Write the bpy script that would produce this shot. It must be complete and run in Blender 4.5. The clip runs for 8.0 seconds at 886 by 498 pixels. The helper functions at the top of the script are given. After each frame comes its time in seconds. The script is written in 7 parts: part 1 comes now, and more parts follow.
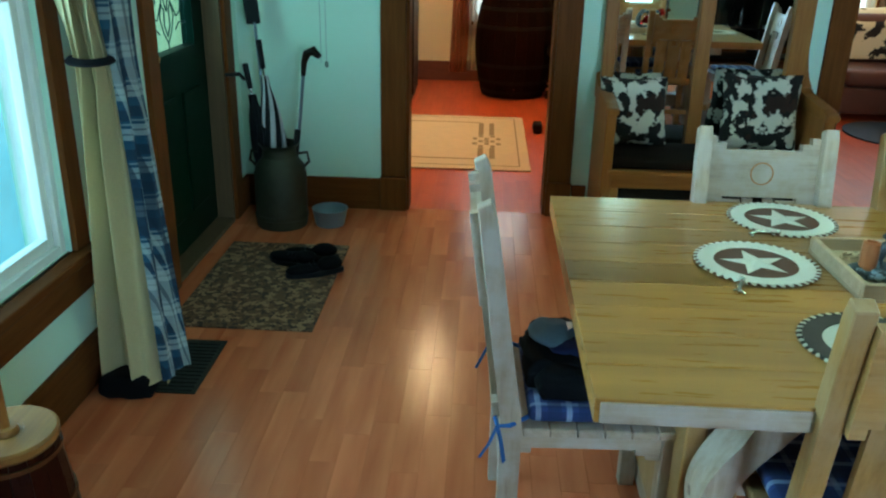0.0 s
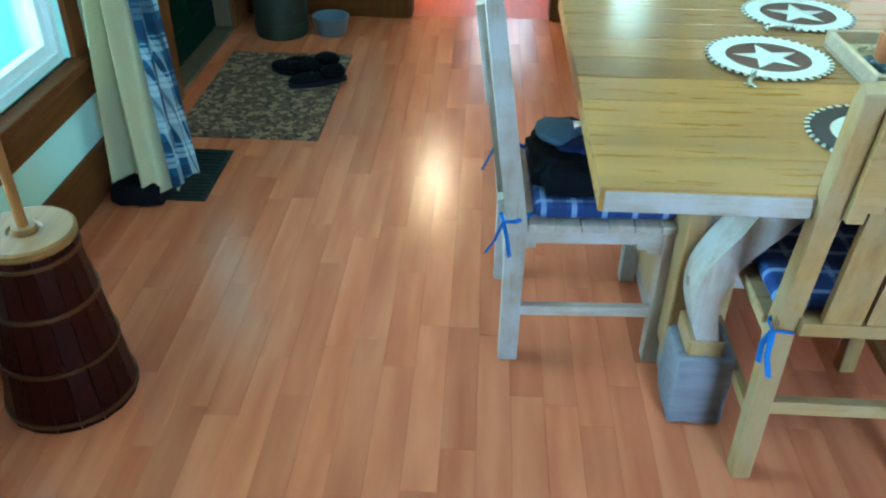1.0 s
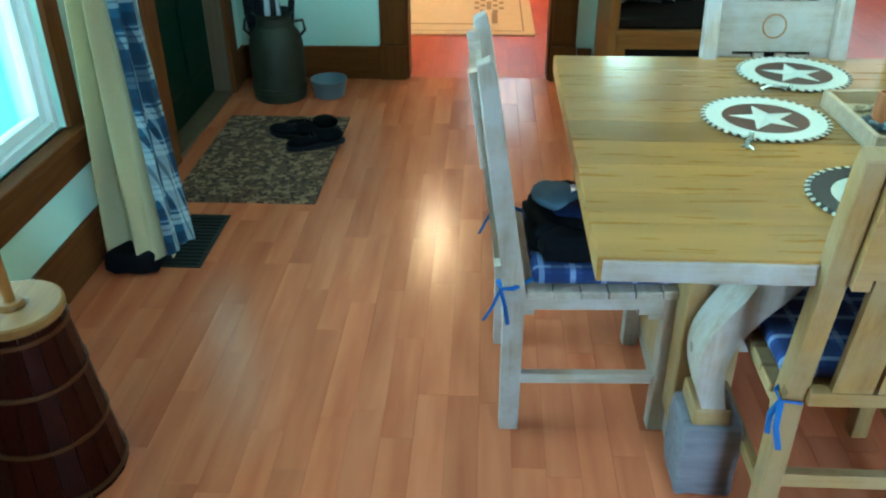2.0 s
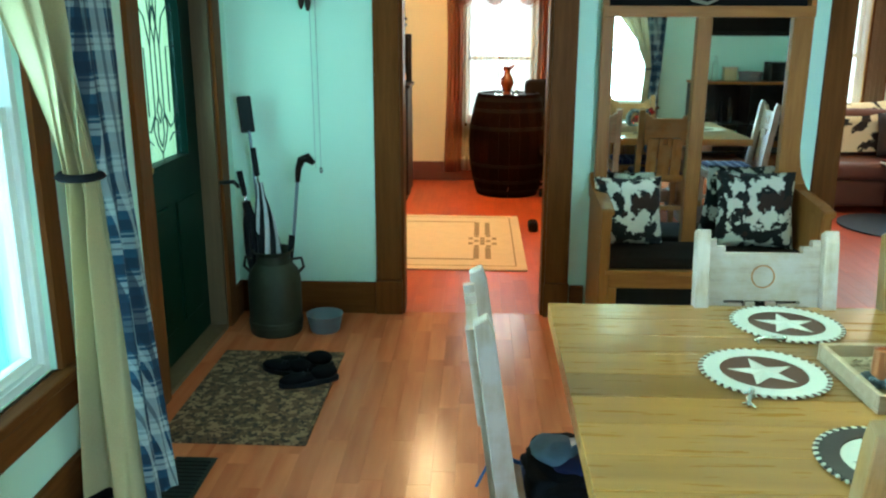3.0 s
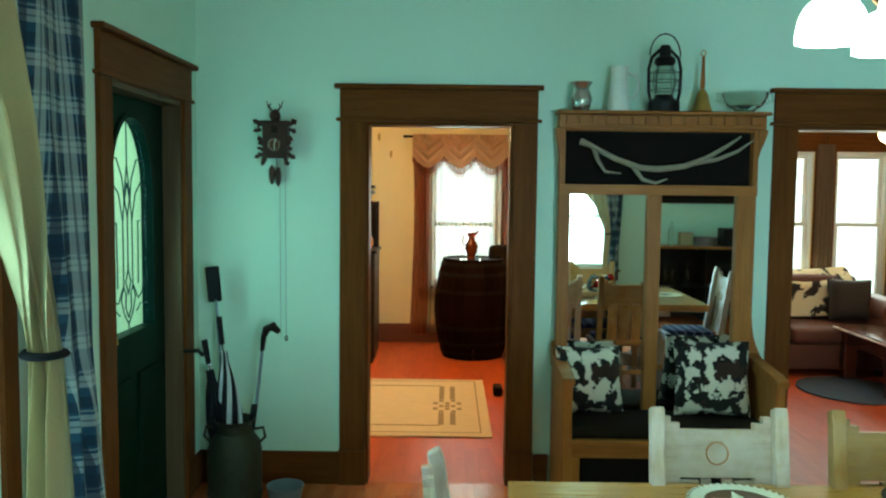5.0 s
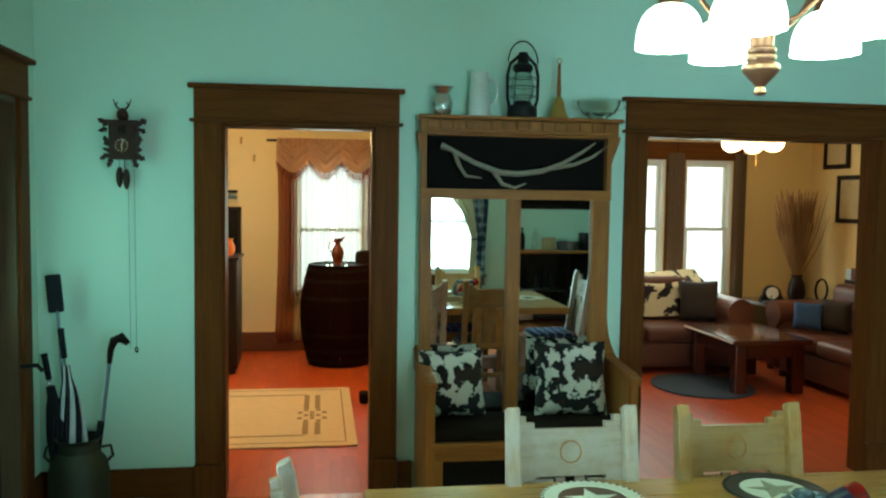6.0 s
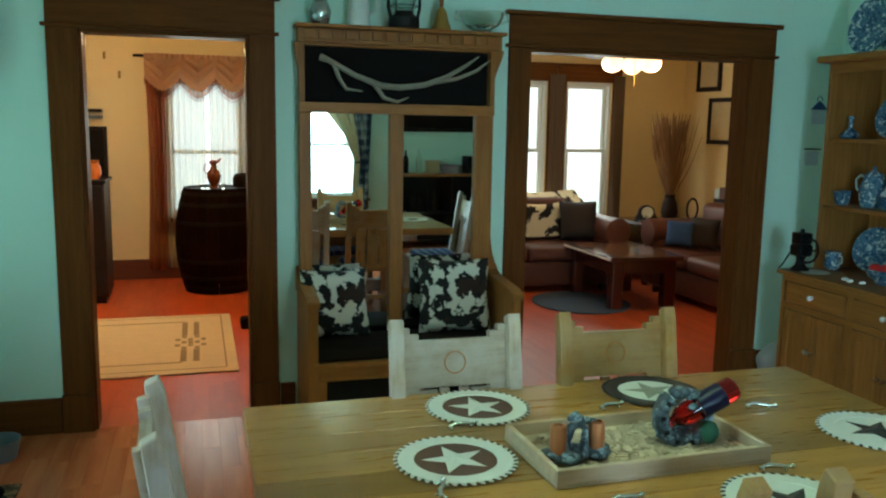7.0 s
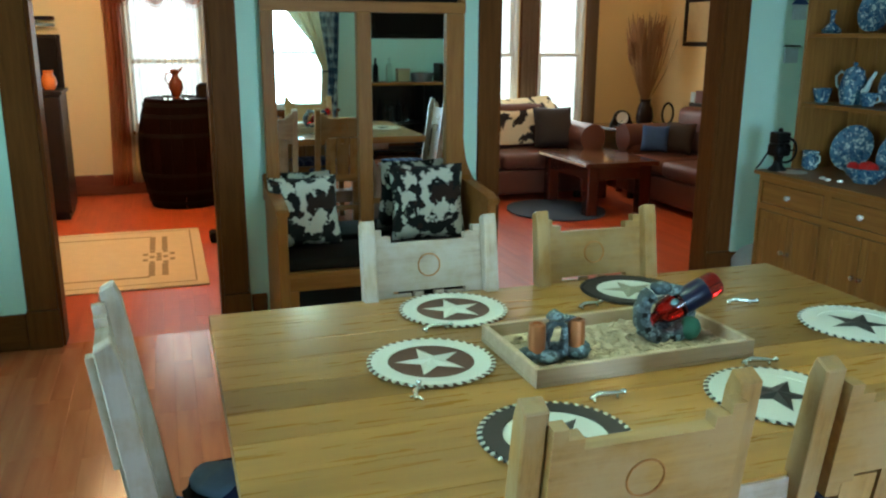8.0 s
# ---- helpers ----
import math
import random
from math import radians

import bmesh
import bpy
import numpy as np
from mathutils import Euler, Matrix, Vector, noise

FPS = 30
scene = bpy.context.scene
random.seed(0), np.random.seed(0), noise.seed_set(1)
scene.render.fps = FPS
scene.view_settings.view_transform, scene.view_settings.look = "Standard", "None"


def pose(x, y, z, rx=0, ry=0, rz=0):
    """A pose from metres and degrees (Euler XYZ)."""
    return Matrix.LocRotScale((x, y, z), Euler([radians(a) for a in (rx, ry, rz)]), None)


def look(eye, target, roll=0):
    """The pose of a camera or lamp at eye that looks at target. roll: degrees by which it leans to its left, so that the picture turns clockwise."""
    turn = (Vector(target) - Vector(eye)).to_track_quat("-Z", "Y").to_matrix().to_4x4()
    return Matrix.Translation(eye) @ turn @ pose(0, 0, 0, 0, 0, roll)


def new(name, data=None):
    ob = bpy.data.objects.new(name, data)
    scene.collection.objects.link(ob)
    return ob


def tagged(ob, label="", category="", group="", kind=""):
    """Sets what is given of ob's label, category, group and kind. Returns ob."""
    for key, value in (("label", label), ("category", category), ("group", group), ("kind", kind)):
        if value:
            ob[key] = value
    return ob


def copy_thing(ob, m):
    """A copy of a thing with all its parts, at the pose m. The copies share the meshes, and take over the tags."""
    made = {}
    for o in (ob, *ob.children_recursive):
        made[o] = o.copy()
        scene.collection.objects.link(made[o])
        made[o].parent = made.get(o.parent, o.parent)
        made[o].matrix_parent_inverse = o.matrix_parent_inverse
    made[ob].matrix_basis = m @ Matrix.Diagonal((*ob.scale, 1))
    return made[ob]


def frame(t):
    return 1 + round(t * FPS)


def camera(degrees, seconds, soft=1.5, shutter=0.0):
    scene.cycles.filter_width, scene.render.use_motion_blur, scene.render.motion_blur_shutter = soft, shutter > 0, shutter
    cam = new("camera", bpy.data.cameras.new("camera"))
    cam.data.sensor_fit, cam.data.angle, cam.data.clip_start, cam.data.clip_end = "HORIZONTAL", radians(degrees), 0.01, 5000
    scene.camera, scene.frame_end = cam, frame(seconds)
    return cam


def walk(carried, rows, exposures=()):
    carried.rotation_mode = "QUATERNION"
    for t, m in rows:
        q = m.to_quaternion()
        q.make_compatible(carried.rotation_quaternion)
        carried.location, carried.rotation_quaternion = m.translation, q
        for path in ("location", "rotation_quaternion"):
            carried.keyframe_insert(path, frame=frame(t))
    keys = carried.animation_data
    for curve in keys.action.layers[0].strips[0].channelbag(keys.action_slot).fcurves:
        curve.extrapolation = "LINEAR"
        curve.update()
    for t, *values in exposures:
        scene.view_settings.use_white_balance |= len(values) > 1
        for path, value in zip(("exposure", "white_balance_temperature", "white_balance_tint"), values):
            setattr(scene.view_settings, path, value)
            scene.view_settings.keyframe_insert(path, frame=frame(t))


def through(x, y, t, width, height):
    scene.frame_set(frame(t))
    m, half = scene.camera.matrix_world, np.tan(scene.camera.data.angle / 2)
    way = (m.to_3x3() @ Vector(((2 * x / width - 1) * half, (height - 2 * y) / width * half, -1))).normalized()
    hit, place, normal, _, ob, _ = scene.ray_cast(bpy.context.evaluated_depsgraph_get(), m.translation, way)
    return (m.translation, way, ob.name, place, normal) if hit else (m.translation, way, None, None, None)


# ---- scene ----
cam = camera(56.0, 8.0, soft=2.2)
PATH = [
    (0, (0.159, -0.305, 1.565), (0.076, 1.555, 0.836), 1.3),
    (0.5, (0.154, -0.324, 1.538), (0.077, 1.411, 0.547), 0.9),
    (1, (0.157, -0.337, 1.52), (0.079, 1.326, 0.412), 0.7),
    (1.2, (0.157, -0.338, 1.517), (0.078, 1.297, 0.371), 0.5),
    (2.3, (0.177, -0.267, 1.543), (0.083, 1.535, 0.679), -0.3),
    (2.5, (0.174, -0.266, 1.563), (0.084, 1.585, 0.81), 0.1),
    (3, (0.163, -0.232, 1.59), (0.079, 1.699, 1.076), 0.2),
    (3.5, (0.16, -0.232, 1.618), (0.085, 1.734, 1.258), 0.4),
    (4, (0.162, -0.262, 1.637), (0.095, 1.721, 1.391), 0.7),
    (5.5, (0.216, -0.301, 1.681), (0.317, 1.692, 1.547), 0.6),
    (6, (0.245, -0.254, 1.659), (0.538, 1.721, 1.532), 0.8),
    (6.5, (0.255, -0.218, 1.629), (0.718, 1.72, 1.458), 1.0),
    (7, (0.272, -0.173, 1.593), (0.833, 1.724, 1.299), 1.0),
    (7.5, (0.299, -0.12, 1.554), (0.887, 1.745, 1.133), 0.4),
    (8, (0.306, -0.078, 1.527), (0.917, 1.762, 1.033), 0.3),
]
EXPOSURE = [(0.0, -0.12, 5400, -4.0), (0.5, 0.40, 5100, -3.0), (1.2, 0.82, 4550, -2.0), (2.3, 0.50, 5150, -6.0), (3.5, 0.58, 5650, -7.0), (4.2, 0.30, 5750, -10.0),
            (5.5, -0.03, 6000, -15.0), (6.5, -0.22, 5950, -11.5), (7.0, -0.38, 5900, -6.5), (8.0, 0.02, 5700, -1.0)]
walk(cam, [(t, look(eye, target, roll)) for t, eye, target, roll in PATH], EXPOSURE)

# ---- world and lights ----
world = bpy.data.worlds.new("world")
scene.world = world
world.use_nodes = True
wn = world.node_tree.nodes
sky = wn.new("ShaderNodeTexSky")
sky.sky_type, sky.sun_disc = "NISHITA", False
sky.sun_elevation, sky.sun_rotation = radians(50), radians(120)
wn["Background"].inputs["Strength"].default_value = 0.12
world.node_tree.links.new(sky.outputs["Color"], wn["Background"].inputs["Color"])
sun = new("sun", bpy.data.lights.new("sun", "SUN"))
sun.data.energy, sun.data.angle, sun.data.color = 2.5, radians(0.5), (1, 0.95, 0.86)
sun.matrix_world = pose(0, 0, 6, 40, 0, -60)


def window_light(name, centre, target, w, h, watts, color, spread=180):
    """Daylight of a window, standing in its opening."""
    ob = new(name, bpy.data.lights.new(name, "AREA"))
    ob.data.shape, ob.data.size, ob.data.size_y = "RECTANGLE", w, h
    ob.data.energy, ob.data.color, ob.data.spread = watts, color, radians(spread)
    ob.matrix_world = look(centre, target)
    return ob


DAY = (0.62, 0.94, 1.0)
window_light("window_light", (-1.345, 1.49, 1.32), (1, 1.49, 1.3), 1.35, 1.5, 31, DAY, 105)
window_light("window_light", (1.68, -2.385, 1.34), (2.0, 1, 0.55), 0.95, 1.35, 56, (0.55, 0.79, 1.0), 105)
window_light("window_light", (-1.24, 3.56, 1.5), (1, 3.56, 1.3), 0.45, 0.9, 4, (0.55, 1, 0.8))
window_light("window_light", (0.36, 8.5, 1.35), (0.36, 5, 1.0), 0.6, 1.1, 10, (1, 0.97, 0.9))
window_light("window_light", (3.42, 7.94, 1.4), (3.42, 5, 1.0), 0.7, 1.2, 10, (1, 0.97, 0.9))
window_light("window_light", (4.30, 7.94, 1.4), (4.30, 5, 1.0), 0.45, 1.2, 8, (1, 0.97, 0.9))


def bulb_light(name, at, watts, color, radius=0.04):
    ob = new(name, bpy.data.lights.new(name, "POINT"))
    ob.data.energy, ob.data.color, ob.data.shadow_soft_size = watts, color, radius
    ob.location = at
    return ob


# ---- materials ----
def node_mat(name):
    m = bpy.data.materials.new(name)
    m.use_nodes = True
    return m, m.node_tree.nodes, m.node_tree.links, m.node_tree.nodes["Principled BSDF"]


def math_node(n, l, op, a, b=0.0):
    k = n.new("ShaderNodeMath")
    k.operation = op
    for i, v in enumerate((a, b)):
        if isinstance(v, (int, float)):
            k.inputs[i].default_value = v
        else:
            l.new(v, k.inputs[i])
    return k.outputs[0]


def mix_node(n, l, fac, a, b, mode="MIX"):
    k = n.new("ShaderNodeMix")
    k.data_type, k.blend_type = "RGBA", mode
    for i, v in ((0, fac), (6, a), (7, b)):
        if isinstance(v, (int, float)):
            k.inputs[i].default_value = v
        elif isinstance(v, tuple):
            k.inputs[i].default_value = (*v, 1)
        else:
            l.new(v, k.inputs[i])
    return k.outputs[2]


def coords(n, l, scale=(1, 1, 1)):
    c, m = n.new("ShaderNodeTexCoord"), n.new("ShaderNodeMapping")
    m.inputs["Scale"].default_value = scale
    l.new(c.outputs["Object"], m.inputs["Vector"])
    return m.outputs[0]


def noise_node(n, l, vec, scale, detail=4.0, rough=0.6):
    k = n.new("ShaderNodeTexNoise")
    k.inputs["Scale"].default_value, k.inputs["Detail"].default_value, k.inputs["Roughness"].default_value = scale, detail, rough
    l.new(vec, k.inputs["Vector"])
    return k.outputs["Fac"]


def bump_node(n, l, bsdf, height, strength, distance=0.002):
    b = n.new("ShaderNodeBump")
    b.inputs["Strength"].default_value, b.inputs["Distance"].default_value = strength, distance
    l.new(height, b.inputs["Height"])
    l.new(b.outputs[0], bsdf.inputs["Normal"])


def plain(name, color, rough=0.6, metal=0.0, vary=0.18, scale=9.0, bump=0.2, fine=90.0, coat=0.0, gloss=0.3):
    """A surface with broad stains and a fine grain."""
    m, n, l, b = node_mat(name)
    v = coords(n, l)
    big, small = noise_node(n, l, v, scale), noise_node(n, l, v, fine, 3)
    dark = tuple(c * (1 - vary) for c in color)
    light = tuple(min(1, c * (1 + vary * 0.6)) for c in color)
    l.new(mix_node(n, l, math_node(n, l, "ADD", math_node(n, l, "MULTIPLY", big, 0.7), math_node(n, l, "MULTIPLY", small, 0.3)), dark, light), b.inputs["Base Color"])
    b.inputs["Metallic"].default_value = metal
    b.inputs["Specular IOR Level"].default_value = gloss
    r = math_node(n, l, "ADD", math_node(n, l, "MULTIPLY", big, 0.2), rough - 0.1)
    l.new(r, b.inputs["Roughness"])
    b.inputs["Coat Weight"].default_value = coat
    bump_node(n, l, b, small, bump)
    return m


def wood(name, c1, c2, along="x", rough=0.45, stretch=14.0, scale=3.0, bump=0.15, tone=0.25, island=False, coat=0.0, gloss=0.3, detail=6.0, wash=None):
    """Wood with grain along one axis; each piece has a tone of its own."""
    m, n, l, b = node_mat(name)
    sc = [stretch] * 3
    sc["xyz".index(along)] = 1.0
    v = coords(n, l, tuple(sc))
    if island:
        geo = n.new("ShaderNodeNewGeometry")
        rnd = geo.outputs["Random Per Island"]
    else:
        info = n.new("ShaderNodeObjectInfo")
        rnd = info.outputs["Random"]
    off = n.new("ShaderNodeVectorMath")
    off.operation = "ADD"
    comb = n.new("ShaderNodeCombineXYZ")
    for i in range(3):
        l.new(math_node(n, l, "MULTIPLY", rnd, 37.0 + 11 * i), comb.inputs[i])
    l.new(v, off.inputs[0]), l.new(comb.outputs[0], off.inputs[1])
    grain = noise_node(n, l, off.outputs[0], scale, detail, 0.65 if detail > 4 else 0.5)
    fine = noise_node(n, l, off.outputs[0], scale * 6, 3)
    k = math_node(n, l, "ADD", math_node(n, l, "MULTIPLY", grain, 1.5 if detail > 4 else 1.3), -0.25 if detail > 4 else -0.15)
    k2 = math_node(n, l, "ADD", k, math_node(n, l, "MULTIPLY", fine, 0.15 if detail > 4 else 0.04))
    base = mix_node(n, l, k2, c1, c2)
    if wash:
        w = noise_node(n, l, coords(n, l), 7.0, 5, 0.65)
        reach = n.new("ShaderNodeMapRange")
        reach.inputs["From Min"].default_value, reach.inputs["From Max"].default_value = 0.40, 0.60
        l.new(w, reach.inputs["Value"])
        base = mix_node(n, l, math_node(n, l, "MULTIPLY", reach.outputs[0], 0.75), base, wash)
        knots = n.new("ShaderNodeTexVoronoi")
        knots.inputs["Scale"].default_value = 6.5
        l.new(coords(n, l), knots.inputs["Vector"])
        knot = math_node(n, l, "LESS_THAN", math_node(n, l, "ADD", knots.outputs["Distance"], math_node(n, l, "MULTIPLY", fine, 0.1)), 0.14)
        base = mix_node(n, l, math_node(n, l, "MULTIPLY", knot, 0.7), base, (0.09, 0.04, 0.018))
    hsv = n.new("ShaderNodeHueSaturation")
    l.new(math_node(n, l, "ADD", math_node(n, l, "MULTIPLY", rnd, 2 * tone), 1 - tone), hsv.inputs["Value"])
    l.new(base, hsv.inputs["Color"])
    l.new(hsv.outputs[0], b.inputs["Base Color"])
    l.new(math_node(n, l, "ADD", math_node(n, l, "MULTIPLY", fine, 0.2 if detail > 4 else 0.05), rough - (0.1 if detail > 4 else 0.025)), b.inputs["Roughness"])
    b.inputs["Coat Weight"].default_value = coat
    b.inputs["Coat Roughness"].default_value = 0.15
    b.inputs["Specular IOR Level"].default_value = gloss
    bump_node(n, l, b, fine, bump)
    return m


def plaid(name, c0, c1, c2, size, axes=("X", "Y"), light=0.05):
    """Woven checks: crossing bands of two colours over a ground."""
    m, n, l, b = node_mat(name)
    v = coords(n, l)
    sep = n.new("ShaderNodeSeparateXYZ")
    l.new(v, sep.inputs[0])
    col = c0
    for ax in axes:
        fr = math_node(n, l, "FRACT", math_node(n, l, "MULTIPLY", sep.outputs[ax], 1 / size))
        band = math_node(n, l, "GREATER_THAN", fr, 0.55)
        line = math_node(n, l, "COMPARE", fr, 0.25)
        line.node.inputs[2].default_value = light
        col = mix_node(n, l, math_node(n, l, "MULTIPLY", band, 0.6), col, c1)
        col = mix_node(n, l, math_node(n, l, "MULTIPLY", line, 0.55), col, c2)
    weave = noise_node(n, l, v, 220, 2)
    col = mix_node(n, l, math_node(n, l, "MULTIPLY", weave, 0.22), col, (0.02, 0.02, 0.03))
    l.new(col, b.inputs["Base Color"])
    b.inputs["Roughness"].default_value = 0.95
    bump_node(n, l, b, weave, 0.5)
    return m


def banded(name, mid, dark, pale, period):
    """Plaid: pale bands up and across on blue, brightest where they cross, each split by a dark thread."""
    m, n, l, b = node_mat(name)
    v = coords(n, l)
    sep = n.new("ShaderNodeSeparateXYZ")
    l.new(v, sep.inputs[0])
    col = mid
    for axis, size in (("Z", period), ("Y", period * 0.62)):
        fr = math_node(n, l, "FRACT", math_node(n, l, "MULTIPLY", sep.outputs[axis], 1 / size))
        for at, half, c, k in ((0.78, 0.14, dark, 0.75), (0.30, 0.15, pale, 0.42), (0.30, 0.025, dark, 0.6), (0.55, 0.025, pale, 0.3)):
            line = math_node(n, l, "COMPARE", fr, at)
            line.node.inputs[2].default_value = half
            col = mix_node(n, l, math_node(n, l, "MULTIPLY", line, k), col, c)
    weave = noise_node(n, l, v, 220, 2)
    l.new(mix_node(n, l, math_node(n, l, "MULTIPLY", weave, 0.25), col, (0.01, 0.02, 0.03)), b.inputs["Base Color"])
    b.inputs["Roughness"].default_value = 0.95
    bump_node(n, l, b, weave, 0.5)
    return m


def gauze(name, color, clear):
    """Thin curtain gauze: partly clear, partly letting light through."""
    m, n, l, b = node_mat(name)
    n.remove(b)
    v = coords(n, l)
    t, d, x = n.new("ShaderNodeBsdfTranslucent"), n.new("ShaderNodeBsdfTransparent"), n.new("ShaderNodeMixShader")
    t.inputs[0].default_value = (*color, 1)
    l.new(math_node(n, l, "ADD", math_node(n, l, "MULTIPLY", noise_node(n, l, v, 120, 2), 0.3), clear - 0.15), x.inputs[0])
    l.new(t.outputs[0], x.inputs[1]), l.new(d.outputs[0], x.inputs[2])
    l.new(x.outputs[0], n["Material Output"].inputs["Surface"])
    return m


def hide(name, white, black, brown, scale, cut=0.5):
    m, n, l, b = node_mat(name)
    v = coords(n, l)
    a, c = noise_node(n, l, v, scale, 3, 0.55), noise_node(n, l, v, scale * 0.7, 2)
    fur = noise_node(n, l, v, 300, 2)
    ramp = n.new("ShaderNodeValToRGB")
    ramp.color_ramp.elements[0].position, ramp.color_ramp.elements[1].position = cut - 0.012, cut + 0.012
    l.new(math_node(n, l, "ADD", a, math_node(n, l, "MULTIPLY", math_node(n, l, "SUBTRACT", fur, 0.5), 0.05)), ramp.inputs[0])
    dark = mix_node(n, l, math_node(n, l, "GREATER_THAN", c, 0.55), black, brown)
    l.new(mix_node(n, l, ramp.outputs[0], white, dark), b.inputs["Base Color"])
    b.inputs["Roughness"].default_value = 0.9
    bump_node(n, l, b, fur, 0.5)
    return m


def mottled(name, c1, c2, c3, scale, rough=0.9, cells=True):
    m, n, l, b = node_mat(name)
    v = coords(n, l)
    k = n.new("ShaderNodeTexVoronoi")
    k.inputs["Scale"].default_value = scale
    l.new(v, k.inputs["Vector"])
    a, f = noise_node(n, l, v, scale * 0.6, 5 if cells else 2, 0.7 if cells else 0.5), noise_node(n, l, v, scale * 5, 2)
    col = mix_node(n, l, math_node(n, l, "GREATER_THAN", a, 0.52), c1, c2)
    col = mix_node(n, l, math_node(n, l, "GREATER_THAN", k.outputs["Distance"] if cells else noise_node(n, l, v, scale * 1.1, 2, 0.5), 0.5 if cells else 0.55), col, c3)
    l.new(mix_node(n, l, math_node(n, l, "MULTIPLY", f, 0.5), col, tuple(c * 0.4 for c in c1)), b.inputs["Base Color"])
    b.inputs["Roughness"].default_value = rough
    bump_node(n, l, b, f, 0.6, 0.004)
    return m


def glassy(name, color=(1, 1, 1), rough=0.02, alpha=0.0):
    m, n, l, b = node_mat(name)
    b.inputs["Base Color"].default_value = (*color, 1)
    b.inputs["Roughness"].default_value = rough
    b.inputs["Transmission Weight"].default_value = 1.0
    b.inputs["IOR"].default_value = 1.45
    return m


def pane_mat(name, color=(1, 1, 1), gloss=0.08):
    """Thin window glass: clear with a weak reflection."""
    m = bpy.data.materials.new(name)
    m.use_nodes = True
    n, l = m.node_tree.nodes, m.node_tree.links
    n.remove(n["Principled BSDF"])
    t, g, x = n.new("ShaderNodeBsdfTransparent"), n.new("ShaderNodeBsdfGlossy"), n.new("ShaderNodeMixShader")
    t.inputs[0].default_value = (*color, 1)
    g.inputs["Roughness"].default_value = 0.03
    x.inputs[0].default_value = gloss
    l.new(t.outputs[0], x.inputs[1]), l.new(g.outputs[0], x.inputs[2])
    l.new(x.outputs[0], n["Material Output"].inputs["Surface"])
    return m


def glow(name, color, strength, base=(0.9, 0.9, 0.88)):
    m, n, l, b = node_mat(name)
    b.inputs["Base Color"].default_value = (*base, 1)
    b.inputs["Emission Color"].default_value = (*color, 1)
    b.inputs["Emission Strength"].default_value = strength
    b.inputs["Roughness"].default_value = 0.3
    return m


def outdoors(name, top, low, split, strength, sky_white=(1, 1, 1)):
    """Overexposed garden behind a window: bright haze above, foliage tones below."""
    m, n, l, b = node_mat(name)
    v = coords(n, l)
    sep = n.new("ShaderNodeSeparateXYZ")
    l.new(v, sep.inputs[0])
    k = noise_node(n, l, v, 1.3, 6, 0.7)
    edge = math_node(n, l, "ADD", sep.outputs["Z"], math_node(n, l, "MULTIPLY", k, 0.8))
    ramp = n.new("ShaderNodeMapRange")
    ramp.inputs["From Min"].default_value, ramp.inputs["From Max"].default_value = split - 0.3, split + 0.7
    l.new(edge, ramp.inputs["Value"])
    leaf = mix_node(n, l, noise_node(n, l, v, 5, 6, 0.7), tuple(c * 0.7 for c in low), tuple(min(1, c * 1.3) for c in low))
    l.new(mix_node(n, l, ramp.outputs[0], leaf, top), b.inputs["Emission Color"])
    b.inputs["Base Color"].default_value = (0, 0, 0, 1)
    b.inputs["Emission Strength"].default_value = strength
    return m


def transl(name, color, rough=0.9, through=0.4):
    m, n, l, b = node_mat(name)
    v = coords(n, l)
    w = noise_node(n, l, v, 160, 2)
    l.new(mix_node(n, l, w, tuple(c * 0.8 for c in color), color), b.inputs["Base Color"])
    b.inputs["Roughness"].default_value = rough
    t, x = n.new("ShaderNodeBsdfTranslucent"), n.new("ShaderNodeMixShader")
    t.inputs[0].default_value = (*color, 1)
    x.inputs[0].default_value = through
    l.new(b.outputs[0], x.inputs[1]), l.new(t.outputs[0], x.inputs[2])
    l.new(x.outputs[0], n["Material Output"].inputs["Surface"])
    bump_node(n, l, b, w, 0.3)
    return m


M = {}
M["mint"] = plain("pale_mint_wall_paint", (0.64, 0.86, 0.72), 0.75, vary=0.06, scale=1.5, bump=0.12, fine=160)
M["cream"] = plain("cream_wall_paint", (0.86, 0.72, 0.42), 0.75, vary=0.06, scale=1.5, bump=0.12, fine=160)
M["gold"] = plain("ochre_wall_paint", (0.74, 0.55, 0.26), 0.75, vary=0.08, scale=1.5, bump=0.12, fine=160)
M["ceil"] = plain("white_ceiling_paint", (0.78, 0.78, 0.74), 0.8, vary=0.05, scale=2, bump=0.15)
M["trim"] = wood("brown_stained_trim", (0.075, 0.024, 0.006), (0.17, 0.060, 0.016), "z", 0.42, tone=0.1, gloss=0.035)
M["trim_x"] = wood("brown_stained_trim_long", (0.075, 0.024, 0.006), (0.17, 0.060, 0.016), "x", 0.42, tone=0.1, gloss=0.035)
M["trim_y"] = wood("brown_stained_trim_deep", (0.075, 0.024, 0.006), (0.17, 0.060, 0.016), "y", 0.42, tone=0.1, gloss=0.035)
M["base_red"] = wood("reddish_baseboard", (0.10, 0.028, 0.014), (0.19, 0.06, 0.03), "x", 0.4, tone=0.1)
M["subfloor"] = plain("floor_joints", (0.48, 0.14, 0.055), 0.5)
M["lam"] = wood("cherry_laminate", (0.35, 0.075, 0.024), (0.68, 0.225, 0.095), "y", 0.21, 9, 1.4, 0.02, 0.12, gloss=0.13, detail=3.0)
M["lam_rest"] = wood("cherry_laminate_rest", (0.35, 0.075, 0.024), (0.68, 0.225, 0.095), "y", 0.21, 9, 1.4, 0.02, 0.12, island=True, gloss=0.13, detail=3.0)
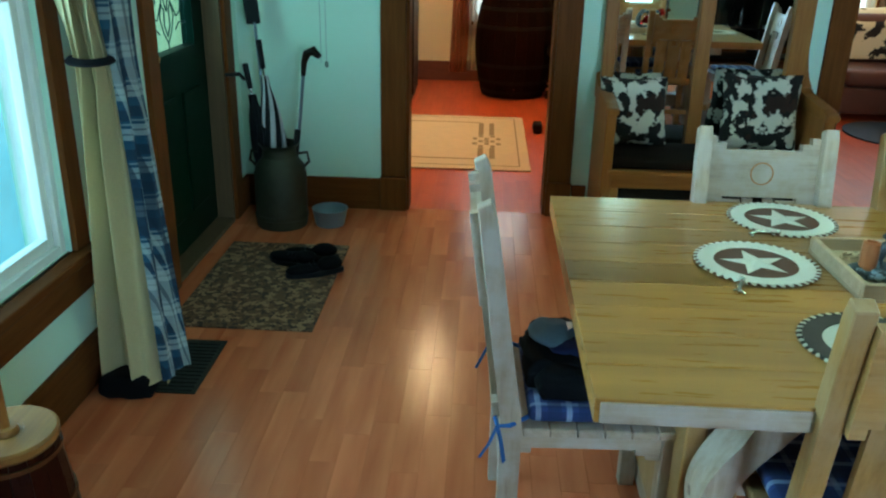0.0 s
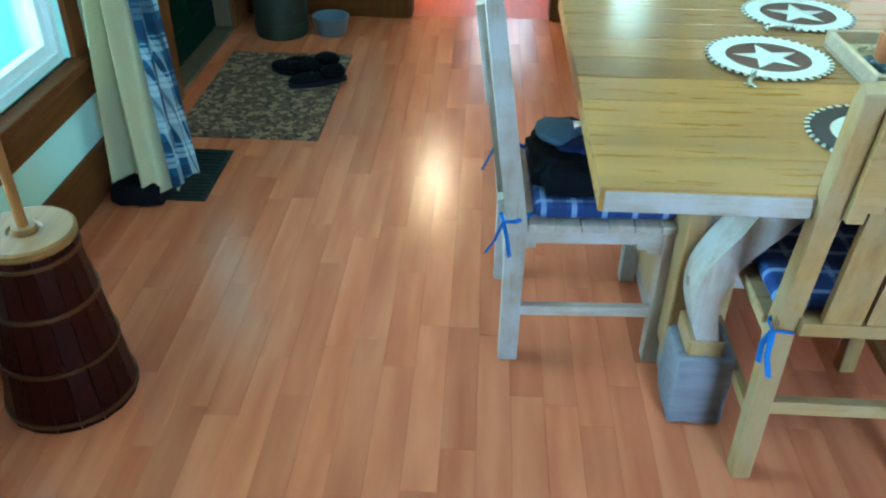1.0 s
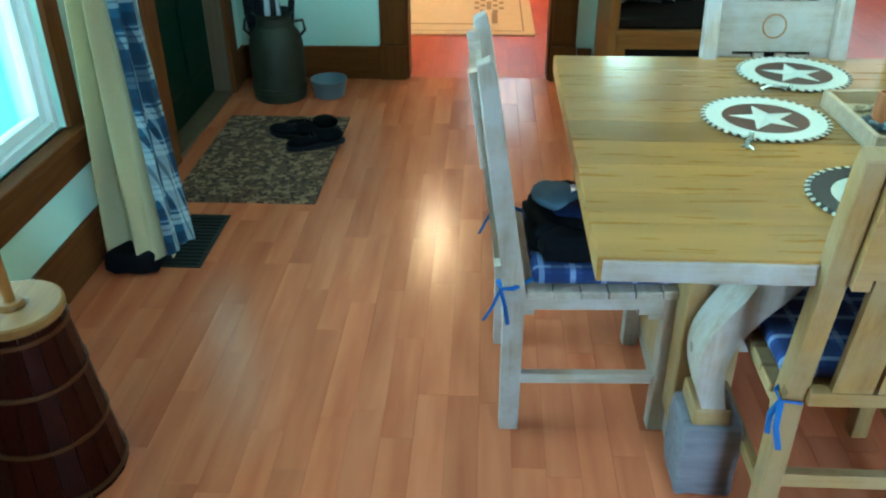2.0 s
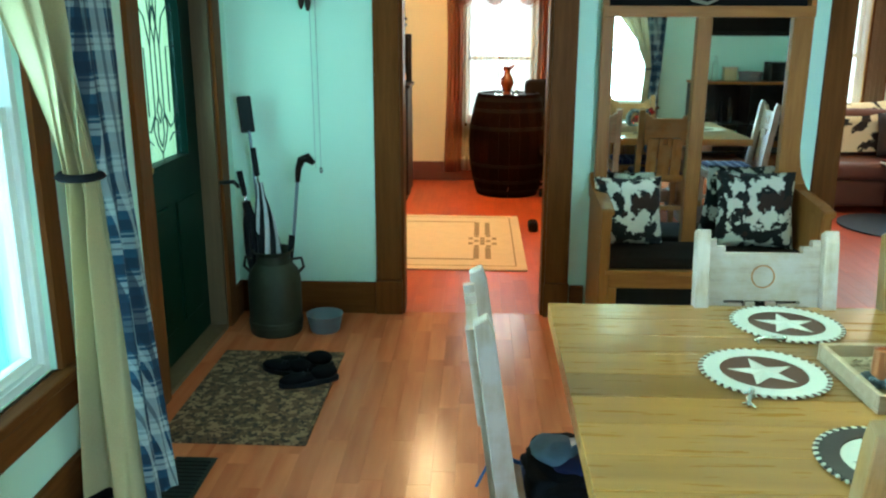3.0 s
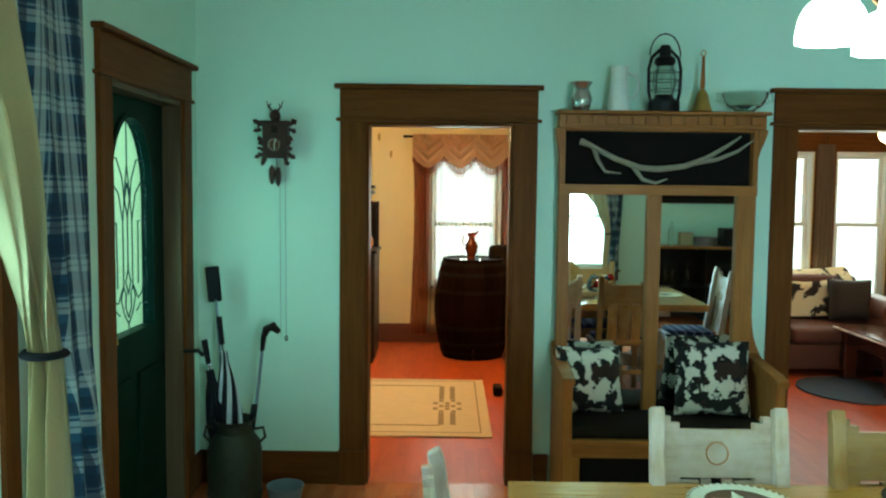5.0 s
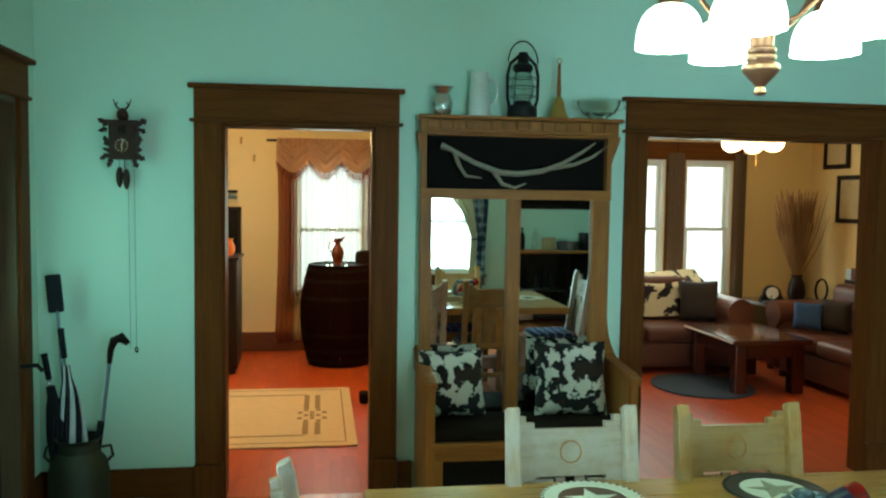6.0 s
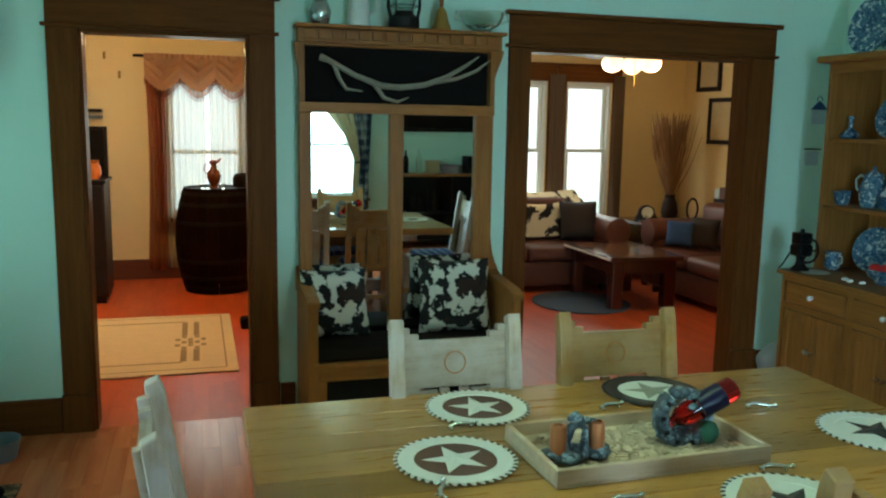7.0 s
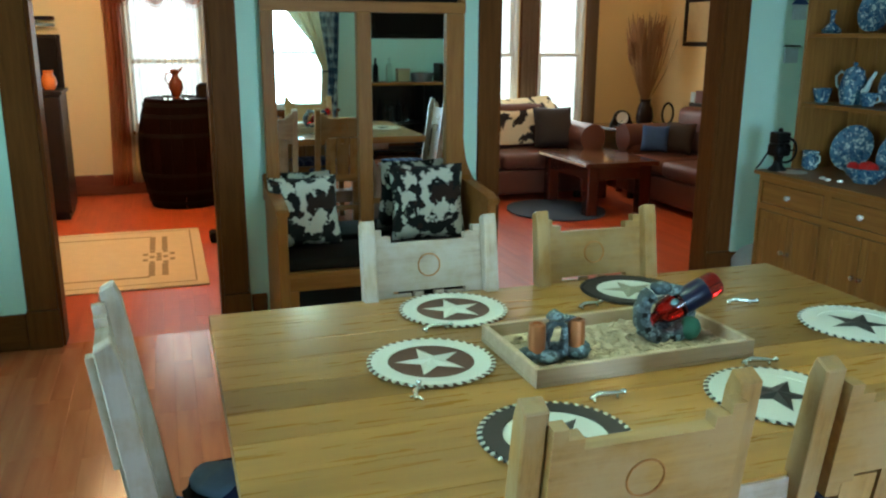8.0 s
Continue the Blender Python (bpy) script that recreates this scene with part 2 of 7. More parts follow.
M["lam_red"] = wood("red_cherry_laminate", (0.40, 0.055, 0.014), (0.58, 0.105, 0.028), "y", 0.36, 9, 2.0, 0.0, 0.08, island=True, gloss=0.2, detail=3.0)
M["pine"] = wood("pale_pine", (0.17, 0.105, 0.06), (0.46, 0.35, 0.255), "z", 0.5, tone=0.1, wash=(0.42, 0.345, 0.30))
M["pine_x"] = wood("pale_pine_crosswise", (0.17, 0.105, 0.06), (0.46, 0.35, 0.255), "x", 0.5, tone=0.1, wash=(0.42, 0.345, 0.30))
M["pine_y"] = wood("pale_pine_lengthwise", (0.17, 0.105, 0.06), (0.46, 0.35, 0.255), "y", 0.5, tone=0.1, wash=(0.42, 0.345, 0.30))
for ax, key in (("z", "gold_z"), ("x", "gold_x"), ("y", "gold_y")):
    M[key] = wood("honey_pine_" + ax, (0.13, 0.055, 0.014), (0.41, 0.22, 0.062), ax, 0.45, tone=0.12, wash=(0.33, 0.205, 0.095))
M["table"] = wood("honey_tabletop", (0.175, 0.074, 0.013), (0.45, 0.228, 0.050), "x", 0.28, 13, 0.9, 0.006, 0.26, coat=0.45, detail=3.5)
M["oak"] = wood("golden_oak", (0.20, 0.068, 0.013), (0.37, 0.155, 0.038), "z", 0.42, tone=0.1, gloss=0.16)
M["oak_x"] = wood("golden_oak_crosswise", (0.20, 0.068, 0.013), (0.37, 0.155, 0.038), "x", 0.42, tone=0.1, gloss=0.16)
M["hutch"] = wood("aged_pine", (0.16, 0.062, 0.012), (0.35, 0.16, 0.038), "z", 0.42, tone=0.1)
M["hutch_y"] = wood("aged_pine_long", (0.16, 0.062, 0.012), (0.35, 0.16, 0.038), "y", 0.42, tone=0.1)
M["leather_cloth"] = transl("grey_brown_drape", (0.20, 0.13, 0.075), 0.95, 0.15)
M["mahog"] = wood("dark_red_wood", (0.04, 0.007, 0.004), (0.09, 0.018, 0.008), "y", 0.25, tone=0.1, coat=0.8, gloss=0.25)
M["mahog2"] = wood("red_inlay", (0.12, 0.045, 0.015), (0.26, 0.13, 0.05), "y", 0.1, tone=0.1, coat=1.0, gloss=0.6)
M["black_wood"] = wood("near_black_wood", (0.007, 0.004, 0.003), (0.018, 0.009, 0.006), "z", 0.4, tone=0.1, gloss=0.15)
M["barrel"] = wood("dark_barrel_oak", (0.004, 0.0014, 0.001), (0.010, 0.003, 0.002), "z", 0.65, tone=0.2, gloss=0.02)
M["churn"] = wood("red_brown_staves", (0.009, 0.0012, 0.0006), (0.03, 0.004, 0.002), "z", 0.3, tone=0.12, coat=0.04, gloss=0.1)
M["green"] = plain("dark_green_door_paint", (0.0022, 0.017, 0.008), 0.45, vary=0.15, scale=4, bump=0.06, gloss=0.1)
M["olive_wood"] = wood("olive_brown_jamb", (0.08, 0.05, 0.025), (0.15, 0.10, 0.05), "z", 0.45, tone=0.05)
M["vinyl"] = plain("white_window_vinyl", (0.80, 0.83, 0.80), 0.35, vary=0.04, bump=0.03)
M["lead"] = plain("dark_lead_came", (0.03, 0.05, 0.045), 0.45, 0.8)
M["pane"] = pane_mat("window_glass")
M["frost"] = pane_mat("pale_green_door_glass", (0.97, 1.0, 0.99), 0.05)
M["tan"] = transl("tan_curtain_cloth", (0.50, 0.43, 0.225), 0.95, 0.05)
M["plaid"] = banded("blue_plaid_cloth", (0.015, 0.062, 0.115), (0.005, 0.019, 0.045), (0.58, 0.66, 0.62), 0.125)
M["cushion"] = plaid("navy_plaid_cushion", (0.025, 0.045, 0.17), (0.01, 0.018, 0.07), (0.38, 0.43, 0.60), 0.075, ("X", "Y"), 0.09)
M["ribbon"] = plain("blue_ribbon", (0.03, 0.09, 0.26), 0.8)
M["cow"] = hide("cowhide_print", (0.68, 0.64, 0.55), (0.006, 0.005, 0.005), (0.026, 0.010, 0.006), 11.5, 0.478)
M["cow_big"] = hide("cream_cowhide", (0.74, 0.62, 0.38), (0.02, 0.012, 0.01), (0.03, 0.016, 0.01), 6.0, 0.52)
M["dark_seat"] = plain("dark_brown_suede", (0.016, 0.010, 0.007), 0.85, vary=0.3, gloss=0.1)
M["mirror"] = plain("silvered_mirror", (0.86, 0.9, 0.88), 0.1, 1.0, vary=0.0, bump=0.0)
mb = M["mirror"].node_tree.nodes["Principled BSDF"]
for ln in list(mb.inputs["Roughness"].links):
    M["mirror"].node_tree.links.remove(ln)
mb.inputs["Roughness"].default_value = 0.015
M["black"] = plain("matt_black_panel", (0.008, 0.006, 0.005), 0.7, gloss=0.08)
M["black_metal"] = plain("black_iron", (0.015, 0.014, 0.014), 0.45, 0.6, vary=0.3)
M["antler"] = plain("bleached_antler", (0.29, 0.255, 0.19), 0.6, vary=0.35, scale=25, bump=0.4)
M["silver"] = plain("tarnished_silver", (0.55, 0.56, 0.52), 0.25, 0.9)
M["white_ceramic"] = plain("white_enamel", (0.70, 0.76, 0.70), 0.3, vary=0.06)
M["brass"] = plain("old_brass", (0.55, 0.36, 0.10), 0.35, 0.9)
M["copper"] = plain("copper_finial", (0.24, 0.11, 0.075), 0.35, 0.8)
M["copper_dark"] = plain("dull_dark_copper", (0.12, 0.05, 0.02), 0.4, 0.7)
M["clear"] = glassy("clear_glass", (0.92, 0.98, 0.95))
M["red_glass"] = glassy("red_liquor_glass", (0.60, 0.012, 0.012))
M["amber"] = glassy("amber_red_glass", (0.22, 0.035, 0.008))
M["amber"].node_tree.nodes["Principled BSDF"].inputs["Transmission Weight"].default_value = 0.35
M["orange"] = plain("orange_glass_glaze", (0.58, 0.15, 0.03), 0.25)
M["navy"] = plain("navy_cloth", (0.010, 0.014, 0.05), 0.8, gloss=0.15)
M["label"] = plain("blue_violet_label", (0.006, 0.006, 0.022), 0.35, gloss=0.2)
M["stone"] = mottled("mottled_grey_resin", (0.085, 0.11, 0.125), (0.26, 0.33, 0.36), (0.03, 0.04, 0.045), 55, 0.55)
M["cactus"] = plain("green_resin", (0.03, 0.10, 0.06), 0.6, vary=0.3, scale=30)
M["grey_block"] = wood("grey_weathered_wood", (0.10, 0.083, 0.085), (0.25, 0.215, 0.22), "x", 0.8, 10, 5.0, 0.5, tone=0.08)
M["slate"] = plain("slate_blue_cloth", (0.10, 0.15, 0.20), 0.85, vary=0.35, scale=30)
M["log"] = plain("burnished_copper", (0.50, 0.20, 0.085), 0.32, 0.75, vary=0.25, scale=30)
M["tray"] = wood("light_tray_wood", (0.36, 0.245, 0.14), (0.54, 0.40, 0.27), "x", 0.5, tone=0.06)
M["chips"] = wood("bark_chips", (0.26, 0.18, 0.10), (0.55, 0.44, 0.31), "x", 0.9, 3, 6.0, 0.5, 0.25, island=True)
M["camo"] = mottled("leaf_pattern_doormat", (0.13, 0.065, 0.028), (0.34, 0.20, 0.10), (0.035, 0.018, 0.010), 44, 0.9, False)
M["mat_white"] = plain("ivory_placemat", (0.64, 0.64, 0.58), 0.55, vary=0.1)
M["mat_brown"] = plain("brown_placemat", (0.10, 0.045, 0.028), 0.55, vary=0.2)
M["mat_grey"] = plain("grey_tan_placemat_star", (0.26, 0.24, 0.18), 0.5, vary=0.2)
M["mat_dark"] = plain("charcoal_placemat", (0.035, 0.03, 0.028), 0.5, vary=0.2)
M["rug"] = plain("cream_wool_rug", (0.66, 0.52, 0.36), 0.95, vary=0.15, scale=12, bump=0.7, fine=220)
M["rug_line"] = plain("grey_brown_rug_yarn", (0.30, 0.22, 0.14), 0.95, vary=0.2, bump=0.6)
M["blue_rug"] = plain("blue_grey_rug", (0.06, 0.085, 0.125), 0.95, vary=0.35, scale=14, bump=0.6)
M["leather"] = plain("red_brown_leather", (0.12, 0.042, 0.026), 0.45, vary=0.3, scale=6, bump=0.35, fine=120)
M["pillow_dk"] = plain("dark_brown_pillow", (0.03, 0.02, 0.016), 0.7)
M["pillow_blue"] = plain("blue_pillow", (0.04, 0.09, 0.24), 0.8, vary=0.4, scale=20)
M["sheer"] = gauze("white_sheer", (0.74, 0.70, 0.62), 0.40)
M["rose_sheer"] = gauze("thin_rose_drape", (0.50, 0.20, 0.13), 0.22)
M["lace"] = gauze("rose_lace", (0.42, 0.17, 0.11), 0.34)
M["rose"] = transl("rose_brown_drape", (0.30, 0.08, 0.05), 0.95, 0.4)
M["valance"] = transl("rose_gold_lace", (0.66, 0.38, 0.23), 0.4, 0.4)
M["china"] = mottled("blue_white_china", (0.03, 0.085, 0.17), (0.66, 0.76, 0.76), (0.10, 0.20, 0.30), 50, 0.2)
M["china_pale"] = plain("pale_blue_china", (0.55, 0.66, 0.68), 0.25, vary=0.2, scale=30)
M["paper"] = plain("aged_paper_print", (0.55, 0.42, 0.22), 0.7, vary=0.25, scale=14)
M["grass"] = plain("dried_grass", (0.28, 0.15, 0.065), 0.9, vary=0.4)
M["can"] = plain("weathered_milk_can", (0.042, 0.044, 0.026), 0.55, 0.3, vary=0.75, scale=14, bump=0.6, fine=60)
M["stripe_dark"] = plain("black_umbrella_nylon", (0.008, 0.008, 0.01), 0.6, gloss=0.15)
M["stripe_white"] = plain("white_umbrella_nylon", (0.55, 0.58, 0.60), 0.6)
M["rubber"] = plain("black_shoe_leather", (0.005, 0.005, 0.006), 0.8, vary=0.4, gloss=0.06)
M["galv"] = plain("grey_blue_dish", (0.20, 0.25, 0.29), 0.35, 0.3)
M["register"] = plain("dark_floor_register", (0.02, 0.018, 0.012), 0.5, 0.4)
M["clock_wood"] = wood("carved_walnut", (0.015, 0.006, 0.004), (0.05, 0.018, 0.010), "z", 0.5)
M["shade"] = glow("lit_opal_shade", (0.80, 1.0, 0.74), 11.0)
M["globe"] = glow("lit_warm_globe", (1.0, 0.58, 0.32), 2.6)
M["globe_bright"] = glow("lit_warm_bowl", (1.0, 0.56, 0.20), 44.0)
M["red"] = plain("red_enamel", (0.55, 0.02, 0.02), 0.4)
M["out_cyan"] = outdoors("hazy_garden", (0.48, 0.92, 1.0), (0.16, 0.45, 0.53), 1.2, 1.7)
M["out_cyan2"] = outdoors("hazy_garden_bright", (0.80, 1.0, 1.0), (0.70, 1.0, 0.98), 0.5, 4.5)
M["out_white"] = outdoors("bright_garden", (1.0, 1.0, 0.97), (0.72, 0.90, 0.70), 0.9, 2.2)
M["bag"] = plain("pale_grey_bag", (0.42, 0.44, 0.43), 0.7)
M["knob"] = plain("white_porcelain_knob", (0.78, 0.78, 0.74), 0.2, vary=0.03)


# ---- mesh helpers ----
def bx(bm, x0, x1, y0, y1, z0, z1, bev=0.0, seg=2, turn=None):
    r = bmesh.ops.create_cube(bm, size=1)
    vs = r["verts"]
    m = Matrix.Translation(((x0 + x1) / 2, (y0 + y1) / 2, (z0 + z1) / 2)) @ Matrix.Diagonal((abs(x1 - x0), abs(y1 - y0), abs(z1 - z0), 1))
    if turn is not None:
        m = turn @ m
    bmesh.ops.transform(bm, matrix=m, verts=vs)
    if bev:
        es = list({e for v in vs for e in v.link_edges})
        bmesh.ops.bevel(bm, geom=es, offset=bev, segments=seg, affect="EDGES", profile=0.5)
    return bm


def lathe(bm, prof, seg=24, at=(0, 0, 0), turn=None):
    rings = []
    m = Matrix.Translation(at) @ (turn or Matrix())
    for r, z in prof:
        if r < 1e-5:
            rings.append([bm.verts.new(m @ Vector((0, 0, z)))])
        else:
            rings.append([bm.verts.new(m @ Vector((r * math.cos(2 * math.pi * i / seg), r * math.sin(2 * math.pi * i / seg), z))) for i in range(seg)])
    for a, b in zip(rings, rings[1:]):
        for i in range(seg):
            j = (i + 1) % seg
            if len(a) == 1 and len(b) > 1:
                bm.faces.new((a[0], b[j], b[i]))
            elif len(b) == 1 and len(a) > 1:
                bm.faces.new((a[i], a[j], b[0]))
            elif len(a) > 1:
                bm.faces.new((a[i], a[j], b[j], b[i]))
    return bm


def tube(bm, pts, rad, seg=8, flat=1.0):
    """A round bar along points; rad is one radius or one for each point."""
    pts = [Vector(p) for p in pts]
    rads = rad if isinstance(rad, (list, tuple)) else [rad] * len(pts)
    rings, up = [], None
    for i, p in enumerate(pts):
        d = (pts[min(i + 1, len(pts) - 1)] - pts[max(i - 1, 0)]).normalized()
        if up is None:
            up = d.orthogonal().normalized()
        up = (up - d * up.dot(d)).normalized()
        side = d.cross(up)
        rings.append([bm.verts.new(p + (up * math.cos(a) * flat + side * math.sin(a)) * rads[i]) for a in (2 * math.pi * k / seg for k in range(seg))])
    for a, b in zip(rings, rings[1:]):
        for i in range(seg):
            bm.faces.new((a[i], a[(i + 1) % seg], b[(i + 1) % seg], b[i]))
    bm.faces.new(rings[0][::-1]), bm.faces.new(rings[-1])
    return bm


def prism(bm, poly, axis, d0, d1, turn=None):
    """A flat outline pulled to a thickness along an axis."""
    def place(u, v, d):
        p = {"x": (d, u, v), "y": (u, d, v), "z": (u, v, d)}[axis]
        return turn @ Vector(p) if turn is not None else Vector(p)
    a = [bm.verts.new(place(u, v, d0)) for u, v in poly]
    b = [bm.verts.new(place(u, v, d1)) for u, v in poly]
    bm.faces.new(a), bm.faces.new(b[::-1])
    for i in range(len(poly)):
        j = (i + 1) % len(poly)
        bm.faces.new((a[j], a[i], b[i], b[j]))
    return bm


def ball(bm, at, r, sx=1, sy=1, sz=1, seg=12):
    res = bmesh.ops.create_uvsphere(bm, u_segments=seg, v_segments=max(6, seg // 2 + 2), radius=r)
    bmesh.ops.transform(bm, matrix=Matrix.Translation(at) @ Matrix.Diagonal((sx, sy, sz, 1)), verts=res["verts"])
    return bm


def rough_up(bm, amount, scale):
    for v in bm.verts:
        v.co += noise.noise_vector(v.co * scale) * amount


def sheet(bm, nu, nv, place, thick=0.0):
    """A cloth from a function of u and v in 0..1."""
    g = [[bm.verts.new(place(i / nu, j / nv)) for j in range(nv + 1)] for i in range(nu + 1)]
    for i in range(nu):
        for j in range(nv):
            bm.faces.new((g[i][j], g[i + 1][j], g[i + 1][j + 1], g[i][j + 1]))
    if thick:
        bmesh.ops.recalc_face_normals(bm, faces=bm.faces[:])
        bmesh.ops.solidify(bm, geom=bm.faces[:], thickness=thick)
    return bm


def part(name, bm, material, parent=None, label="", smooth=None):
    bmesh.ops.recalc_face_normals(bm, faces=bm.faces[:])
    me = bpy.data.meshes.new(name)
    bm.to_mesh(me)
    bm.free()
    me.materials.append(M[material] if isinstance(material, str) else material)
    if smooth is not None:
        me.shade_smooth()
        me.set_sharp_from_angle(angle=radians(smooth))
    ob = new(name, me)
    if parent is not None:
        ob.parent = parent
    if label:
        ob["label"] = label
    return ob


def B():
    return bmesh.new()


def thing(name, label, category, group="", at=None):
    ob = new(name)
    ob.empty_display_size = 0.1
    if at is not None:
        ob.matrix_world = at
    return tagged(ob, label, category, group)


def structure(name, bm, material, label="", smooth=None):
    return tagged(part(name, bm, material, None, "", smooth), label, "", "", "structure")


def wall(name, axis, p0, p1, a0, a1, top, holes, material, label):
    """A wall with thickness p0..p1 along a0..a1, cut by openings (from, to, low, high)."""
    bm = B()
    def slab(u0, u1, z0, z1):
        if u1 - u0 > 1e-4 and z1 - z0 > 1e-4:
            if axis == "y":
                bx(bm, u0, u1, p0, p1, z0, z1)
            else:
                bx(bm, p0, p1, u0, u1, z0, z1)
    u = a0
    for h0, h1, z0, z1 in sorted(holes):
        slab(u, h0, 0, top)
        slab(h0, h1, 0, z0)
        slab(h0, h1, z1, top)
        u = h1
    slab(u, a1, 0, top)
    return structure(name, bm, material, label)


# ---- the rooms ----
TOP = 2.85
WL, WR, WN, WS = -1.20, 4.22, 4.30, -2.25
wall("wall_north", "y", WN, WN + 0.07, WL, WR, TOP, [(-0.27, 0.54, 0, 2.03), (2.075, 3.535, 0, 2.03)], "mint", "pale mint painted plaster wall with two brown-cased openings")
wall("wall_west", "x", WL - 0.16, WL, WS, WN + 0.07, TOP, [(0.75, 2.23, 0.51, 2.12), (3.10, 4.02, 0, 2.10)], "mint", "pale mint painted wall with window and green door")
wall("wall_south", "y", WS - 0.14, WS, WL - 0.16, WR + 0.14, TOP, [(1.15, 2.32, 0.62, 2.05)], "mint", "pale mint painted wall behind the table")
wall("wall_east", "x", WR, WR + 0.14, WS, WN + 0.07, TOP, [], "mint", "pale mint painted wall behind the dresser")
wall("wall_study_south", "y", WN + 0.07, WN + 0.14, -1.9, 1.30, TOP, [(-0.27, 0.54, 0, 2.03)], "cream", "cream painted side of the partition wall")
wall("wall_living_south", "y", WN + 0.07, WN + 0.14, 1.30, 5.6, TOP, [(2.075, 3.535, 0, 2.03)], "gold", "ochre painted side of the partition wall")
wall("wall_study_north", "y", 8.65, 8.79, -1.9, 1.37, TOP, [(-0.02, 0.74, 0.62, 2.02)], "cream", "cream painted wall with a curtained window")
wall("wall_study_west", "x", -1.9, -1.76, WN + 0.14, 8.65, TOP, [], "cream", "cream painted wall")
wall("wall_partition", "x", 1.30, 1.37, WN + 0.14, 8.65, TOP, [], "cream", "cream painted partition wall")
wall("wall_partition_living", "x", 1.37, 1.44, WN + 0.14, 8.15, TOP, [], "gold", "ochre painted partition wall")
wall("wall_living_north", "y", 8.05, 8.19, 1.44, 5.6, TOP, [(3.02, 3.82, 0.46, 2.07), (4.03, 4.57, 0.46, 2.07)], "gold", "ochre painted wall with two windows")
wall("wall_living_east", "x", 5.46, 5.6, WN + 0.14, 8.05, TOP, [], "gold", "ochre painted wall with framed pictures")
bm = B()
bx(bm, -2.0, 5.7, WS - 0.2, 8.9, TOP, TOP + 0.1)
structure("ceiling", bm, "ceil", "white painted ceiling")
LOW_TOP = 2.43
structure("ceiling", bx(B(), -1.76, 1.30, WN + 0.14, 8.65, LOW_TOP, LOW_TOP + 0.08), "ceil", "white painted lower ceiling of the cream room")
structure("ceiling", bx(B(), 1.44, 5.46, WN + 0.14, 8.05, LOW_TOP, LOW_TOP + 0.08), "ceil", "white painted lower ceiling of the living room")
bm = B()
bx(bm, -2.0, 5.7, WS - 0.2, 8.9, -0.1, -0.0016)
floor = structure("floor", bm, "subfloor", "cherry-coloured laminate strip floor")
bm = B()
bx(bm, -60, 60, -60, 60, -0.5, -0.45)
structure("ground", bm, "cactus", "grassy ground outside the house")


def cased_opening(name, x0, x1, z1, side_l, side_r, label):
    """Brown casing with plinth blocks, head board and cap round an opening in the north wall."""
    root = tagged(thing(name, label, "door frame"), kind="structure")
    y = WN
    for a, b, s in ((x0 - side_l, x0, 1), (x1, x1 + side_r, -1)):
        part("casing", bx(B(), a, b, y - 0.022, y, 0.20, z1, 0.003), "trim", root)
        part("plinth_block", bx(B(), a - 0.006, b + 0.006, y - 0.034, y, 0, 0.198, 0.004), "trim", root)
    part("jamb", bx(B(), x0, x0 + 0.018, y - 0.004, y + 0.144, 0.0, z1 - 0.02), "trim", root)
    part("jamb", bx(B(), x1 - 0.018, x1, y - 0.004, y + 0.144, 0.0, z1 - 0.02), "trim", root)
    part("head_jamb", bx(B(), x0, x1, y - 0.004, y + 0.144, z1 - 0.02, z1), "trim_x", root)
    part("fillet", bx(B(), x0 - side_l - 0.02, x1 + side_r + 0.02, y - 0.036, y, z1, z1 + 0.018, 0.004), "trim_x", root)
    part("head_board", bx(B(), x0 - side_l, x1 + side_r, y - 0.024, y, z1 + 0.018, z1 + 0.175, 0.003), "trim_x", root)
    part("cap", bx(B(), x0 - side_l - 0.028, x1 + side_r + 0.028, y - 0.05, y, z1 + 0.175, z1 + 0.20, 0.006), "trim_x", root)
    for a, b in ((x0 - 0.13, x0), (x1, x1 + 0.13)):
        part("back_casing", bx(B(), a, b, y + 0.14, y + 0.162, 0, z1), "trim", root)
    part("back_head", bx(B(), x0 - 0.13, x1 + 0.13, y + 0.14, y + 0.162, z1, z1 + 0.15), "trim_x", root)
    return root


cased_opening("door_1", -0.27, 0.54, 2.03, 0.14, 0.13, "dark brown cased doorway open to the cream room")
cased_opening("door_2", 2.075, 3.535, 2.03, 0.12, 0.16, "wide dark brown cased opening to the living room")

for nm, x0, x1 in (("baseboard", WL, -0.418), ("baseboard", 0.68, 0.76), ("baseboard", 1.895, 1.945), ("baseboard", 3.705, WR)):
    structure(nm, bx(B(), x0, x1, WN - 0.022, WN, 0, 0.185, 0.005), "trim_x", "dark brown wooden baseboard")
for y0, y1 in ((WS, 2.97), (4.15, WN - 0.022)):
    structure("baseboard", bx(B(), WL, WL + 0.022, y0, y1, 0, 0.185, 0.005), "trim_y", "dark brown wooden baseboard")
structure("baseboard", bx(B(), WR - 0.022, WR, WS, WN - 0.022, 0, 0.185, 0.005), "trim_y", "dark brown wooden baseboard")
structure("baseboard", bx(B(), WL + 0.022, WR - 0.022, WS, WS + 0.022, 0, 0.185, 0.005), "trim_x", "dark brown wooden baseboard")
structure("baseboard", bx(B(), -1.76, 1.30, 8.628, 8.65, 0, 0.20, 0.005), "base_red", "reddish brown baseboard")
structure("baseboard", bx(B(), 1.44, 5.46, 8.028, 8.05, 0, 0.20, 0.005), "base_red", "reddish brown baseboard")
structure("baseboard", bx(B(), 5.438, 5.46, 4.44, 8.028, 0, 0.20, 0.005), "base_red", "reddish brown baseboard")


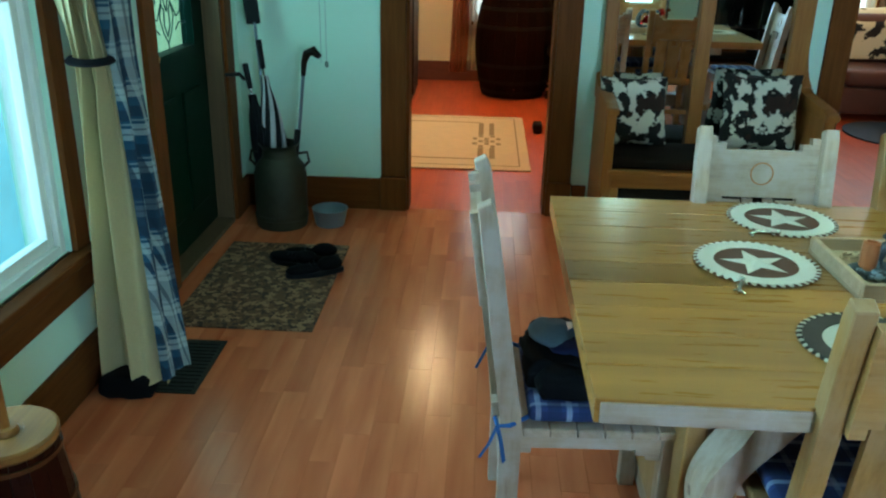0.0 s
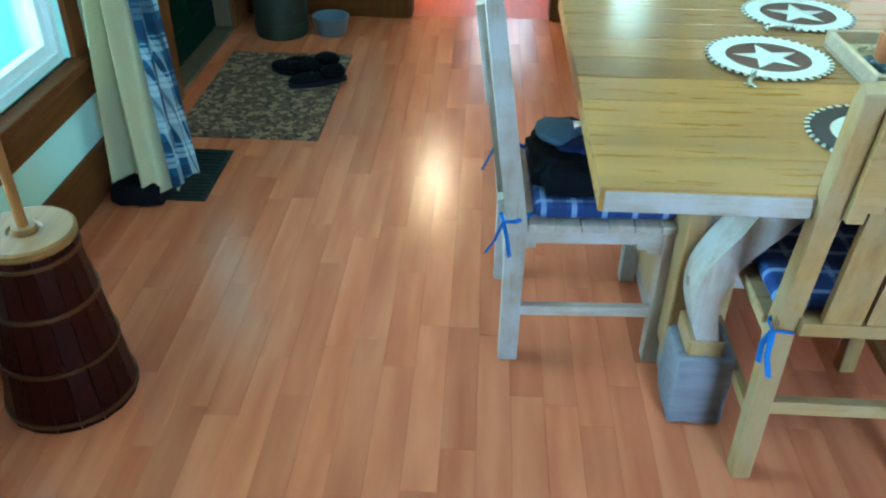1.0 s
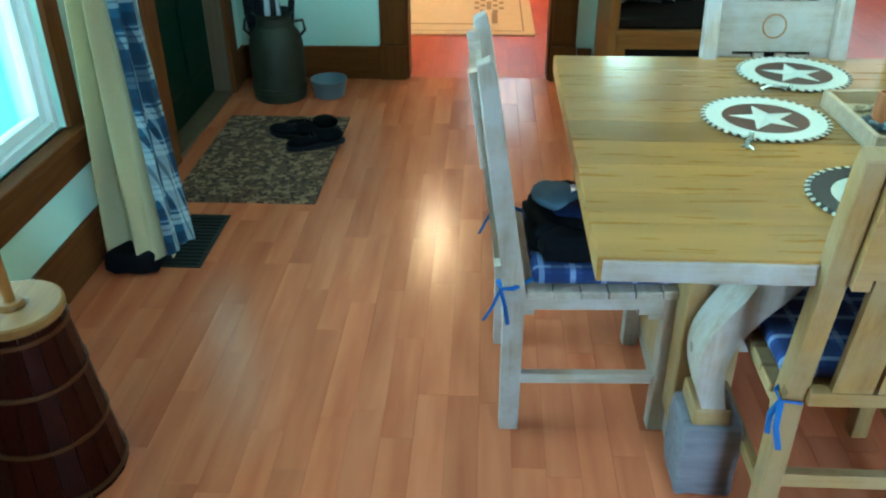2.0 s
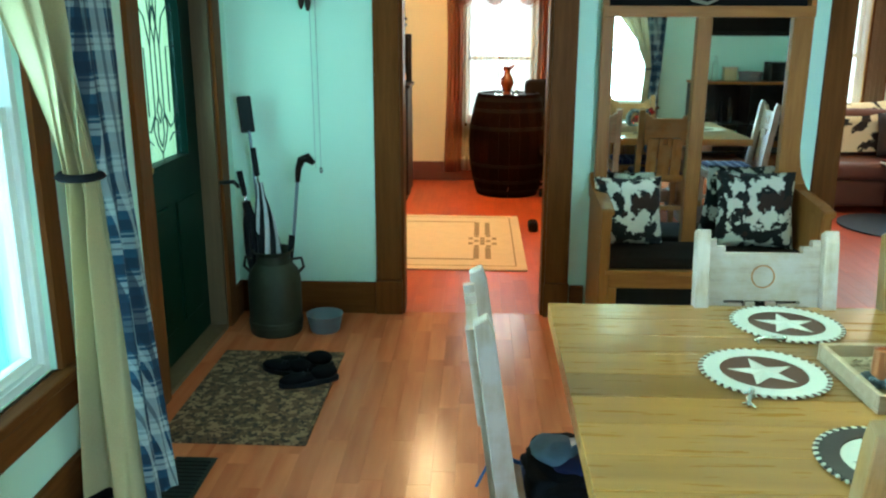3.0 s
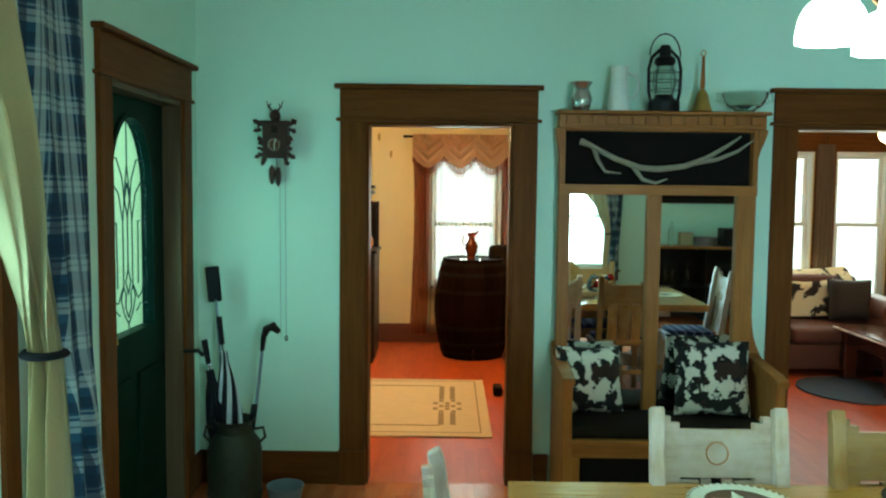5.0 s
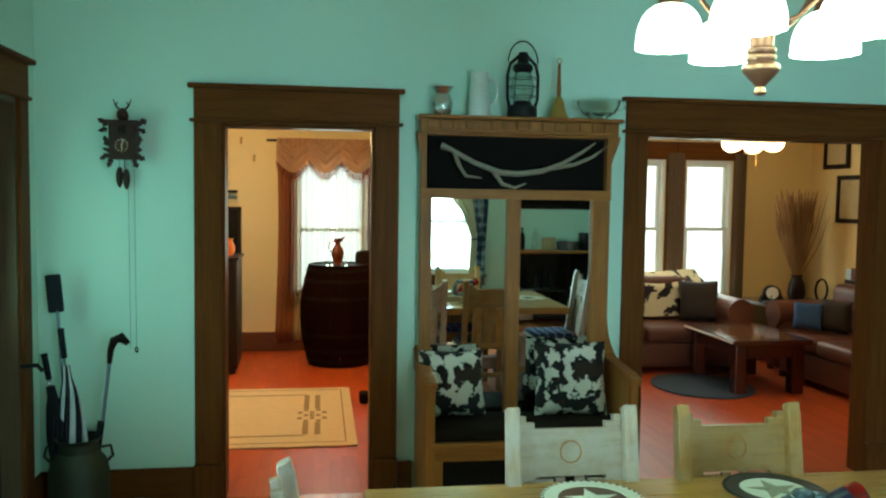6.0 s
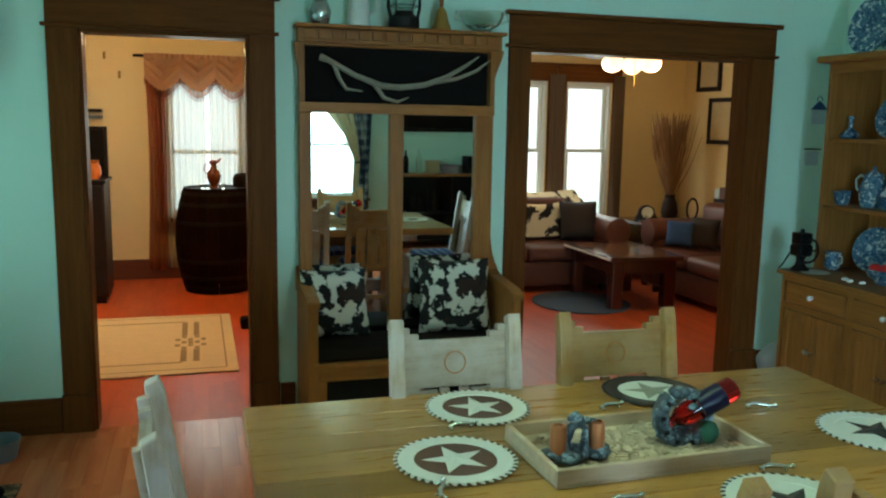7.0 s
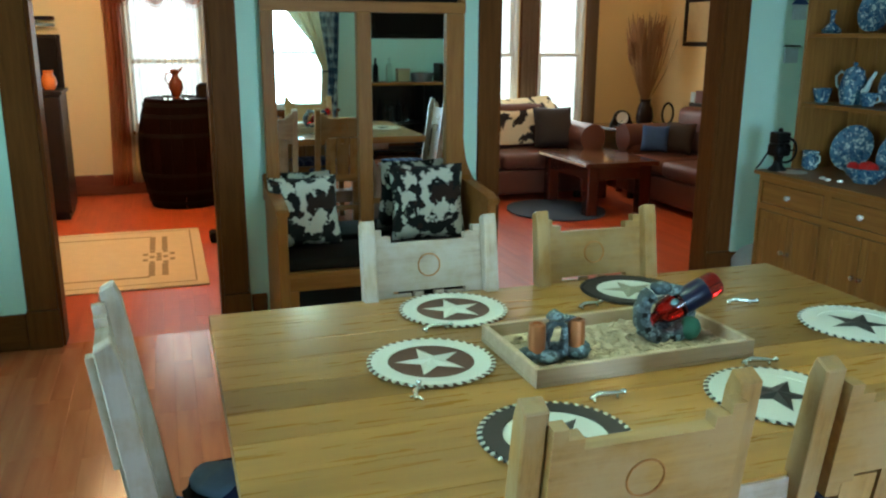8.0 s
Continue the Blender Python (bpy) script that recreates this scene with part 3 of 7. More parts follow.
def sash_window(name, axis, p_in, p_out, a0, a1, z0, z1, rail, label, frame_mat="vinyl", casing=0.12, cased=True):
    """A double-hung window in a wall. axis: the wall's normal; p_in: its inner face."""
    root = tagged(thing(name, label, "window"), kind="structure")
    d = 1 if p_out > p_in else -1
    def b(u0, u1, d0, d1, w0, w1, bev=0.003):
        lo, hi = sorted((p_in + d * d0, p_in + d * d1))
        return bx(B(), lo, hi, u0, u1, w0, w1, bev) if axis == "x" else bx(B(), u0, u1, lo, hi, w0, w1, bev)
    f = 0.032
    part("window_frame", b(a0, a0 + f, 0.02, 0.13, z0, z1), frame_mat, root)
    part("window_frame", b(a1 - f, a1, 0.02, 0.13, z0, z1), frame_mat, root)
    part("window_frame", b(a0 + f, a1 - f, 0.02, 0.13, z1 - f, z1), frame_mat, root)
    part("window_frame", b(a0 + f, a1 - f, 0.02, 0.13, z0, z0 + f), frame_mat, root)
    for nm, w0, w1, dd in (("lower_sash", z0 + f, rail + 0.02, 0.04), ("upper_sash", rail - 0.02, z1 - f, 0.08)):
        s = 0.036
        sash = part(nm, b(a0 + f, a0 + f + s, dd, dd + 0.035, w0, w1), frame_mat, root)
        part("stile", b(a1 - f - s, a1 - f, dd, dd + 0.035, w0, w1), frame_mat, sash)
        part("top_rail", b(a0 + f + s, a1 - f - s, dd, dd + 0.035, w1 - s, w1), frame_mat, sash)
        part("bottom_rail", b(a0 + f + s, a1 - f - s, dd, dd + 0.035, w0, w0 + s), frame_mat, sash)
        g = part("pane", b(a0 + f + s, a1 - f - s, dd + 0.014, dd + 0.019, w0 + s, w1 - s, 0), "pane", sash)
        g.visible_shadow = False
    if cased:
        tx = "trim_y" if axis == "x" else "trim_x"
        part("casing", b(a0 - casing, a0, -0.022, 0.0, z0, z1), "trim", root)
        part("casing", b(a1, a1 + casing, -0.022, 0.0, z0, z1), "trim", root)
        part("head_board", b(a0 - casing, a1 + casing, -0.026, 0.0, z1, z1 + 0.16), tx, root)
        part("cap", b(a0 - casing - 0.03, a1 + casing + 0.03, -0.05, 0.0, z1 + 0.16, z1 + 0.185), tx, root)
        part("window_sill", b(a0 - casing - 0.02, a1 + casing + 0.02, -0.055, 0.02, z0 - 0.035, z0, 0.006), tx, root)
        part("apron", b(a0 - casing, a1 + casing, -0.024, 0.0, z0 - 0.15, z0 - 0.035), tx, root)
    return root


sash_window("window_1", "x", WL, WL - 0.16, 0.75, 2.23, 0.51, 2.12, 1.34, "white vinyl double-hung window in dark brown casing", casing=0.09)
sash_window("window_2", "y", WS, WS - 0.14, 1.15, 2.32, 0.62, 2.05, 1.32, "white double-hung window in dark brown casing")
sash_window("window_3", "y", 8.65, 8.79, -0.02, 0.74, 0.62, 2.02, 1.28, "white sash window behind sheer curtains", casing=0.09)
sash_window("window_4", "y", 8.05, 8.19, 3.02, 3.82, 0.46, 2.07, 1.345, "bright sash window in dark brown casing", "vinyl", casing=0.10)
sash_window("window_5", "y", 8.05, 8.19, 4.03, 4.57, 0.46, 2.07, 1.345, "bright sash window in dark brown casing", "vinyl", casing=0.10)

# the hazy garden behind each window
for nm, axis, at, u0, u1, mt in (("backdrop", "x", -2.15, -6, 5, "out_cyan"), ("backdrop", "x", -2.15, 5, 9, "out_cyan2"), ("backdrop", "y", -3.3, -6, 9, "out_cyan2"), ("backdrop", "y", 9.6, -6, 11, "out_white")):
    bm = B()
    bx(bm, at, at + 0.02, u0, u1, -0.44, 5) if axis == "x" else bx(bm, u0, u1, at, at + 0.02, -0.44, 5)
    structure(nm, bm, mt, "overexposed daylight garden outside the windows")


def entry_door():
    """Dark green door with an arched leaded light, set back in its jamb."""
    root = tagged(thing("door_3", "dark green entry door with arched leaded glass, closed", "door"), kind="structure")
    y0, y1, z1, xf = 3.10, 4.02, 2.10, WL - 0.085
    for a, b in ((y0 - 0.12, y0), (y1, y1 + 0.12)):
        part("casing", bx(B(), WL, WL + 0.024, a, b, 0, z1, 0.003), "trim", root)
    part("fillet", bx(B(), WL, WL + 0.036, y0 - 0.14, y1 + 0.14, z1, z1 + 0.018, 0.004), "trim_y", root)
    part("head_board", bx(B(), WL, WL + 0.026, y0 - 0.12, y1 + 0.12, z1 + 0.018, z1 + 0.175, 0.003), "trim_y", root)
    part("cap", bx(B(), WL, WL + 0.055, y0 - 0.15, y1 + 0.15, z1 + 0.175, z1 + 0.20, 0.006), "trim_y", root)
    part("jamb", bx(B(), WL - 0.16, WL + 0.004, y0, y0 + 0.025, 0, z1 - 0.025), "olive_wood", root)
    part("jamb", bx(B(), WL - 0.16, WL + 0.004, y1 - 0.025, y1, 0, z1 - 0.025), "olive_wood", root)
    part("head_jamb", bx(B(), WL - 0.16, WL + 0.004, y0, y1, z1 - 0.025, z1), "olive_wood", root)
    part("threshold", bx(B(), WL - 0.16, WL + 0.01, y0 + 0.025, y1 - 0.025, -0.01, 0.022, 0.004), "olive_wood", root, "worn wooden threshold")
    yc, gw, g0, gs, gt = 3.555, 0.25, 0.985, 1.62, 1.98
    def arch(w, low, spring, tip, k=16):
        return [(yc - w, low), (yc + w, low)] + [(yc + w * math.cos(math.pi * i / k), spring + (tip - spring) * math.sin(math.pi * i / k)) for i in range(k + 1)]
    a0, a1 = y0 + 0.028, y1 - 0.028
    bm = B()
    hole = arch(gw, g0, gs, gt)
    # slab round the arched hole: sides, bottom and the crown in strips
    bx(bm, xf - 0.045, xf, a0, yc - gw, 0.025, z1 - 0.028)
    bx(bm, xf - 0.045, xf, yc + gw, a1, 0.025, z1 - 0.028)
    bx(bm, xf - 0.045, xf, yc - gw, yc + gw, 0.025, g0)
    for i in range(16):
        p, q = hole[2 + i], hole[3 + i]
        prism(bm, [(p[0], p[1]), (p[0], z1 - 0.028), (q[0], z1 - 0.028), (q[0], q[1])], "x", xf - 0.045, xf)
    slab = part("door_panel", bm, "green", root)
    bm = B()
    o, n_ = arch(gw + 0.025, g0 - 0.025, gs, gt + 0.025), len(hole)
    for i in range(n_):
        j = (i + 1) % n_
        prism(bm, [hole[i], o[i], o[j], hole[j]], "x", xf - 0.004, xf + 0.014)
    part("glass_moulding", bm, "green", slab)
    for zz0, zz1 in ((0.18, 0.78),):
        for u0, u1 in ((a0 + 0.12, yc - 0.05), (yc + 0.05, a1 - 0.12)):
            part("raised_panel", bx(B(), xf - 0.002, xf + 0.012, u0, u1, zz0, zz1, 0.01), "green", slab)
    bm = B()
    prism(bm, arch(gw - 0.002, g0 + 0.002, gs, gt - 0.002), "x", xf - 0.026, xf - 0.02)
    pane = part("pane", bm, "frost", slab, "pale bevelled glass")
    pane.visible_shadow = False
    bm = B()
    xg = xf - 0.017
    def came(pts, r=0.0032):
        tube(bm, [(xg, yc + u, v) for u, v in pts], r, 6)
    for s in (-1, 1):
        came([(s * 0.055, 1.18), (s * 0.055, 1.50), (s * 0.02, 1.68), (0, 1.76)])
        came([(s * 0.03, 1.58), (s * 0.055, 1.70), (s * 0.12, 1.79), (s * 0.22, 1.78)])
        came([(s * 0.055, 1.5), (s * 0.10, 1.63), (s * 0.17, 1.68), (s * 0.245, 1.66)])
        came([(s * 0.245, 1.5), (s * 0.13, 1.5), (s * 0.125, 1.2)])
        came([(0, 1.02), (s * 0.05, 1.07), (s * 0.085, 1.14), (s * 0.06, 1.2), (s * 0.03, 1.17), (s * 0.035, 1.10), (0, 1.05)])
        came([(s * 0.06, 1.2), (s * 0.12, 1.13), (s * 0.17, 1.15), (s * 0.2, 1.22), (s * 0.24, 1.19)])
        came([(s * 0.10, 1.07), (s * 0.15, 1.1), (s * 0.24, 1.09)])
        came([(0, 1.28), (s * 0.03, 1.22), (0, 1.16)])
    came([(0, 0.98), (0, 1.03)]), came([(0, 1.28), (0, 1.52)]), came([(0, 1.76), (0, 1.985)])
    came([(0, 1.52), (0.03, 1.6), (0, 1.68), (-0.03, 1.6), (0, 1.52)])
    part("leaded_came", bm, "lead", pane, "dark leaded scrollwork")
    bm = B()
    ball(bm, (xf + 0.05, a0 + 0.06, 1.0), 0.027)
    tube(bm, [(xf, a0 + 0.06, 1.0), (xf + 0.05, a0 + 0.06, 1.0)], 0.012)
    part("door_handle", bm, "brass", slab, "brass door knob", 40)
    return root


entry_door()


# ---- floor strips, doormat, register ----
STRIP, LONG = 0.086, 0.56


# ---- curtains ----
def lerp(a, b, t):
    return a + (b - a) * t


HANG = {  # height: distance from the wall and place along it, of the tan panel's outer edge, the seam and the plaid edge
    2.38: ((0.12, -0.88), (0.15, -0.22), (0.18, 0.12)),
    1.85: ((0.12, -0.41), (0.16, -0.16), (0.20, 0.09)),
    1.45: ((0.10, -0.20), (0.18, -0.11), (0.215, 0.07)),
    1.12: ((0.08, -0.08), (0.20, -0.07), (0.23, 0.05)),
    0.70: ((0.06, -0.07), (0.235, -0.10), (0.265, 0.02)),
    0.04: ((0.03, -0.11), (0.30, -0.18), (0.335, -0.05)),
}


def hang_at(z):
    ks = sorted(HANG)
    z = max(ks[0], min(ks[-1], z))
    for k0, k1 in zip(ks, ks[1:]):
        if z <= k1:
            q = (z - k0) / (k1 - k0)
            return [Vector(HANG[k0][i]).lerp(Vector(HANG[k1][i]), q) for i in range(3)]


def tieback_curtain(root, at, z_top, z_tie, reach=1.0):
    """A tan panel drawn aside at the tie, with a plaid strip hanging beside it. Local x along the wall, y into the room."""
    def cloth(i, j, folds, amp, phase, up):
        def place(u, v):
            z = lerp(z_top, up, v)
            e = hang_at(z)
            p0, p1 = e[i], e[j]
            if i == 0:
                p0 = Vector((p0.x, p0.y * reach))
            q = p0.lerp(p1, u)
            side = Vector((-(p1 - p0).y, (p1 - p0).x)).normalized()
            pinch = math.exp(-((z - z_tie) / 0.14) ** 2)
            w = amp * (1 - 0.55 * pinch) * math.sin(u * folds + phase + 1.2 * math.sin(2.5 * v)) + 0.4 * amp * math.sin(u * folds * 2.3 + 3 * v)
            q = q + side * w
            return at @ Vector((q.y, q.x, z + 0.004 * math.sin(9 * u) * v))
        return place
    part("curtain_panel", sheet(B(), 96, 60, cloth(0, 1, 14, 0.044, 0.4, 0.05)), "tan", root, "tan cotton panel tied back", 70)
    part("plaid_lining", sheet(B(), 40, 50, cloth(1, 2, 9, 0.016, 2.0, 0.07)), "plaid", root, "blue and white plaid strip", 70)
    e = hang_at(z_tie)
    c, r = (e[0] + e[1]) / 2, (e[1] - e[0]) / 2
    side = Vector((-r.y, r.x)).normalized() * 0.05
    pts = []
    for i in range(25):
        a = 2 * math.pi * i / 24
        q = c + r * 1.08 * math.cos(a) + side * math.sin(a)
        pts.append(at @ Vector((q.y, q.x, z_tie + 0.006 * math.sin(a))))
    part("tie_band", tube(B(), pts, 0.016, 6, 0.5), "stripe_dark", root, "dark tieback band", 60)


cur = thing("curtain", "tan curtain with blue plaid edge tied back beside window", "curtain")
# local x runs along +y of the room, local y out from the wall
west = Matrix(((0, 1, 0, WL), (1, 0, 0, 2.33), (0, 0, 1, 0), (0, 0, 0, 1)))
tieback_curtain(cur, west, 2.37, 1.15)
tube_bm = tube(B(), [(WL + 0.09, 0.5, 2.40), (WL + 0.09, 2.75, 2.40)], 0.014, 10)
rod = part("curtain_rod", tube_bm, "black_metal", cur, "black iron rod", 60)
for yy in (0.5, 2.75):
    part("finial", ball(B(), (WL + 0.09, yy, 2.40), 0.035), "black_metal", rod, "", 60)
cur2 = thing("curtain", "tan curtain with blue plaid edge beside the rear window", "curtain")
south = Matrix(((1, 0, 0, 2.36), (0, 1, 0, WS), (0, 0, 1, 0), (0, 0, 0, 1)))
tieback_curtain(cur2, south, 2.3, 1.1, 1.4)
part("curtain_rod", tube(B(), [(0.6, WS + 0.09, 2.34), (2.65, WS + 0.09, 2.34)], 0.014, 10), "black_metal", cur2, "black iron rod", 60)


# ---- dining table ----
def dining_table():
    x0, x1, y0, y1, zt = 0.382, 2.255, 1.012, 2.222, 0.77
    root = thing("dining_table", "honey-coloured thick plank trestle dining table", "table")
    top = part("tabletop", bx(B(), x0 + 0.004, x1 - 0.004, y0 + 0.004, y1 - 0.004, zt - 0.052, zt - 0.012), "pine_x", root)
    n = 9
    w = (y1 - y0) / n
    for i in range(n):
        part("plank", bx(B(), x0, x1, y0 + i * w + 0.0003, y0 + (i + 1) * w - 0.0003, zt - 0.050, zt, 0.0011, 1), "table", top)
    part("edge_face", bx(B(), x0 + 0.01, x1 - 0.01, y0 - 0.006, y0 + 0.002, zt - 0.048, zt - 0.006, 0.002), "pine_x", top, "pale sawn edge")
    for tx in (0.65, 1.845):
        tr = part("trestle_foot", bx(B(), tx + 0.012, tx + 0.128, 1.2, 2.03, 0.0, 0.10, 0.008), "pine_y", root)
        for e in (0, 1):
            ya, yb = (1.195, 1.36) if e == 0 else (1.87, 2.035)
            bm = bx(B(), tx, tx + 0.14, ya, yb, 0.0, 0.205, 0.012)
            bmesh.ops.subdivide_edges(bm, edges=bm.edges[:], cuts=3, use_grid_fill=True)
            rough_up(bm, 0.007, 24)
            for v in bm.verts:
                v.co.z = max(v.co.z, 0.0)
            part("foot_block", bm, "grey_block", tr, "grey weathered block", 50)
            part("foot_cap", bx(B(), tx + 0.022, tx + 0.108, ya + 0.02, yb - 0.02, 0.2, 0.25, 0.006), "gold_y", tr)
            s = 1 if tx < 1.2 else -1
            left, right = [], []
            for k in range(25):
                q = k / 24
                xx = tx + 0.065 + s * (-0.028 * math.sin(math.pi * min(1, q * 1.4)) + 0.15 * q ** 2.6)
                hw = 0.027 + 0.006 * math.sin(math.pi * q) + 0.04 * q ** 4
                left.append((xx - hw, 0.25 + q * 0.41)), right.append((xx + hw, 0.25 + q * 0.41))
            bm = prism(B(), left + right[::-1], "y", ya + 0.025, yb - 0.025)
            part("curved_leg", bm, "pine", tr, "curved pine leg", 40)
        part("upright_board", bx(B(), tx + 0.0, tx + 0.05, 1.34, 1.89, 0.10, 0.655, 0.005), "gold_z", tr)
        part("top_bearer", bx(B(), tx + 0.005, tx + 0.135, 1.12, 2.11, 0.655, 0.718, 0.006), "pine_y", root)
    part("stretcher", bx(B(), 0.79, 1.845, 1.56, 1.67, 0.16, 0.26, 0.006), "pine_x", root)
    return root


dining_table()


def dining_chair(pine, pine_x, pine_y, label):
    """Pine chair: front to +y, feet at z 0."""
    root = thing("dining_chair", label, "chair", "chairs round the table")
    w, d = 0.19, 0.20
    for s in (-1, 1):
        bm = B()
        x0, x1 = (s * w - 0.021, s * w + 0.021)
        prism(bm, [(-d - 0.022, 0), (-d + 0.028, 0), (-d + 0.03, 0.44), (-d - 0.052, 0.97), (-d - 0.066, 1.006), (-d - 0.097, 0.99), (-d - 0.022, 0.44)], "x", x0, x1)
        bmesh.ops.bevel(bm, geom=bm.edges[:], offset=0.003, segments=1, affect="EDGES")
        part("back_post", bm, pine, root)
        part("leg", bx(B(), s * (w - 0.002) - 0.021, s * (w - 0.002) + 0.021, d - 0.03, d + 0.015, 0, 0.42, 0.004), pine, root)
        part("side_stretcher", bx(B(), s * w - 0.011, s * w + 0.011, -d + 0.025, d - 0.03, 0.15, 0.18, 0.002), pine_y, root)
        bm = B()
        prism(bm, [(-d + 0.02, 0.43), (-d + 0.02, 0.365), (-d + 0.055, 0.365), (-d + 0.055, 0.38), (d - 0.09, 0.38), (d - 0.09, 0.365), (d - 0.065, 0.365), (d - 0.065, 0.352), (d - 0.01, 0.352), (d - 0.01, 0.43)], "x", s * w - 0.012, s * w + 0.012)
        part("side_apron", bm, pine_y, root)
    part("front_apron", bx(B(), -w + 0.02, w - 0.02, d - 0.02, d + 0.004, 0.36, 0.42, 0.002), pine_x, root)
    part("rear_stretcher", bx(B(), -w + 0.02, w - 0.02, -d - 0.01, -d + 0.015, 0.20, 0.235, 0.002), pine_x, root)
    for i in range(6):
        a = -d + 0.032 + i * 0.0655
        part("seat_slat", bx(B(), -0.22, 0.22, a, a + 0.0635, 0.42, 0.442, 0.003, 1), pine_x, root)
    # stepped top rail, leaning with the posts
    lean = Matrix.Translation((0, -d - 0.028, 0.44)) @ Matrix.Rotation(radians(7.7), 4, "X") @ Matrix.Translation((0, 0, -0.44))
    e = w - 0.02
    rail = [(-e, 0.745), (-e + 0.03, 0.745), (-e + 0.03, 0.77), (-e + 0.055, 0.77), (-e + 0.055, 0.785), (e - 0.055, 0.785), (e - 0.055, 0.77), (e - 0.03, 0.77), (e - 0.03, 0.745), (e, 0.745),
            (e, 0.972), (e - 0.026, 0.972), (e - 0.026, 0.952), (e - 0.054, 0.952), (e - 0.054, 0.932), (-e + 0.054, 0.932), (-e + 0.054, 0.952), (-e + 0.026, 0.952), (-e + 0.026, 0.972), (-e, 0.972)]
    rp = part("back_rail", prism(B(), rail, "y", -0.014, 0.014, lean), pine_x, root)
    bm = B()
    for side in (-0.0155, 0.0155):
        ring = [lean @ Vector((0.034 * math.cos(2 * math.pi * i / 20), side, 0.86 + 0.034 * math.sin(2 * math.pi * i / 20))) for i in range(21)]
        tube(bm, ring, 0.0022, 5)
    part("carved_ring", bm, "oak", rp, "burnt round emblem")
    for cx, hw in ((-0.094, 0.038), (0.0, 0.047), (0.094, 0.038)):
        bm = B()
        if hw > 0.04:
            prism(bm, [(-hw, 0.47), (hw, 0.47), (hw, 0.78), (0.018, 0.78), (0.018, 0.73), (-0.018, 0.73), (-0.018, 0.78), (-hw, 0.78)], "y", -0.009, 0.009, lean)
        else:
            bx(bm, cx - hw, cx + hw, -0.009, 0.009, 0.47, 0.775, 0, turn=lean)
        part("back_splat", bm, pine, root)
    part("lower_rail", bx(B(), -e, e, -0.012, 0.012, 0.45, 0.485, 0, turn=lean), pine_x, root)
    bm = B()
    bx(bm, -0.195, 0.195, -d + 0.045, d + 0.0, 0.443, 0.483, 0.018, 3)
    cu = part("cushion", bm, "cushion", root, "navy plaid seat cushion", 50)
    for s in (-1, 1):
        bm = B()
        tube(bm, [(s * 0.178, -d + 0.05, 0.455), (s * 0.22, -d, 0.452), (s * 0.218, -d - 0.03, 0.45), (s * 0.178, -d - 0.035, 0.45)], 0.006, 5, 0.5)
        tube(bm, [(s * 0.218, -d - 0.03, 0.45), (s * 0.224, -d - 0.05, 0.40), (s * 0.218, -d - 0.07, 0.36)], 0.007, 5, 0.4)
        tube(bm, [(s * 0.218, -d - 0.03, 0.45), (s * 0.228, -d - 0.02, 0.41), (s * 0.221, -d - 0.01, 0.35)], 0.007, 5, 0.4)
        part("tie_ribbon", bm, "ribbon", cu, "blue cotton tie")
    return root


chair = dining_chair("pine", "pine_x", "pine_y", "pale washed pine chair with stepped back rail and navy plaid cushion")
chair.matrix_basis = pose(0.445, 1.625, 0, 0, 0, -88)
for px, py, rz in ((1.033, 1.975, 180), (2.29, 1.60, 90)):
    copy_thing(chair, pose(px, py, 0, 0, 0, rz))
chair2 = dining_chair("gold_z", "gold_x", "gold_y", "honey pine chair with stepped back rail and navy plaid cushion")
chair2.matrix_basis = pose(1.586, 1.965, 0, 0, 0, 180)
for px, py, rz in ((0.985, 1.245, 0), (1.535, 1.245, 0)):
    copy_thing(chair2, pose(px, py, 0, 0, 0, rz))


def placemat(at, rim, field, star, label, turn=0.0):
    root = thing("placemat", label, "placemat", "placemats on the table", pose(at[0], at[1], 0.771, 0, 0, turn))
    R = 0.155
    part("base_disc", lathe(B(), [(0, 0), (R - 0.012, 0), (R - 0.012, 0.004), (0, 0.004)], 40), field, root)
    bm = B()
    lathe(bm, [(R - 0.052, 0.003), (R - 0.05, 0.0065), (R - 0.012, 0.0065), (R - 0.01, 0.002)], 40)
    part("rim_band", bm, rim[0], root)
    bm, bm2 = B(), B()
    for i in range(84):
        a = 2 * math.pi * i / 84
        t = Matrix.Rotation(a, 4, "Z") @ Matrix.Translation((R - 0.006, 0, 0.0045)) @ Matrix.Rotation(radians(35), 4, "Z") @ Matrix.Diagonal((1.25, 0.72, 0.45, 1))
        r = bmesh.ops.create_icosphere(bm if i % 2 else bm2, subdivisions=1, radius=0.0066)
        bmesh.ops.transform(bm if i % 2 else bm2, matrix=t, verts=r["verts"])
    tagged(part("rope_edge", bm, rim[1], root), kind="stuff")
    tagged(part("rope_edge", bm2, rim[2], root), kind="stuff")
    bm = B()
    tip = bm.verts.new((0, 0, 0.011))
    ring = []
    for i in range(10):
        a, r = math.pi / 2 + math.pi * i / 5, (0.088 if i % 2 == 0 else 0.034)
        ring.append(bm.verts.new((r * math.cos(a), r * math.sin(a), 0.0048)))
    for i in range(10):
        bm.faces.new((tip, ring[i], ring[(i + 1) % 10]))
    part("star", bm, star, root)
    return root


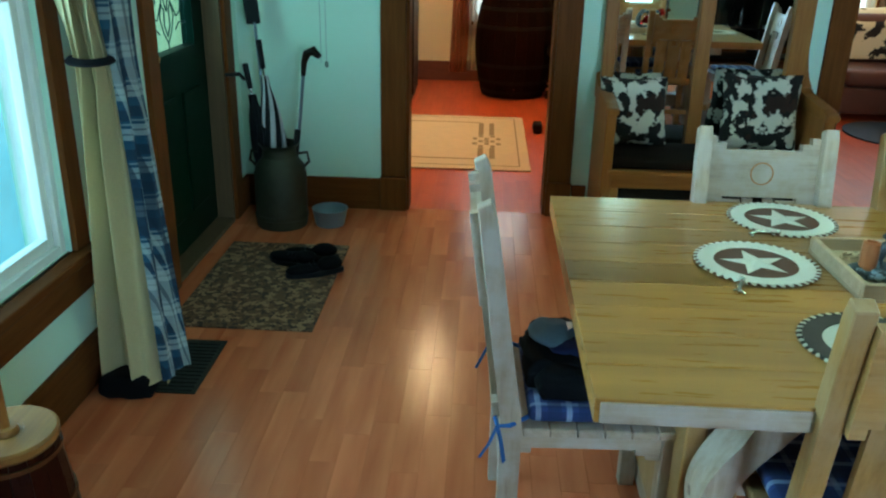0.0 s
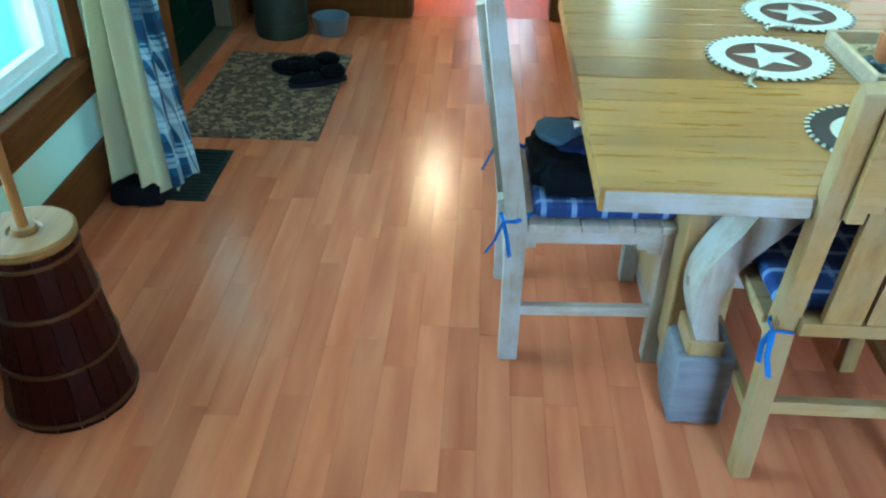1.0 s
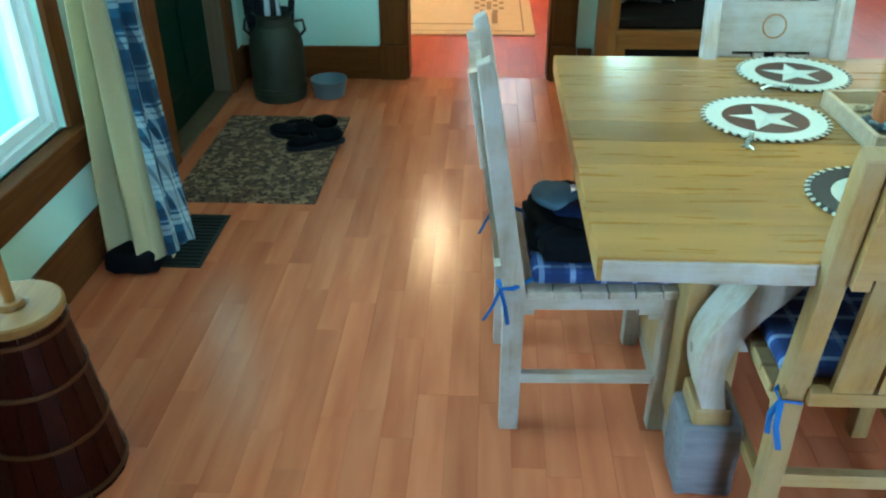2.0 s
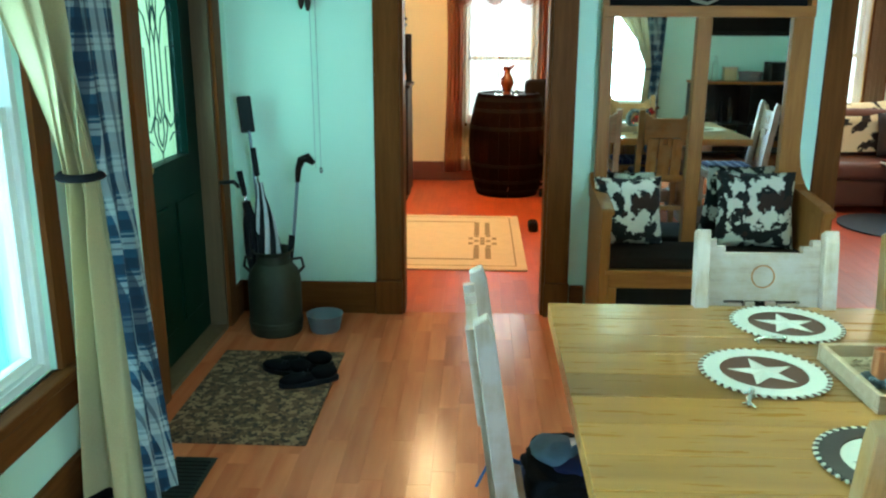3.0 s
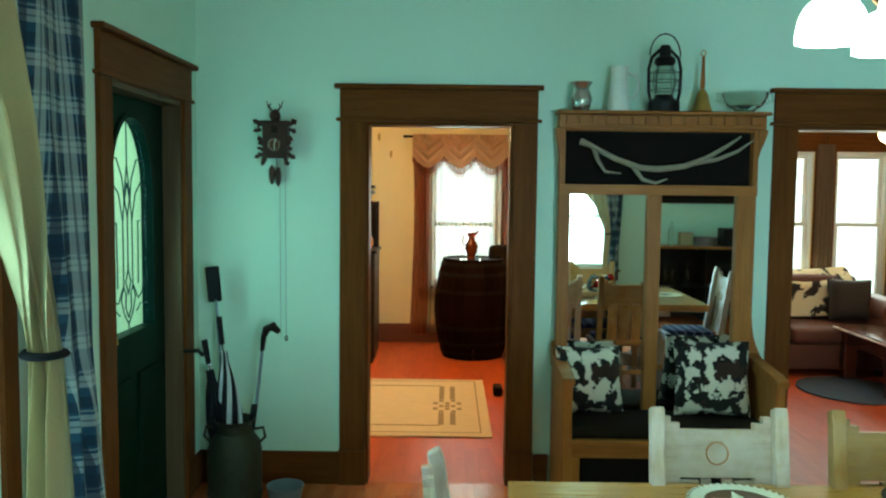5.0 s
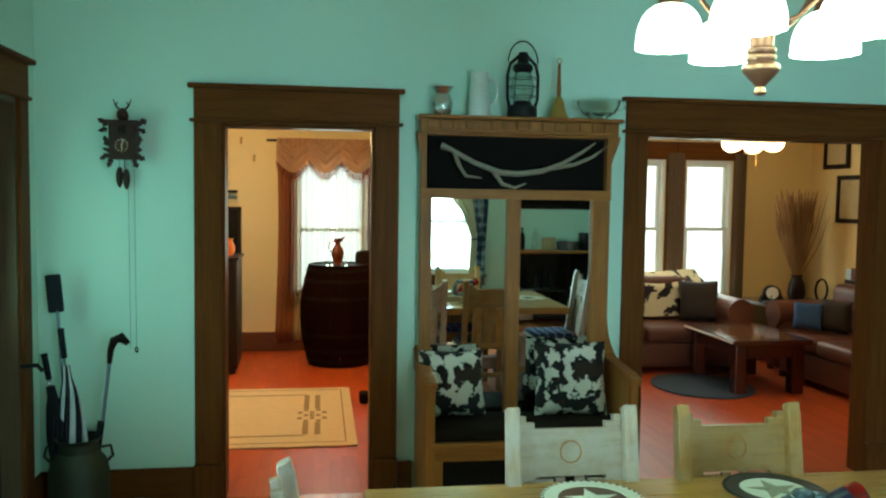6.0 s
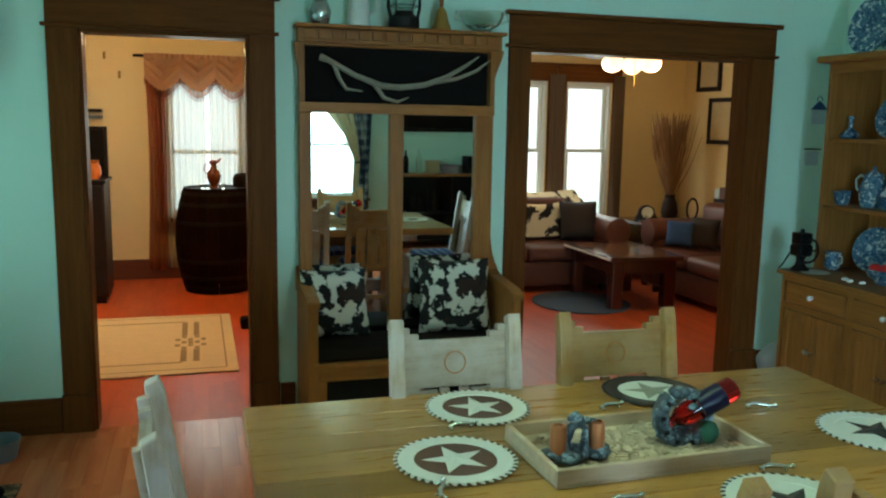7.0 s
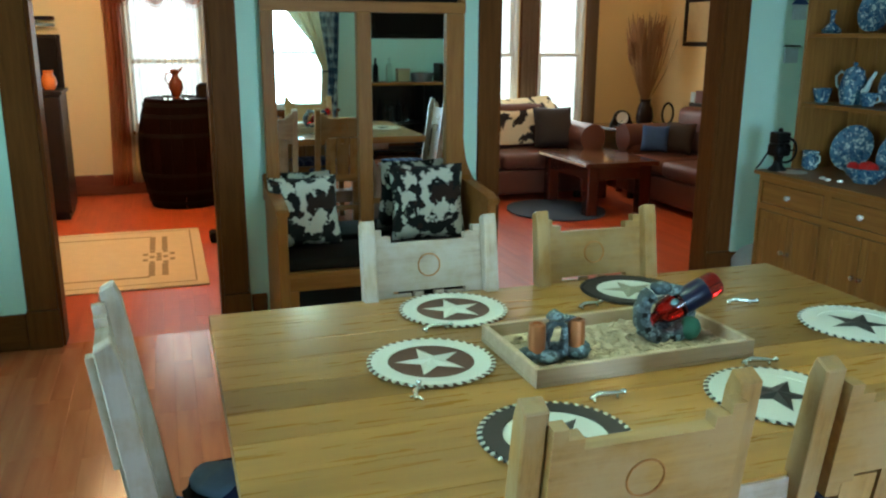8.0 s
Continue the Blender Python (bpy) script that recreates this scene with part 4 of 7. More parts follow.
W_, D_, N_ = "mat_white", "mat_dark", "mat_brown"
placemat((0.868, 1.70), (W_, W_, N_), N_, W_, "round ivory and brown placemat with raised star", 8)
placemat((1.046, 2.056), (W_, W_, N_), N_, W_, "round ivory and brown placemat with raised star", 0)
placemat((0.985, 1.262), (D_, D_, W_), W_, D_, "round charcoal placemat with dark star on ivory", 90)
placemat((1.63, 2.072), (D_, D_, D_), W_, "mat_grey", "round charcoal-rimmed placemat with grey star on ivory", 0)
placemat((2.062, 1.61), (W_, D_, W_), W_, D_, "round ivory placemat with rope edge and dark star", 20)
placemat((1.53, 1.29), (W_, D_, W_), W_, D_, "round ivory placemat with rope edge and dark star", 90)


# ---- things on the table ----
def serving_tray():
    at = pose(1.335, 1.652, 0.771, 0, 0, 1.5)
    root = thing("serving_tray", "light wooden tray lined with bark chips on the table", "tray", "", at)
    hx, hy = 0.295, 0.16
    part("tray_base", bx(B(), -hx, hx, -hy, hy, 0, 0.008), "tray", root)
    for a in ((-hx, hx, -hy, -hy + 0.014), (-hx, hx, hy - 0.014, hy), (-hx, -hx + 0.014, -hy + 0.014, hy - 0.014), (hx - 0.014, hx, -hy + 0.014, hy - 0.014)):
        part("tray_side", bx(B(), *a, 0.008, 0.045, 0.003), "tray", root)
    bm = B()
    rnd = random.Random(3)
    bx(bm, -hx + 0.015, hx - 0.015, -hy + 0.015, hy - 0.015, 0.008, 0.012)
    for i in range(520):
        x, y = rnd.uniform(-hx + 0.03, hx - 0.03), rnd.uniform(-hy + 0.03, hy - 0.03)
        t = Matrix.Translation((x, y, 0.013)) @ Euler((rnd.uniform(-0.4, 0.4), rnd.uniform(-0.4, 0.4), rnd.uniform(0, 6.3))).to_matrix().to_4x4()
        s = rnd.uniform(0.6, 1.3)
        bx(bm, -0.016 * s, 0.016 * s, -0.008 * s, 0.008 * s, -0.002, 0.002, turn=t)
    tagged(part("bark_litter", bm, "chips", root, "pale bark chips"), kind="stuff")
    return root


serving_tray()


def candle_holder():
    root = thing("candle_holder", "grey resin figure holder with two copper candle cups", "ornament", "", pose(1.145, 1.60, 0.786, 0, 0, 2))
    for x, y, r, sz in ((-0.06, 0, 0.032, 0.6), (0, 0.005, 0.036, 0.55), (0.055, -0.005, 0.033, 0.6), (0.03, 0.02, 0.03, 0.5), (-0.03, -0.02, 0.03, 0.55), (0.075, 0.01, 0.022, 0.8), (-0.08, 0.0, 0.02, 0.7)):
        bm = ball(B(), (x, y, 0.018), r, 1, 1, sz, 14)
        rough_up(bm, 0.006, 60)
        part("rock", bm, "stone", root, "", 60)
    bm = B()
    tube(bm, [(-0.022, 0, 0.02), (-0.03, 0.004, 0.05), (-0.014, 0.0, 0.085), (0.004, 0, 0.094), (0.022, 0, 0.08), (0.02, -0.008, 0.05), (0.012, -0.012, 0.02)], [0.012, 0.011, 0.011, 0.013, 0.011, 0.010, 0.011], 14)
    ball(bm, (-0.004, -0.005, 0.108), 0.018, 1.2, 1, 0.7)
    ball(bm, (0.03, 0.0, 0.098), 0.012, 1.6, 1, 0.6)
    rough_up(bm, 0.010, 60)
    part("figure", bm, "stone", root, "", 60)
    for s in (-1, 1):
        bm = B()
        lathe(bm, [(0, 0.02), (0.02, 0.02), (0.021, 0.06), (0.02, 0.095), (0.013, 0.097), (0.012, 0.09), (0, 0.09)], 16, (s * 0.052, -0.005, 0))
        part("candle_cup", bm, "log", root, "copper-coloured candle cup", 40)
    return root


candle_holder()


def bottle_holder():
    root = thing("bottle_holder", "horseshoe-shaped grey resin bottle holder in the tray", "ornament", "", pose(1.465, 1.655, 0.786, 0, 0, -6))
    bm = B()
    rings = []
    for k in range(23):
        a = math.pi * (0.72 + 1.12 * k / 22)
        t = Matrix.Translation((0.004, -0.02, 0.074)) @ Matrix.Rotation(-a, 4, "Y")
        rings.append([bm.verts.new(t @ Vector((0.068 + u * 0.017, v * 0.02, 0))) for u, v in ((-1, -0.7), (-0.7, -1), (0.7, -1), (1, -0.7), (1, 0.7), (0.7, 1), (-0.7, 1), (-1, 0.7))])
    for p, q in zip(rings, rings[1:]):
        for k in range(8):
            bm.faces.new((p[k], p[(k + 1) % 8], q[(k + 1) % 8], q[k]))
    bm.faces.new(rings[0][::-1]), bm.faces.new(rings[-1])
    rough_up(bm, 0.005, 70)
    part("horseshoe", bm, "stone", root, "", 60)
    for k in range(6):
        a = math.pi * (0.80 + 0.96 * k / 5)
        t = Matrix.Translation((0.004, -0.02, 0.074)) @ Matrix.Rotation(-a, 4, "Y")
        part("stud", bx(B(), 0.061, 0.075, -0.024, -0.019, -0.006, 0.006, 0.001, 1, t), "black_metal", root, "dark square stud")
    bm = B()
    for x, y, r in ((0.055, 0.0, 0.032), (0.08, 0.015, 0.028), (0.03, 0.02, 0.03), (0.0, 0.01, 0.026), (-0.04, 0.0, 0.022)):
        ball(bm, (x, y, 0.018), r, 1, 1, 0.6)
    tube(bm, [(0.07, 0.01, 0.02), (0.085, 0.016, 0.06), (0.07, 0.012, 0.10), (0.04, -0.01, 0.125), (0.005, -0.03, 0.135)], [0.026, 0.018, 0.02, 0.014, 0.016], 14)
    ball(bm, (0.03, -0.035, 0.10), 0.016, 2.0, 0.8, 0.7)
    ball(bm, (-0.02, -0.03, 0.142), 0.022, 1.3, 0.8, 0.8)
    rough_up(bm, 0.006, 55)
    part("figure", bm, "stone", root, "", 60)
    bm = B()
    ball(bm, (0.068, -0.03, 0.03), 0.027, 1, 1, 1.15)
    rough_up(bm, 0.003, 120)
    part("cactus", bm, "cactus", root, "green ball cactus", 60)
    return root


bottle_holder()


def liquor_bottle():
    t = Matrix.Translation((1.458, 1.64, 0.855)) @ Matrix.Rotation(radians(-6), 4, "Z") @ Matrix.Rotation(radians(63), 4, "Y")
    root = thing("liquor_bottle", "red liquor bottle lying tilted in its holder", "bottle", "", t)
    part("bottle_body", lathe(B(), [(0, 0.165), (0.026, 0.165), (0.032, 0.158), (0.033, 0.02), (0.028, 0.0), (0.014, -0.02), (0.0125, -0.04), (0.015, -0.045), (0, -0.046)], 24), "red_glass", root, "", 40)
    part("bottle_label", lathe(B(), [(0.0336, 0.055), (0.0338, 0.056), (0.0338, 0.125), (0.0336, 0.126)], 24), "label", root, "blue-violet paper label", 40)
    part("bottle_cap", lathe(B(), [(0, -0.062), (0.0145, -0.062), (0.0155, -0.046), (0.0155, -0.036), (0.013, -0.034)], 16), "red", root, "red cap", 40)
    return root


liquor_bottle()


def napkin_ring(x, y, rz):
    root = thing("napkin_ornament", "small silver figure lying on the tabletop", "ornament", "silver figures by the placemats", pose(x, y, 0.771, 0, 0, rz))
    bm = B()
    tube(bm, [(-0.04, 0, 0.007), (-0.015, 0.004, 0.012), (0.015, -0.003, 0.012), (0.042, 0, 0.008)], [0.004, 0.007, 0.006, 0.004], 8)
    for sx in (-0.03, 0.028):
        tube(bm, [(sx, 0, 0.01), (sx + 0.008, 0.014, 0.004)], 0.0032, 6)
        tube(bm, [(sx, 0, 0.01), (sx - 0.006, -0.014, 0.004)], 0.0032, 6)
    ball(bm, (0.046, 0, 0.010), 0.007)
    part("figure", bm, "silver", root, "", 60)


for q in ((0.785, 1.535, 70), (0.95, 1.915, 10), (1.165, 1.39, 5), (1.87, 1.86, -20), (1.61, 1.455, -10), (1.43, 1.965, 15)):
    napkin_ring(*q)


def folded_cloth():
    """Dark jacket, caps and sunglasses case heaped on the end chair."""
    root = thing("clothes_heap", "black and navy caps and jacket on the chair", "clothes", "", pose(0.375, 1.62, 0.483))
    bm = B()
    bx(bm, -0.085, 0.06, -0.12, 0.14, 0.0, 0.085, 0.03, 3)
    bmesh.ops.subdivide_edges(bm, edges=bm.edges[:], cuts=3, use_grid_fill=True)
    rough_up(bm, 0.02, 14)
    rough_up(bm, 0.008, 45)
    for v in bm.verts:
        v.co.z = max(v.co.z, 0.001)
    part("shoulder_bag", bm, "rubber", root, "black soft shoulder bag", 60)
    bm = B()
    bx(bm, -0.06, 0.10, -0.17, -0.05, 0.005, 0.075, 0.03, 3)
    bmesh.ops.subdivide_edges(bm, edges=bm.edges[:], cuts=3, use_grid_fill=True)
    rough_up(bm, 0.018, 16)
    rough_up(bm, 0.007, 50)
    for v in bm.verts:
        v.co.z = max(v.co.z, 0.001)
    part("folded_jacket", bm, "rubber", root, "black folded jacket", 60)
    for nm, mt, lb, x, y, z, sx, sy, sz in (("cap_crown", "slate", "slate grey cap", -0.015, 0.03, 0.095, 0.062, 0.075, 0.022), ("cap_front", "navy", "", 0.03, -0.03, 0.085, 0.055, 0.05, 0.018)):
        bm = ball(B(), (x, y, z), 1.0, sx, sy, sz, 18)
        rough_up(bm, 0.010, 28)
        part(nm, bm, mt, root, lb, 60)
    def peak(u, v):
        a = math.pi * (0.1 + 0.85 * u)
        r = 0.035 + 0.055 * v
        return Vector((0.045 + r * math.cos(a) * 0.9, -0.015 + r * math.sin(a), 0.118 - 0.02 * (u - 0.5) ** 2 * 4 - 0.012 * v))
    part("cap_peak", sheet(B(), 14, 4, peak, 0.004), "galv", root, "pale blue-grey cap peak", 50)
    bm = B()
    ring = [(0.10 + 0.03 * math.cos(a), -0.10 + 0.008 * math.sin(a), 0.06 + 0.035 * math.sin(a)) for a in (2 * math.pi * i / 16 for i in range(17))]
    tube(bm, ring, 0.005, 6)
    part("strap_loop", bm, "pillow_blue", root, "blue strap loop")


folded_cloth()


# ---- hall tree between the openings ----
def hall_tree():
    root = thing("hall_tree", "golden oak hall tree bench with two mirrors against the wall", "hall tree")
    x0, x1, yb, yf = 0.77, 1.88, 4.275, 3.80
    zt = 2.09
    part("back_board", bx(B(), x0 + 0.03, x1 - 0.03, yb - 0.015, yb, 0.05, zt - 0.02), "black", root, "dark back board")
    yp = yb - 0.075
    for a, b in ((x0 + 0.01, x0 + 0.075), (1.742, 1.842)):
        part("upright", bx(B(), a, b, yp, yb - 0.015, 0, 1.645, 0.004), "oak", root)
    for a, b in ((x0 + 0.01, x0 + 0.042), (1.818, 1.846)):
        part("head_stile", bx(B(), a, b, yp, yb - 0.015, 1.70, zt - 0.09, 0.004), "oak", root)
    part("centre_upright", bx(B(), 1.262, 1.336, yp, yb - 0.015, 0.44, 1.645, 0.004), "oak", root)
    part("top_rail", bx(B(), x0 + 0.01, 1.846, yp - 0.004, yb - 0.015, 1.645, 1.70, 0.004), "oak_x", root)
    part("crown_rail", bx(B(), x0 + 0.042, 1.818, yp - 0.004, yb - 0.015, 1.985, zt - 0.09, 0.004), "oak_x", root)
    cr = part("cornice", bx(B(), x0 - 0.01, x1 + 0.01, yp - 0.06, yb, zt - 0.018, zt, 0.005), "oak_x", root)
    part("frieze", bx(B(), x0 + 0.005, x1 - 0.005, yp - 0.02, yb, zt - 0.09, zt - 0.018, 0.003), "oak_x", cr)
    n = 15
    for i in range(n):
        a = x0 + 0.03 + i * (x1 - x0 - 0.06) / n
        part("dentil", bx(B(), a + 0.008, a + (x1 - x0 - 0.06) / n - 0.008, yp - 0.034, yp - 0.018, zt - 0.072, zt - 0.024, 0.003, 1), "oak", cr)
    for s, xe, out in ((-1, x0 + 0.01, 0.02), (1, 1.846, 0.046)):
        pr = [(xe, 1.85), (xe, zt - 0.09), (xe + s * out, zt - 0.09), (xe + s * out, 1.985), (xe + s * out * 0.7, 1.94), (xe + s * out * 0.25, 1.89)]
        part("side_bracket", prism(B(), pr, "y", yp, yb - 0.02), "oak", root)
    xe = 1.842
    wing = [(xe, 1.0), (xe + 0.006, 0.94), (xe + 0.015, 0.885), (xe + 0.028, 0.84), (xe + 0.046, 0.80), (xe + 0.046, 0.76), (xe, 0.76)]
    part("wing_bracket", prism(B(), wing, "y", yp + 0.006, yp + 0.03), "oak", root)
    part("upper_panel", bx(B(), x0 + 0.042, 1.818, yb - 0.022, yb - 0.017, 1.70, 1.985), "black", root, "black display panel")
    for a, b in ((x0 + 0.075, 1.262), (1.336, 1.742)):
        part("mirror_glass", bx(B(), a, b, yb - 0.045, yb - 0.04, 0.44, 1.645), "mirror", root, "clear mirror")
    # bench
    for s, a in ((-1, x0 - 0.01), (1, x1 - 0.06)):
        arm = part("arm_panel", bx(B(), a + 0.01, a + 0.06, yf, yb, 0, 0.70, 0.005), "oak", root)
        bm = B()
        pr = [(yf - 0.03, 0.70), (yf - 0.035, 0.735), (yf + 0.05, 0.75), (yb - 0.12, 0.77), (yb - 0.03, 0.81), (yb, 0.84), (yb, 0.70)]
        prism(bm, pr, "x", a + 0.002, a + 0.066)
        bmesh.ops.bevel(bm, geom=bm.edges[:], offset=0.006, segments=2, affect="EDGES")
        part("arm_rest", bm, "oak", arm)
    part("seat_board", bx(B(), x0 + 0.03, x1 - 0.03, yf - 0.01, yb - 0.05, 0.395, 0.42, 0.004), "oak_x", root)
    part("front_rail", bx(B(), x0 + 0.032, x1 - 0.042, yf + 0.005, yf + 0.03, 0.325, 0.395, 0.004), "oak_x", root)
    part("bottom_rail", bx(B(), x0 + 0.032, x1 - 0.042, yf + 0.005, yf + 0.03, 0.04, 0.11, 0.004), "oak_x", root)
    part("chest_panel", bx(B(), x0 + 0.032, x1 - 0.042, yf + 0.02, yf + 0.04, 0.11, 0.325), "black", root, "black chest front")
    for a in (x0 + 0.032, 1.30, x1 - 0.102):
        part("front_stile", bx(B(), a, a + 0.06, yf + 0.004, yf + 0.03, 0.11, 0.325, 0.003), "oak", root)
    bm = B()
    bx(bm, x0 + 0.04, x1 - 0.05, yf + 0.01, yb - 0.09, 0.421, 0.48, 0.02, 3)
    part("seat_cushion", bm, "dark_seat", root, "dark brown bench cushion", 50)
    return root


hall_tree()


def throw_pillow(name, label, cat, size, thick, m, material, group="", weld=None):
    root = tagged(part(name, pillow_mesh(size, size, thick), material, None, "", 60), label, cat, group)
    root.matrix_basis = m
    return root


def pillow_mesh(w, h, t):
    bm = B()
    n = 16
    for s in (-1, 1):
        g = []
        for i in range(n + 1):
            row = []
            for j in range(n + 1):
                u, v = 2 * i / n - 1, 2 * j / n - 1
                k = (1 - u ** 4) * (1 - v ** 4)
                pin = 1 - 0.07 * (1 - abs(u)) * abs(v) ** 3
                pin2 = 1 - 0.07 * (1 - abs(v)) * abs(u) ** 3
                row.append(bm.verts.new((u * w / 2 * pin2, s * t / 2 * k ** 0.55, v * h / 2 * pin)))
            g.append(row)
        for i in range(n):
            for j in range(n):
                f = (g[i][j], g[i + 1][j], g[i + 1][j + 1], g[i][j + 1])
                bm.faces.new(f if s < 0 else f[::-1])
    bmesh.ops.remove_doubles(bm, verts=bm.verts[:], dist=0.0005)
    return bm


throw_pillow("throw_pillow", "black and white cowhide-print cushion leaning on the bench", "pillow", 0.36, 0.15, pose(0.95, 4.10, 0.66, -14, 0, 6), "cow", "cowhide cushions")
throw_pillow("throw_pillow", "black and white cowhide-print cushion leaning on the bench", "pillow", 0.40, 0.17, pose(1.60, 4.09, 0.677, -13, 0, -5), "cow", "cowhide cushions")


def antlers():
    root = thing("antler", "pale shed antler mounted on the black panel", "antler")
    y = 4.205
    beam = [(0.892, y, 1.929), (0.935, y - 0.015, 1.912), (1.064, y - 0.05, 1.839), (1.199, y - 0.07, 1.789), (1.297, y - 0.075, 1.783), (1.432, y - 0.065, 1.80), (1.554, y - 0.045, 1.845), (1.665, y - 0.02, 1.907), (1.75, y, 1.963)]
    part("main_beam", tube(B(), beam, [0.019, 0.014, 0.014, 0.016, 0.016, 0.015, 0.013, 0.010, 0.004], 10), "antler", root, "", 60)
    for pts in ([(0.959, y - 0.02, 1.895), (0.98, y - 0.05, 1.823), (1.014, y - 0.07, 1.767), (1.098, y - 0.08, 1.758)],
                [(1.168, y - 0.06, 1.79), (1.211, y - 0.08, 1.727), (1.278, y - 0.09, 1.708), (1.339, y - 0.09, 1.733)],
                [(1.493, y - 0.05, 1.817), (1.616, y - 0.04, 1.839), (1.726, y - 0.03, 1.884), (1.808, y - 0.03, 1.944)]):
        part("tine", tube(B(), pts, [0.012, 0.011, 0.009, 0.003], 8), "antler", root, "", 60)


antlers()
ZT = 2.091


def vessel(name, label, cat, prof, at, material, seg=24, group=""):
    ob = tagged(part(name, lathe(B(), prof, seg), material, None, "", 40), label, cat, group)
    ob.matrix_basis = pose(*at)
    return ob


vessel("vase", "small silvered glass vase on the hall tree top", "vase", [(0, 0), (0.04, 0), (0.05, 0.02), (0.058, 0.06), (0.045, 0.10), (0.036, 0.115), (0.06, 0.15), (0.056, 0.15), (0.03, 0.112), (0.04, 0.06), (0, 0.01)], (0.89, 4.20, ZT), "silver")
jug = thing("jug", "tall white enamel jug on the hall tree top", "jug", "", pose(1.09, 4.20, ZT))
part("jug_body", lathe(B(), [(0, 0), (0.058, 0), (0.062, 0.01), (0.05, 0.12), (0.042, 0.19), (0.048, 0.235), (0.044, 0.235), (0.038, 0.19), (0.045, 0.1), (0, 0.02)], 24), "white_ceramic", jug, "", 40)
part("jug_handle", tube(B(), [(0.045, 0, 0.20), (0.09, 0, 0.19), (0.105, 0, 0.14), (0.09, 0, 0.08), (0.055, 0, 0.06)], 0.007, 8), "white_ceramic", jug, "", 60)


def lantern(at):
    root = thing("lantern", "old black metal barn lantern with glass globe", "lantern", "", at)
    part("tank", lathe(B(), [(0, 0), (0.078, 0), (0.082, 0.01), (0.08, 0.05), (0.05, 0.07), (0.042, 0.085), (0, 0.085)], 24), "black_metal", root, "", 40)
    part("glass_globe", lathe(B(), [(0.04, 0.088), (0.06, 0.13), (0.062, 0.17), (0.045, 0.23), (0.038, 0.235), (0.042, 0.228), (0.058, 0.17), (0.056, 0.13), (0.037, 0.09)], 24), "clear", root, "clear glass globe", 40)
    part("chimney_cap", lathe(B(), [(0, 0.345), (0.022, 0.345), (0.03, 0.33), (0.03, 0.29), (0.052, 0.275), (0.056, 0.255), (0.04, 0.235), (0, 0.235)], 24), "black_metal", root, "", 40)
    for s in (-1, 1):
        part("side_tube", tube(B(), [(s * 0.072, 0, 0.04), (s * 0.088, 0, 0.10), (s * 0.09, 0, 0.22), (s * 0.075, 0, 0.28), (s * 0.03, 0, 0.32)], 0.009, 8), "black_metal", root, "", 60)
    for z in (0.11, 0.16, 0.205):
        ring = [(0.072 * math.cos(a), 0.072 * math.sin(a), z) for a in (2 * math.pi * i / 24 for i in range(25))]
        part("guard_wire", tube(B(), ring, 0.0019, 5), "black_metal", root)
    for a in (0.6, 1.9, 3.7, 5.0):
        part("guard_wire", tube(B(), [(0.07 * math.cos(a), 0.07 * math.sin(a), 0.07), (0.074 * math.cos(a), 0.074 * math.sin(a), 0.16), (0.055 * math.cos(a), 0.055 * math.sin(a), 0.24)], 0.0019, 5), "black_metal", root)
    part("bail_handle", tube(B(), [(0.086 * math.cos(a), 0.0, 0.29 + 0.115 * math.sin(a)) for a in (math.pi * i / 16 for i in range(17))], 0.004, 6), "black_metal", root, "thin wire bail", 60)


lantern(pose(1.325, 4.18, ZT, 0, 0, 10))
bell = thing("hand_bell", "brass hand bell with slender wooden handle", "bell", "", pose(1.53, 4.19, ZT))
part("bell_cup", lathe(B(), [(0.052, 0), (0.055, 0.004), (0.038, 0.05), (0.03, 0.09), (0.015, 0.115), (0, 0.118), (0, 0.11), (0.026, 0.08), (0.034, 0.04), (0.05, 0.0)], 24), "brass", bell, "", 40)
part("bell_handle", lathe(B(), [(0.01, 0.115), (0.013, 0.15), (0.009, 0.24), (0.008, 0.29), (0, 0.295)], 14), "oak", bell, "", 40)
part("hanging_loop", tube(B(), [(0.014 * math.cos(a), 0, 0.308 + 0.014 * math.sin(a)) for a in (2 * math.pi * i / 14 for i in range(15))], 0.0028, 5), "brass", bell)
gb = thing("glass_bowl", "clear cut glass oval bowl with handles", "bowl", "", pose(1.755, 4.18, ZT))
part("bowl_body", lathe(B(), [(0, 0.008), (0.05, 0.0), (0.055, 0.012), (0.09, 0.03), (0.115, 0.075), (0.118, 0.10), (0.112, 0.10), (0.105, 0.07), (0.08, 0.035), (0, 0.02)], 24), "clear", gb, "", 40)
for s in (-1, 1):
    part("bowl_handle", tube(B(), [(s * 0.112, 0, 0.09), (s * 0.145, 0, 0.10), (s * 0.15, 0, 0.06), (s * 0.11, 0, 0.05)], 0.006, 8), "clear", gb, "", 60)


